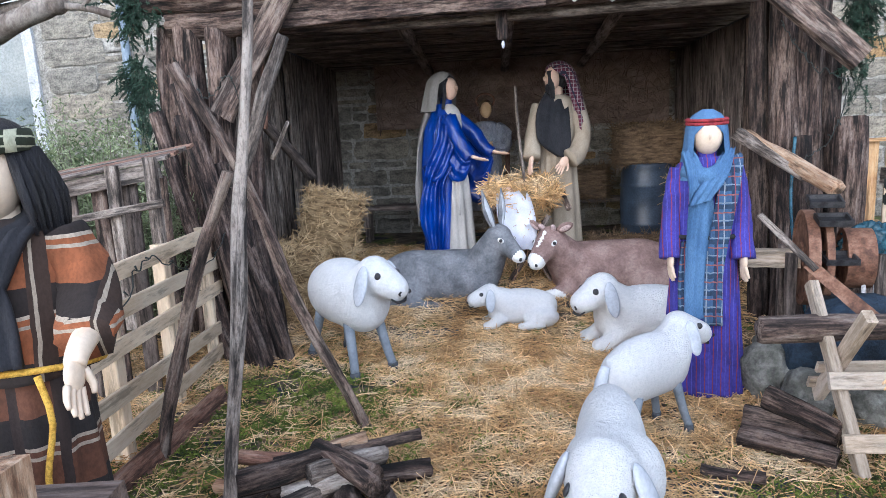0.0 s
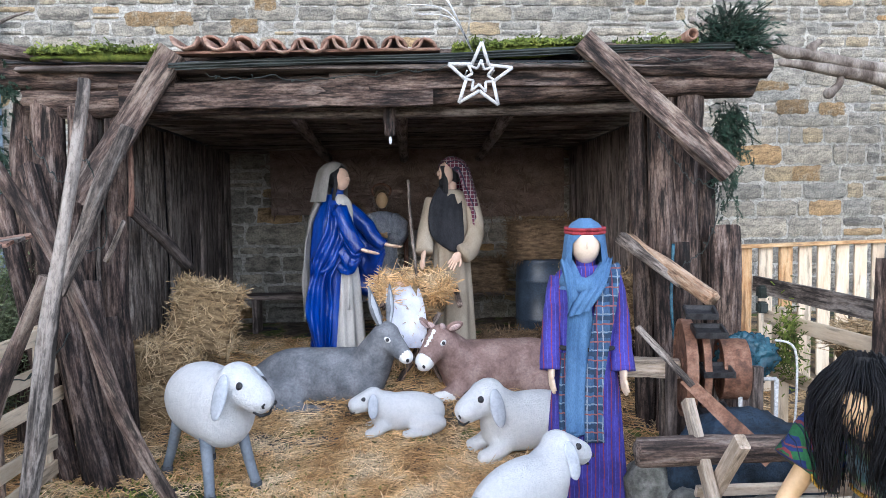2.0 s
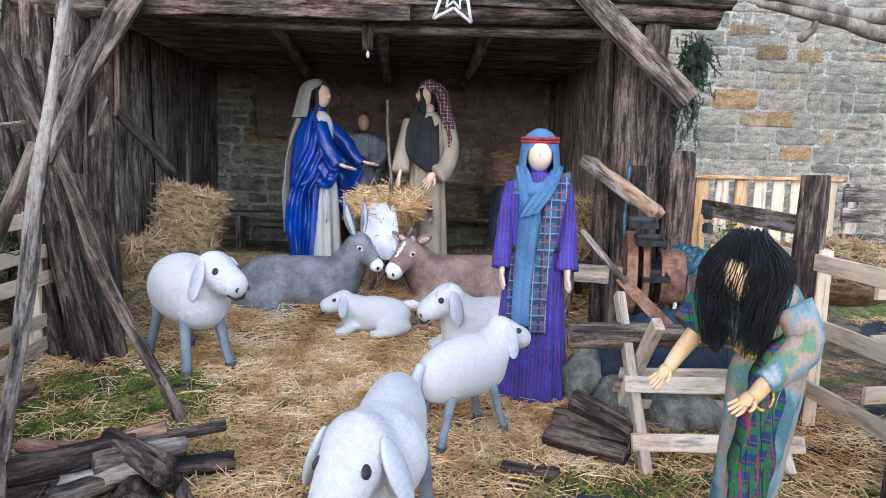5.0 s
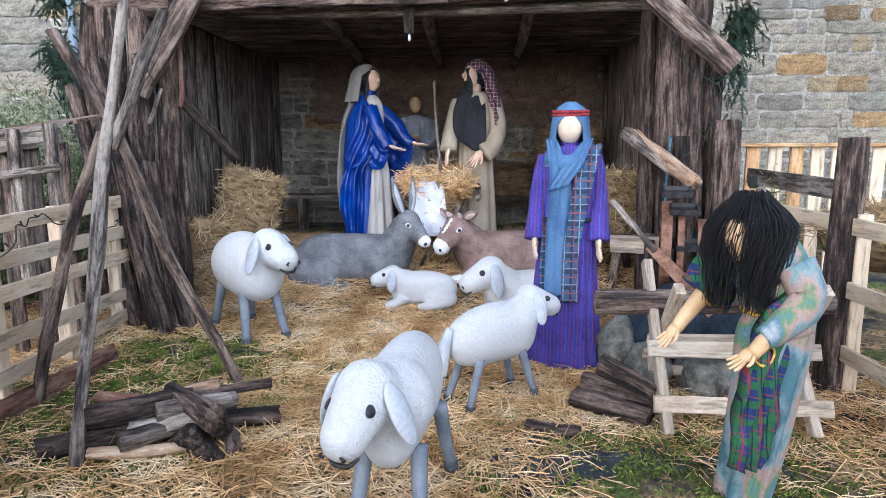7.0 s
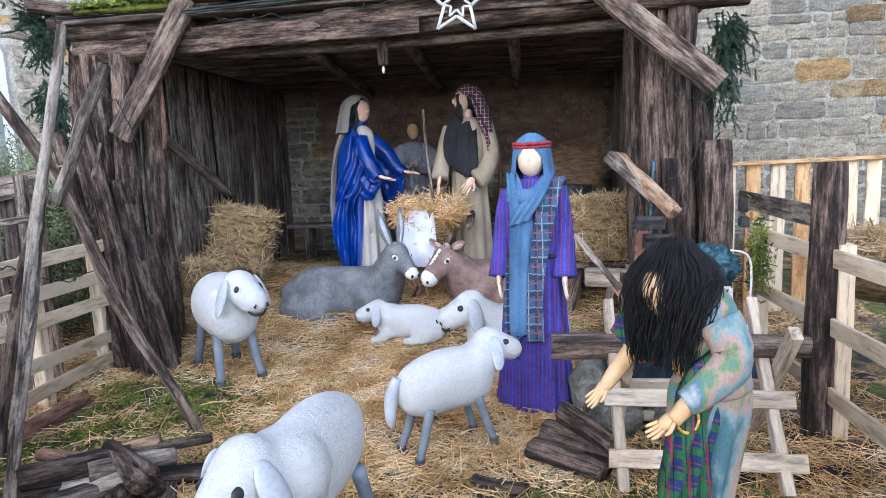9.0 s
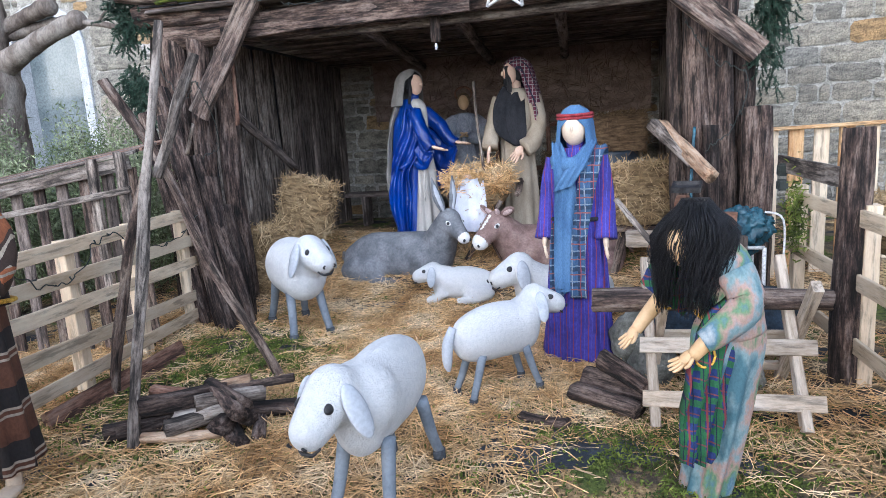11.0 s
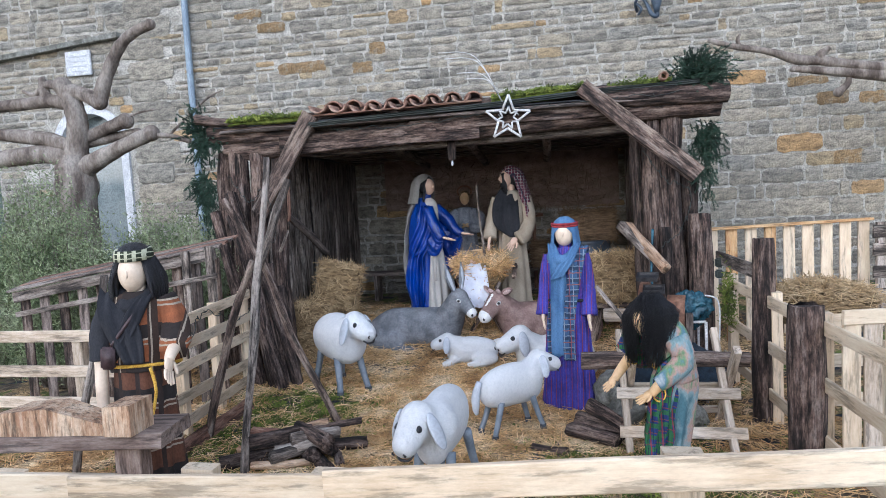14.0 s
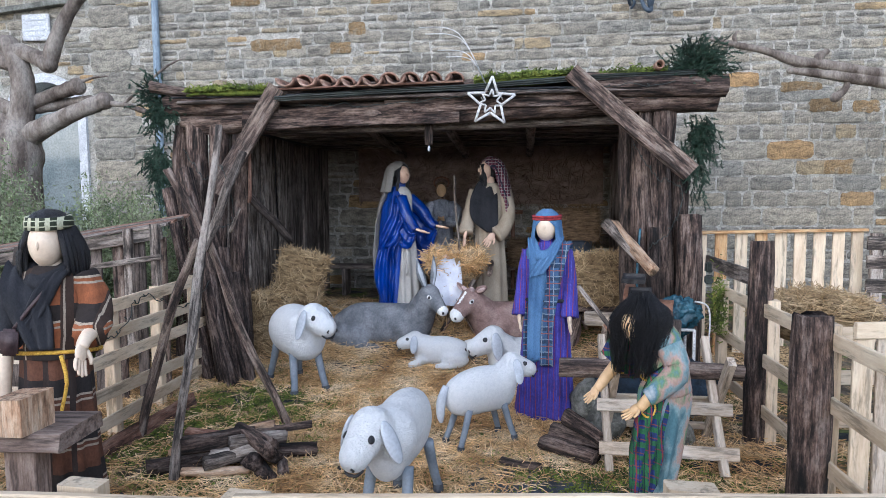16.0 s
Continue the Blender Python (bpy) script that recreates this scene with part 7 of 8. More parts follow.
feed_rack()
t = thing("rack_frame", "two weathered uprights nailed before the feed rack", "frame", (-1.35, 4.0, 0))
for x, z0, z1 in ((-1.45, 0.5, 1.54), (-1.2, 0.5, 1.58)):
    board((x, 4.02, z0), (x - 0.02, 4.04, z1), 0.075, 0.05, "upright", M["grey_wood"], t, int(-x * 40))
board((-3.1, 3.74, 1.02), (-1.15, 4.02, 1.3), 0.05, 0.03, "cross_rail", M["grey_wood"], t, 77)
log_between((-1.4, 2.3, 0), (-1.12, 2.45, 1.5), 0.028, 0.024, "crook_staff", M["grey_wood"], None, 12, sides=10, bend=0.02)
tagged(bpy.data.objects["crook_staff"], "grey peeled staff standing behind the herder", "staff")


# right-hand fence
def fence_post(label, x, y, h, r, seed):
    bm = rough_log(h + 0.05, r, r * 0.9, seed, 16, 18, 0.01, 0.14, 0.85)
    return single("fence_post", bm, M["bark"], label, "post", Matrix.Translation((x, y, -0.05)), "fence posts")


fence_post("tall square weathered fence post", 3.62, 3.72, 1.47, 0.085, 5)
fence_post("short thick dark fence post", 3.56, 2.72, 1.12, 0.115, 6)
pallet_run("pale pallet fence between the two posts", (3.66, 4.9), (3.7, 0.75), ((0.25, 0.25), (0.62, 0.62), (0.98, 0.98)), (0.02, 0.29, 0.5, 0.7, 0.99), "pale_wood", 400, side=1, post_top=1.05)
board((3.6, 5.0, 1.2), (3.66, 3.8, 1.17), 0.12, 0.03, "grey_rail", M["grey_wood"], None, 8, (-1, 0, 0))
tagged(bpy.data.objects["grey_rail"], "grey weathered rail on top of the pallet fence", "rail")
t = thing("upright_pallet", "orange and pale upright pallet boards beside the stable", "pallet", (4.5, 6.0, 0.2), "pallet fences")
for i in range(9):
    u = i / 8
    board((3.72 + 1.75 * u, 5.7 + 0.55 * u, 0.15), (3.72 + 1.75 * u, 5.7 + 0.55 * u, 1.42), 0.12, 0.022, "slat", M["orange_wood" if i in (1, 3) else "pale_wood"], t, 420 + i)
board((3.65, 5.66, 1.43), (5.55, 6.26, 1.43), 0.1, 0.03, "cap_rail", M["orange_wood"], t, 431, (0, 0, 1))
t = thing("hay_rack", "pale pallet bin heaped with loose hay", "rack", (4.6, 4.2, 0))
for i, z in enumerate((0.25, 0.55, 0.85)):
    board((3.9, 3.5, z), (5.6, 3.7, z), 0.1, 0.024, "rail", M["pale_wood"], t, 440 + i)
bm = bmesh.new()
ball(bm, (4.3, 4.4, 0.8), (0.42, 0.42, 0.22), 0, seg=24, rings=14)
heap_ob = part("hay_heap", bm, M["hay"], t)


def heap(rg):
    a, r = rg.uniform(0, 2 * math.pi), math.sqrt(rg.random())
    return (4.3 + 0.46 * r * math.cos(a), 4.4 + 0.46 * r * math.sin(a), 0.8 + 0.22 * math.sqrt(max(0, 1 - r * r))), (0, 0, 1)


part("loose_hay", with_mat(strands(1500, heap, 0.22, 0.0025, 33, 0.3), M["hay_strand"]), None, heap_ob)["kind"] = "stuff"
t = thing("slatted_panel", "pale upright slatted panel at the fence end", "fence", (4.3, 2.6, 0), "pallet fences")
for i in range(6):
    board((3.78 + 0.13 * i, 2.62 + 0.02 * i, 0), (3.78 + 0.13 * i, 2.62 + 0.02 * i, 1.08), 0.105, 0.022, "slat", M["plank_wood" if i % 2 else "pale_wood"], t, 450 + i)
board((3.72, 2.59, 1.06), (4.5, 2.71, 1.06), 0.09, 0.03, "cap_rail", M["pale_wood"], t, 460)
t = thing("grey_slat_fence", "grey horizontal slat fence further back", "fence", (6.2, 6.2, 0), "pallet fences")
for i, z in enumerate((0.6, 0.85, 1.1, 1.3)):
    board((5.5, 6.1, z), (8.5, 6.0, z), 0.14, 0.03, "rail", M["grey_wood"], t, 470 + i)
for x in (5.6, 7.0, 8.4):
    board((x, 6.12, 0), (x, 6.12, 1.4), 0.12, 0.06, "upright", M["grey_wood"], t, 480)
# front fence
t = thing("front_fence", "new pale pine rail fence closing the front", "fence", (1.5, 0.7, 0), "pallet fences")
board((1.12, 0.63, 0.865), (3.75, 0.63, 1.015), 0.125, 0.03, "rail", M["pale_wood"], t, 500)
board((0.02, 0.66, 0.815), (1.3, 0.665, 0.845), 0.11, 0.03, "rail", M["pale_wood"], t, 501)
board((-2.4, 0.69, 0.78), (0.2, 0.695, 0.81), 0.11, 0.03, "rail", M["pale_wood"], t, 502)
for i, (x, h) in enumerate(((-1.6, 0.82), (-0.35, 0.84), (0.55, 0.88), (1.1, 0.87), (2.42, 0.97), (3.7, 1.04))):
    board((x, 0.75, 0), (x, 0.75, h), 0.14, 0.07, "upright", M["pale_wood"], t, 510 + i)
for z in (0.25, 0.55):
    board((-2.4, 0.7, z), (3.75, 0.68, z), 0.1, 0.03, "rail", M["pale_wood"], t, 520 + int(z * 10))

# carpenter's bench with a block of wood in front of the herder
t = thing("work_bench", "thick weathered plank bench in front of the herder", "bench", (-0.9, 1.55, 0))
board((-2.1, 1.4, 0.7), (-0.12, 1.62, 0.7), 0.34, 0.08, "top", M["bench_wood"], t, 3, (0, 0, 1), wave=0.1)
for a in (-0.35, -1.7):
    board((a, 1.55, 0), (a, 1.55, 0.66), 0.16, 0.1, "leg", M["bench_wood"], t, 4)
bm = bmesh.new()
skin_rings(bm, [[(x, 1.5 + y * w, 0.74 + z * h) for y, z in ((-0.5, 0), (0.5, 0), (0.5, 1), (-0.5, 1))] for x, w, h in ((-1.3, 0.2, 0.04), (-1.0, 0.22, 0.13), (-0.75, 0.2, 0.15), (-0.42, 0.16, 0.06), (-0.4, 0.2, 0.16), (-0.24, 0.2, 0.17))])
single("hewn_block", bm, M["hewn_wood"], "half-hewn block of reddish wood on the bench", "wood block", smooth=False)

bm = bmesh.new()
tube(bm, [(3.0, 5.0, 1.5, 0.012), (2.97, 4.95, 1.0, 0.012), (3.03, 4.9, 0.5, 0.012), (3.1, 4.82, 0.1, 0.012), (3.2, 4.7, 0.012, 0.012)], 0, 24, 8)
single("garden_hose", bm, M["teal_plastic"], "thin dark teal hose hanging on the stable post", "hose")


def light_string(label, pts, seed):
    t = thing("light_string", label, "light string", pts[0], "light strings")
    rg = random.Random(seed)
    path = smooth_path([(*p, 0.004) for p in pts], 50)
    bm = bmesh.new()
    tube(bm, [(q[0], q[1] + 0.01 * rg.gauss(0, 1), q[2] + 0.014 * rg.gauss(0, 1), 0.004) for q in path], 0, 110, 5)
    wire = part("wire", bm, M["cable"], t)
    for k in range(2, 50, 4):
        bm = bmesh.new()
        d = Vector((rg.gauss(0, 1), rg.gauss(0, 0.5) - 0.5, rg.gauss(0, 1))).normalized() * 0.03
        q = path[k]
        tube(bm, [(*q[:3], 0.004), (q[0] + d.x, q[1] + d.y, q[2] + d.z, 0.006)], 0, 2, 6, up=(0.2, 0.5, 1))
        part("bulb", bm, M["cable"], wire)


light_string("dark wire of small lights along the front beam", [(-0.3, 5.13, 2.73), (0.5, 5.13, 2.7), (1.4, 5.1, 2.78), (2.3, 5.08, 2.8), (3.3, 5.06, 2.84)], 1)
light_string("dark wire of small lights over the pallet fence", [(-1.0, 2.7, 0.98), (-0.98, 3.1, 0.8), (-1.06, 3.6, 1.02), (-1.05, 4.2, 0.85), (-1.14, 5, 1.05)], 2)
light_string("dark wire of small lights round the stable post", [(2.95, 5.18, 2.3), (3.15, 5.12, 2.0), (3.4, 5.15, 1.85), (3.3, 5.1, 1.5), (3.1, 5.13, 1.3)], 3)
light_string("dark wire of small lights round the leaning trunks", [(-1.5, 5.05, 2.3), (-1.25, 5, 2.0), (-0.95, 4.75, 2.1), (-1.0, 5.05, 1.6), (-1.4, 5.05, 1.4)], 4)


def fence_moss(rg):
    return (3.58 + rg.uniform(-0.05, 0.05), 4.55 + rg.gauss(0, 0.08), 0.85 + rg.gauss(0, 0.12)), (-1, -0.3, 0.3)


mo = new("fence_moss", with_mat(strands(500, fence_moss, 0.045, 0.004, 5, 0.8), M["moss"]))
tagged(mo, "hanging tuft of green moss on the pallet fence", "moss", kind="stuff")


def sheet_patch(x, y, rx, ry, seed):
    bm = bmesh.new()
    rings = []
    for k in range(5):
        u = 1 - k / 4.6
        rings.append([(x + rx * u * math.cos(a) * (1 + 0.45 * noise.noise((math.cos(a) * 2 + seed, math.sin(a) * 2, 0))), y + ry * u * math.sin(a) * (1 + 0.45 * noise.noise((math.cos(a) * 2 + seed, math.sin(a) * 2, 0))), 0) for a in np.linspace(0, 2 * math.pi, 33)[:-1]])
    vs = skin_rings(bm, rings, 0, False)
    bm.faces.new(vs[-1])
    for v in bm.verts:
        v.co.z = rise(v.co.x, v.co.y) + 0.004 + 0.004 * noise.noise((v.co.x * 9, v.co.y * 9, seed))
    bmesh.ops.recalc_face_normals(bm, faces=bm.faces)
    single("ground_sheet", bm, M["tarp"], "torn patch of black plastic sheeting on the ground", "sheeting", group="ground sheeting")


for i, (x, y, rx, ry) in enumerate(((1.72, 3.02, 0.26, 0.16), (1.85, 2.7, 0.3, 0.14), (2.1, 2.88, 0.14, 0.3), (2.34, 2.8, 0.26, 0.13), (1.98, 3.78, 0.16, 0.1), (0.03, 5.2, 0.2, 0.07), (2.2, 1.95, 0.18, 0.1), (2.75, 2.75, 0.2, 0.14), (0.9, 1.75, 0.2, 0.15), (-0.7, 2.35, 0.25, 0.15), (1.0, 4.15, 0.16, 0.07), (1.75, 4.35, 0.14, 0.06), (0.35, 5.3, 0.22, 0.07), (1.3, 4.75, 0.12, 0.06), (-0.2, 3.0, 0.2, 0.12))):
    sheet_patch(x, y, 0.9 * rx, 0.9 * ry, i)


# ---- information board by the church corner, and the hill beyond it ----
def info_board():
    t = thing("info_board", "information board with a blue frame, white panel and green foot", "sign", (-7.4, 7.4, 0))
    for x in (-8.75, -6.85):
        board((x, 7.42, 0), (x, 7.42, 2.72), 0.08, 0.08, "post", M["sign_blue"], t, int(-x * 7), label="blue metal post")
    panel = board((-7.8, 7.4, 1.42), (-7.8, 7.4, 2.66), 1.8, 0.03, "panel", M["sign_white"], t, 2, rough=0.0)
    board((-7.8, 7.38, 2.5), (-7.8, 7.38, 2.66), 1.79, 0.01, "heading_band", M["sign_red"], panel, 3, label="dark red heading band", rough=0.0)
    board((-7.8, 7.38, 1.42), (-7.8, 7.38, 1.54), 1.79, 0.01, "foot_band", M["sign_green"], panel, 4, label="bright green foot band", rough=0.0)
    for i in range(9):
        board((-7.85 + 0.02 * (i % 3), 7.381, 2.38 - 0.09 * i), (-7.05 - 0.04 * (i % 2), 7.381, 2.38 - 0.09 * i), 0.025, 0.006, "line_of_writing", M["paint_grey"], panel, i, rough=0.0)


info_board()


def hill():
    bm = bmesh.new()
    top = [(x, 95 + 6 * noise.noise((x * 0.02, 3, 0)), max(0.4, 13 + 5 * noise.noise((x * 0.03, 0, 0)) + 1.6 * noise.noise((x * 0.25, 5, 0)))) for x in np.linspace(-170, 10, 90)]
    skin_rings(bm, [[(x, y - 30, -0.5) for x, y, _ in top], [(x, y - 12, 0.6 * z) for x, y, z in top], top, [(x, y + 25, -0.5) for x, y, _ in top]], 0, False, False)
    return single("backdrop", bm, M["hill"], "wooded hillside far behind the church", "hill", kind="structure")


hill()


# ---- trees and greenery ----
def limb(bm, pts, n=20, sides=12, seed=0):
    path = smooth_path(pts, n)
    rings = []
    for k, p in enumerate(path):
        d = Vector(path[min(k + 1, n)][:3] - path[max(k - 1, 0)][:3]).normalized()
        s = d.orthogonal().normalized()
        u = s.cross(d)
        s = Vector((0, 1, 0)).cross(d)
        s = s.normalized() if s.length > 0.05 else Vector((1, 0, 0))
        u = s.cross(d)
        rings.append([Vector(p[:3]) + (s * math.cos(a) + u * math.sin(a)) * p[3] * (1 + 0.16 * noise.noise((math.cos(a) * 2 + seed, math.sin(a) * 2, k * 0.5))) for a in np.linspace(0, 2 * math.pi, sides + 1)[:-1]])
    skin_rings(bm, rings)


def pollard(label, c, limbs, trunk):
    t = thing("pollard_tree", label, "tree", c, "plane trees")
    bm = bmesh.new()
    limb(bm, trunk, 24, 16, 2)
    part("trunk", bm, M["plane_bark"], t)
    for i, pts in enumerate(limbs):
        bm = bmesh.new()
        limb(bm, pts, 18, 12, i)
        ball(bm, pts[-1][:3], pts[-1][3] * 1.12)
        part("limb", bm, M["plane_bark"], t)
    return t


TX, TY = -3.99, 5.8
pollard("pollarded plane tree with knuckled bare limbs", (TX, TY, 0), [
    [(-3.88, TY, 2.53, 0.138), (-3.48, TY - 0.05, 2.69, 0.106), (-3.11, TY - 0.05, 2.83, 0.09), (-2.87, TY, 2.93, 0.09)],
    [(-2.88, TY, 2.91, 0.032), (-2.6, TY, 2.87, 0.03), (-2.38, TY, 2.8, 0.032)],
    [(-2.63, TY, 2.89, 0.017), (-2.34, TY, 3.11, 0.015), (-2.08, TY, 3.3, 0.013), (-1.87, TY, 3.38, 0.007)],
    [(-3.97, TY, 2.66, 0.148), (-3.89, TY, 3.04, 0.127), (-3.94, TY, 3.38, 0.117), (-4.05, TY, 3.6, 0.106)],
    [(-4.02, TY, 3.55, 0.095), (-3.77, TY, 3.48, 0.09), (-3.56, TY, 3.37, 0.095)],
    [(-3.57, TY, 3.33, 0.09), (-3.39, TY, 3.74, 0.08), (-3.19, TY, 4.03, 0.069), (-3.0, TY, 4.17, 0.064), (-2.76, TY, 4.25, 0.058)],
    [(-3.97, TY, 2.68, 0.138), (-4.36, TY, 2.76, 0.122), (-4.69, TY - 0.05, 2.75, 0.117), (-5.38, TY - 0.1, 2.7, 0.106)],
    [(-3.97, TY, 2.81, 0.106), (-4.34, TY, 2.95, 0.095), (-4.66, TY, 3.0, 0.09), (-5.28, TY, 3.1, 0.074)],
    [(-3.94, TY, 3.36, 0.095), (-4.24, TY, 3.43, 0.085), (-4.61, TY, 3.42, 0.08), (-5.38, TY, 3.4, 0.064)],
    [(-3.88, TY + 0.05, 2.92, 0.085), (-3.61, TY + 0.1, 3.03, 0.074), (-3.28, TY + 0.1, 3.12, 0.09)],
    [(-3.28, TY + 0.1, 3.15, 0.027), (-3.1, TY + 0.1, 3.21, 0.015), (-2.88, TY + 0.1, 3.23, 0.008)],
    [(-3.88, TY + 0.1, 2.88, 0.074), (-3.53, TY + 0.2, 2.94, 0.064), (-3.2, TY + 0.2, 2.98, 0.053)],
    [(-4.24, TY, 3.43, 0.064), (-4.32, TY, 3.55, 0.064), (-4.34, TY, 3.7, 0.042)],
    [(-4.08, TY, 3.57, 0.064), (-4.24, TY, 3.64, 0.053), (-4.46, TY, 3.53, 0.037), (-4.62, TY, 3.58, 0.021)],
], [(TX, TY, 0, 0.32), (TX, TY, 0.7, 0.26), (TX - 0.02, TY, 1.8, 0.245), (TX, TY, 2.44, 0.25), (TX + 0.02, TY, 2.72, 0.17)])
RX, RY = 10.0, 7.2
pollard("second plane tree reaching a bare knotty limb over the fence", (RX, RY, 0), [
    [(RX - 0.05, RY, 2.53, 0.126), (RX - 1.84, RY, 2.85, 0.105), (RX - 3.45, RY, 3.03, 0.089), (RX - 3.84, RY, 3.13, 0.079), (RX - 4.3, RY, 3.21, 0.063), (RX - 4.91, RY, 3.3, 0.037)],
    [(RX - 0.05, RY, 2.92, 0.105), (RX - 2.09, RY, 3.14, 0.084), (RX - 3.45, RY, 3.22, 0.074), (RX - 3.93, RY, 3.23, 0.079), (RX - 4.58, RY, 3.37, 0.058), (RX - 4.86, RY, 3.41, 0.063), (RX - 5.18, RY, 3.54, 0.042), (RX - 5.61, RY, 3.64, 0.036), (RX - 5.89, RY, 3.74, 0.032)],
    [(RX - 4.26, RY, 3.21, 0.032), (RX - 4.28, RY, 3.07, 0.037), (RX - 4.39, RY, 2.97, 0.053)],
    [(RX - 4.58, RY, 3.37, 0.047), (RX - 4.59, RY, 3.45, 0.053), (RX - 4.51, RY, 3.51, 0.032)],
    [(RX - 5.53, RY, 3.63, 0.021), (RX - 5.56, RY, 3.72, 0.025), (RX - 5.53, RY, 3.78, 0.015)],
], [(RX, RY, 0, 0.3), (RX, RY, 1.4, 0.25), (RX, RY, 2.8, 0.2)])


def spruce(label, c, sprays, seed, droop=0.3):
    """Cut spruce twigs: thin stems set with needles."""
    t = thing("spruce_twigs", label, "spruce", c, "spruce decoration")
    rg = random.Random(seed)
    bm = bmesh.new()
    verts, faces = [], []
    for d in sprays:
        d = Vector(d)
        for _ in range(60):
            o = Vector((rg.gauss(0, 1), rg.gauss(0, 0.7), rg.gauss(0, 1))) * 0.06
            s = Vector(c) + o + d * rg.uniform(0, 0.75)
            e = s + (d.normalized() + Vector((rg.gauss(0, 0.6), rg.gauss(0, 0.6), rg.gauss(0, 0.6) - droop))).normalized() * rg.uniform(0.07, 0.14)
            tube(bm, [(*s, 0.0025), (*s.lerp(e, 0.5), 0.002), (*e, 0.001)], 0, 3, 4, up=(0.3, 1, 0.2))
            for k in range(80):
                p = s.lerp(e, k / 80)
                dirn = (e - s).normalized() * 0.7 + Vector((rg.gauss(0, 1), rg.gauss(0, 1), rg.gauss(0, 1))) * 0.5
                dirn = dirn.normalized() * rg.uniform(0.016, 0.028)
                w = dirn.orthogonal().normalized() * 0.0035
                i0 = len(verts)
                verts += [p - w, p + w, p + dirn]
                faces.append((i0, i0 + 1, i0 + 2))
    stem = part("stem", bm, M["bark"], t)
    me = bpy.data.meshes.new("needles")
    me.from_pydata(verts, [], faces)
    me.materials.append(M["needle"])
    part("needles", me, None, stem)["kind"] = "stuff"


spruce("green spruce twigs on the corner of the roof", (3.5, 5.2, 2.95), [(0.3, 0, 0.25), (-0.25, 0, 0.1), (0.1, -0.1, 0.35), (0.35, 0, 0.02), (0.05, 0, 0.15), (-0.1, 0, 0.28), (0.2, 0, 0.12), (0.1, 0, 0.05), (-0.12, 0, 0.12)], 1)
spruce("dark spruce twigs hanging beside the stable post", (3.62, 5.45, 2.5), [(0.05, 0, -0.3), (0.02, 0, -0.55), (0, 0, -0.8), (0.08, 0, -0.15), (-0.02, 0, -1.0)], 2)
spruce("green spruce twigs on the mossy roof corner", (-1.85, 5.3, 2.8), [(-0.3, 0, 0.15), (-0.15, 0, 0.3), (0.2, 0, -0.1), (-0.2, 0, -0.2), (-0.05, 0, -0.35)], 3)
spruce("dark spruce twigs hanging beside the leaning trunks", (-1.95, 5.4, 2.3), [(-0.1, 0, -0.35), (0, 0, -0.6), (-0.15, 0, -0.1), (0.02, 0, -0.9)], 4)
log_between((-1.88, 5.15, 2.94), (-1.3, 5.2, 2.86), 0.06, 0.035, "roof_stump", M["bark"], None, 17, sides=14, segs=16, knot=0.3)
tagged(bpy.data.objects["roof_stump"], "dark broken stump lying on the stable roof corner", "log")
bm = bmesh.new()
skin_rings(bm, [[(3.16 + r * math.cos(a), 5.06 + y, 3.0 + r * math.sin(a)) for a in np.linspace(0, 2 * math.pi, 15)[:-1]] for r, y in ((0.03, 0.12), (0.03, 0.0), (0.042, 0.0), (0.042, 0.26))])
single("clay_pipe_end", bm, M["terracotta"], "open end of a clay tube lying on the roof", "tube")


def shrub(label, c, r, h, n, seed):
    t = thing("shrub", label, "shrub", c, "shrubs")
    rg = random.Random(seed)
    bm = bmesh.new()
    verts, faces = [], []
    for i in range(n):
        a, q = rg.uniform(0, 2 * math.pi), math.sqrt(rg.random())
        s = Vector(c) + Vector((0.25 * r[0] * q * math.cos(a), 0.25 * r[1] * q * math.sin(a), 0))
        e = Vector(c) + Vector((r[0] * q * math.cos(a), r[1] * q * math.sin(a), h * (1 - 0.5 * q * q) * rg.uniform(0.6, 1.05)))
        tube(bm, [(*s, 0.005), (*s.lerp(e, 0.5), 0.003), (*e, 0.001)], 0, 3, 4, up=(0, 1, 0))
        for k in range(140):
            p = s.lerp(e, 0.2 + 0.8 * rg.random()) + Vector((rg.gauss(0, 1), rg.gauss(0, 1), rg.gauss(0, 1))) * 0.075
            d = Vector((rg.gauss(0, 1), rg.gauss(0, 1), rg.gauss(0.4, 1))).normalized() * rg.uniform(0.03, 0.065)
            w = d.orthogonal().normalized() * 0.0065
            i0 = len(verts)
            verts += [p - w, p + d * 0.5 + w * 0.6, p + d, p + w]
            faces.append((i0, i0 + 3, i0 + 1, i0 + 2))
    stem = part("stem", bm, M["plane_bark"], t)
    me = bpy.data.meshes.new("leaves")
    me.from_pydata(verts, [], faces)
    me.materials.append(M["shrub_leaf"])
    part("leaves", me, None, stem)["kind"] = "stuff"


shrub("soft grey-green shrub behind the feed rack", (-2.5, 5.4, 0.1), (1.0, 0.45), 2.0, 420, 1)
shrub("soft green shrub round the tree trunk", (-3.6, 4.8, 0.0), (1.0, 0.4), 2.5, 480, 2)
shrub("pale green shrub by the arched doorway", (-5.0, 5.1, 0.0), (1.1, 0.5), 2.1, 360, 3)


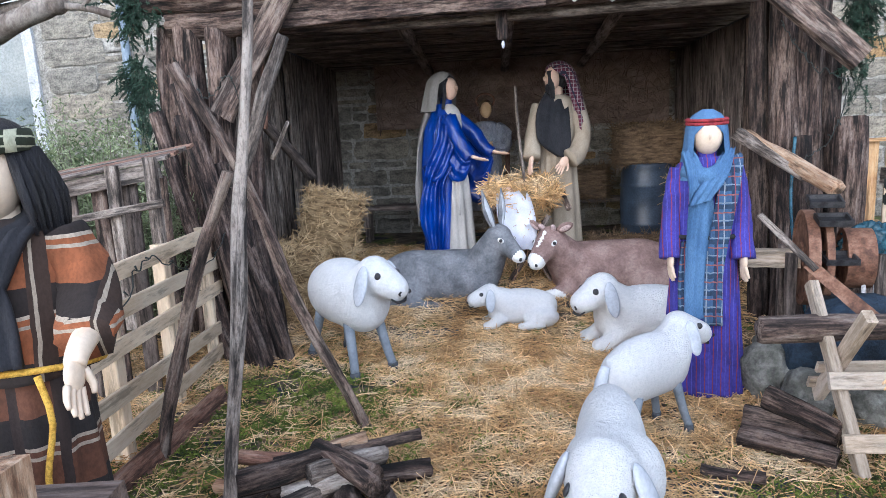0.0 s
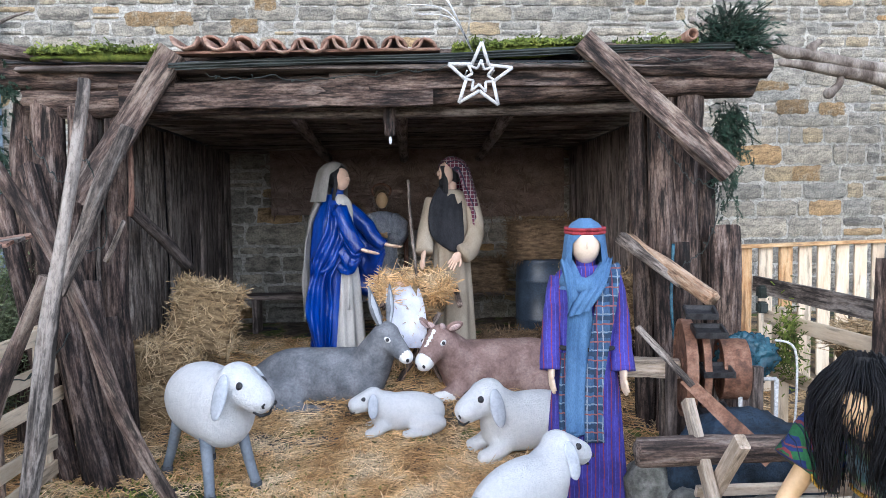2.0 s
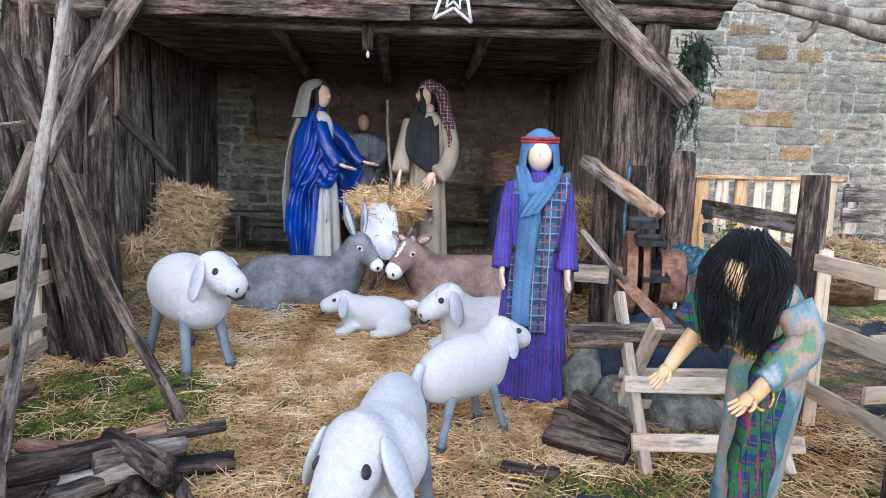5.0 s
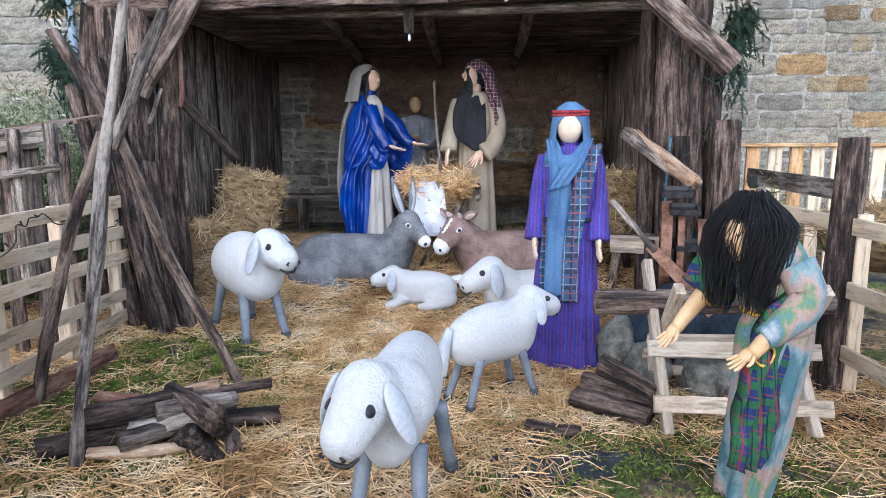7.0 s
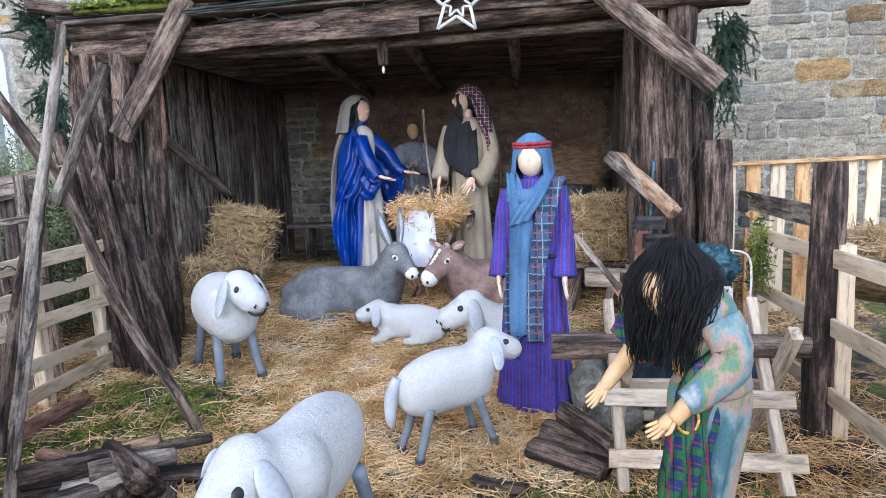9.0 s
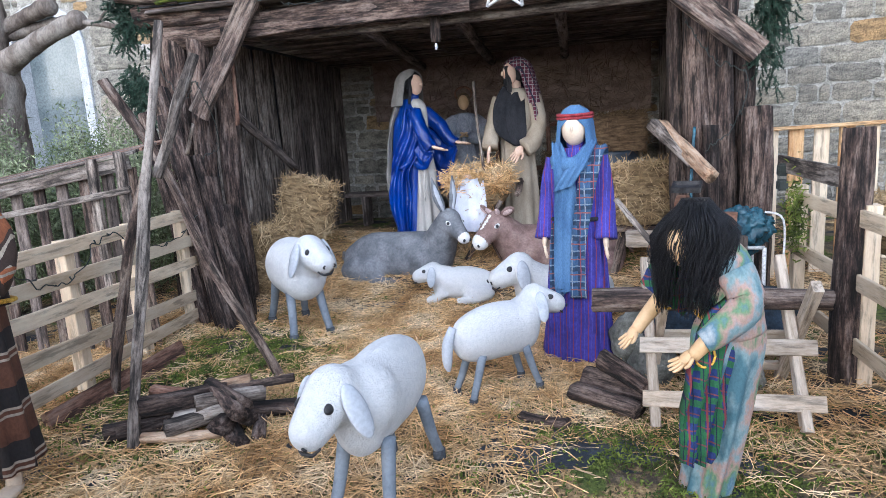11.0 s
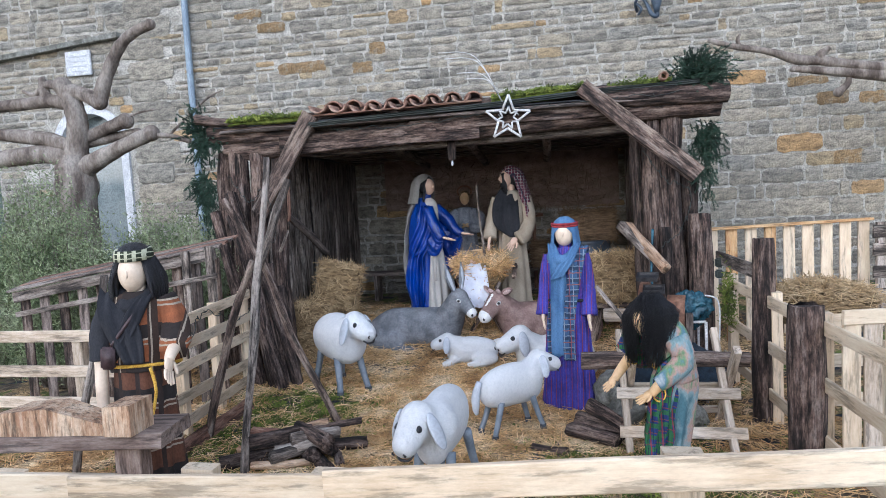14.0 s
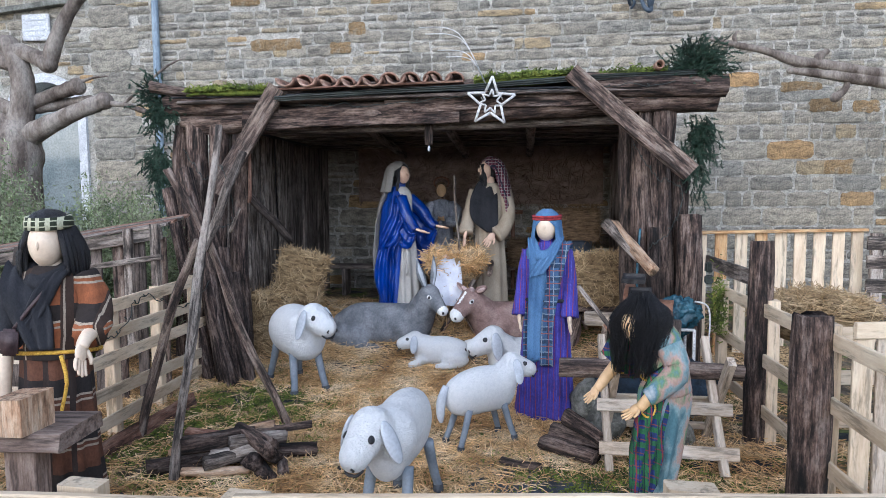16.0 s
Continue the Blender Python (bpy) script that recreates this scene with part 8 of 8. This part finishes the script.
# ---- straw, moss and litter on the ground ----
def cover_straw(x, y):
    """How thickly straw lies at a place, 0 to 1."""
    n = 0.5 + 0.9 * noise.noise((x * 1.1 + 3, y * 1.1, 0)) + 0.45 * noise.noise((x * 3.1, y * 3.1, 4))
    core = math.exp(-((x - 1.0) / 1.5) ** 2 - ((y - 4.3) / 1.6) ** 2)
    moss = math.exp(-((x + 0.45) / 0.75) ** 2 - ((y - 3.7) / 0.75) ** 2)
    bare = math.exp(-((x - 2.2) / 0.8) ** 2 - ((y - 2.3) / 0.6) ** 2)
    near = math.exp(-((x - 0.1) / 1.3) ** 2 - ((y - 1.75) / 0.75) ** 2)
    return min(1, max(0.0, 0.6 * near * n + 0.25 * n + 0.8 * math.exp(-((x + 1.75) / 0.6) ** 2 - ((y - 3.6) / 1.1) ** 2) + 1.1 * core * (0.35 + 0.65 * n) - 0.4 * moss - 0.3 * bare + 0.1))


def straw_spot(rg):
    while True:
        x, y = rg.uniform(-2.5, 4.2), rg.uniform(0.9, 7.6)
        if rg.random() < cover_straw(x, y):
            return (x, y, rise(x, y) + 0.004 + abs(rg.gauss(0, 0.012))), (0, 0, 1)


straw = new("straw_litter", with_mat(strands(60000, straw_spot, 0.18, 0.0022, 71, 0.2), M["straw"]))
tagged(straw, "loose golden straw strewn over the ground", "straw", kind="stuff")


def moss_spot(rg):
    while True:
        x, y = rg.uniform(-1.6, 3.6), rg.uniform(1.0, 5.2)
        left = math.exp(-((x + 0.35) / 0.8) ** 2 - ((y - 3.6) / 0.9) ** 2)
        right = 0.55 * math.exp(-((x - 2.5) / 0.8) ** 2 - ((y - 2.5) / 0.8) ** 2)
        if rg.random() < (left + right) * (0.25 + 0.75 * (noise.noise((x * 4.2, y * 4.2, 9)) > 0.02)):
            return (x, y, rise(x, y) + 0.03 * max(0, noise.noise((x * 4, y * 4, 2))) + abs(rg.gauss(0, 0.012))), (0, 0, 1)


moss_ground = new("ground_moss", with_mat(strands(24000, moss_spot, 0.02, 0.0035, 72, 0.9), M["moss"]))
tagged(moss_ground, "tufts of bright green moss on the soil", "moss", kind="stuff")

# ---- single stones of the church wall ----
for cx, cz, w, h, k in LOOSE:
    v, f = stone_shape(w, h, k, 6, 4)
    me = bpy.data.meshes.new("stone")
    me.from_pydata(v, [], f)
    me.materials.append(M["stone"])
    me.polygons.foreach_set("use_smooth", [True] * len(f))
    part("stone", me, None, church, m=Matrix.Translation((cx, WALL_Y - 0.018 + 0.005 * (k % 3 - 1), cz)))
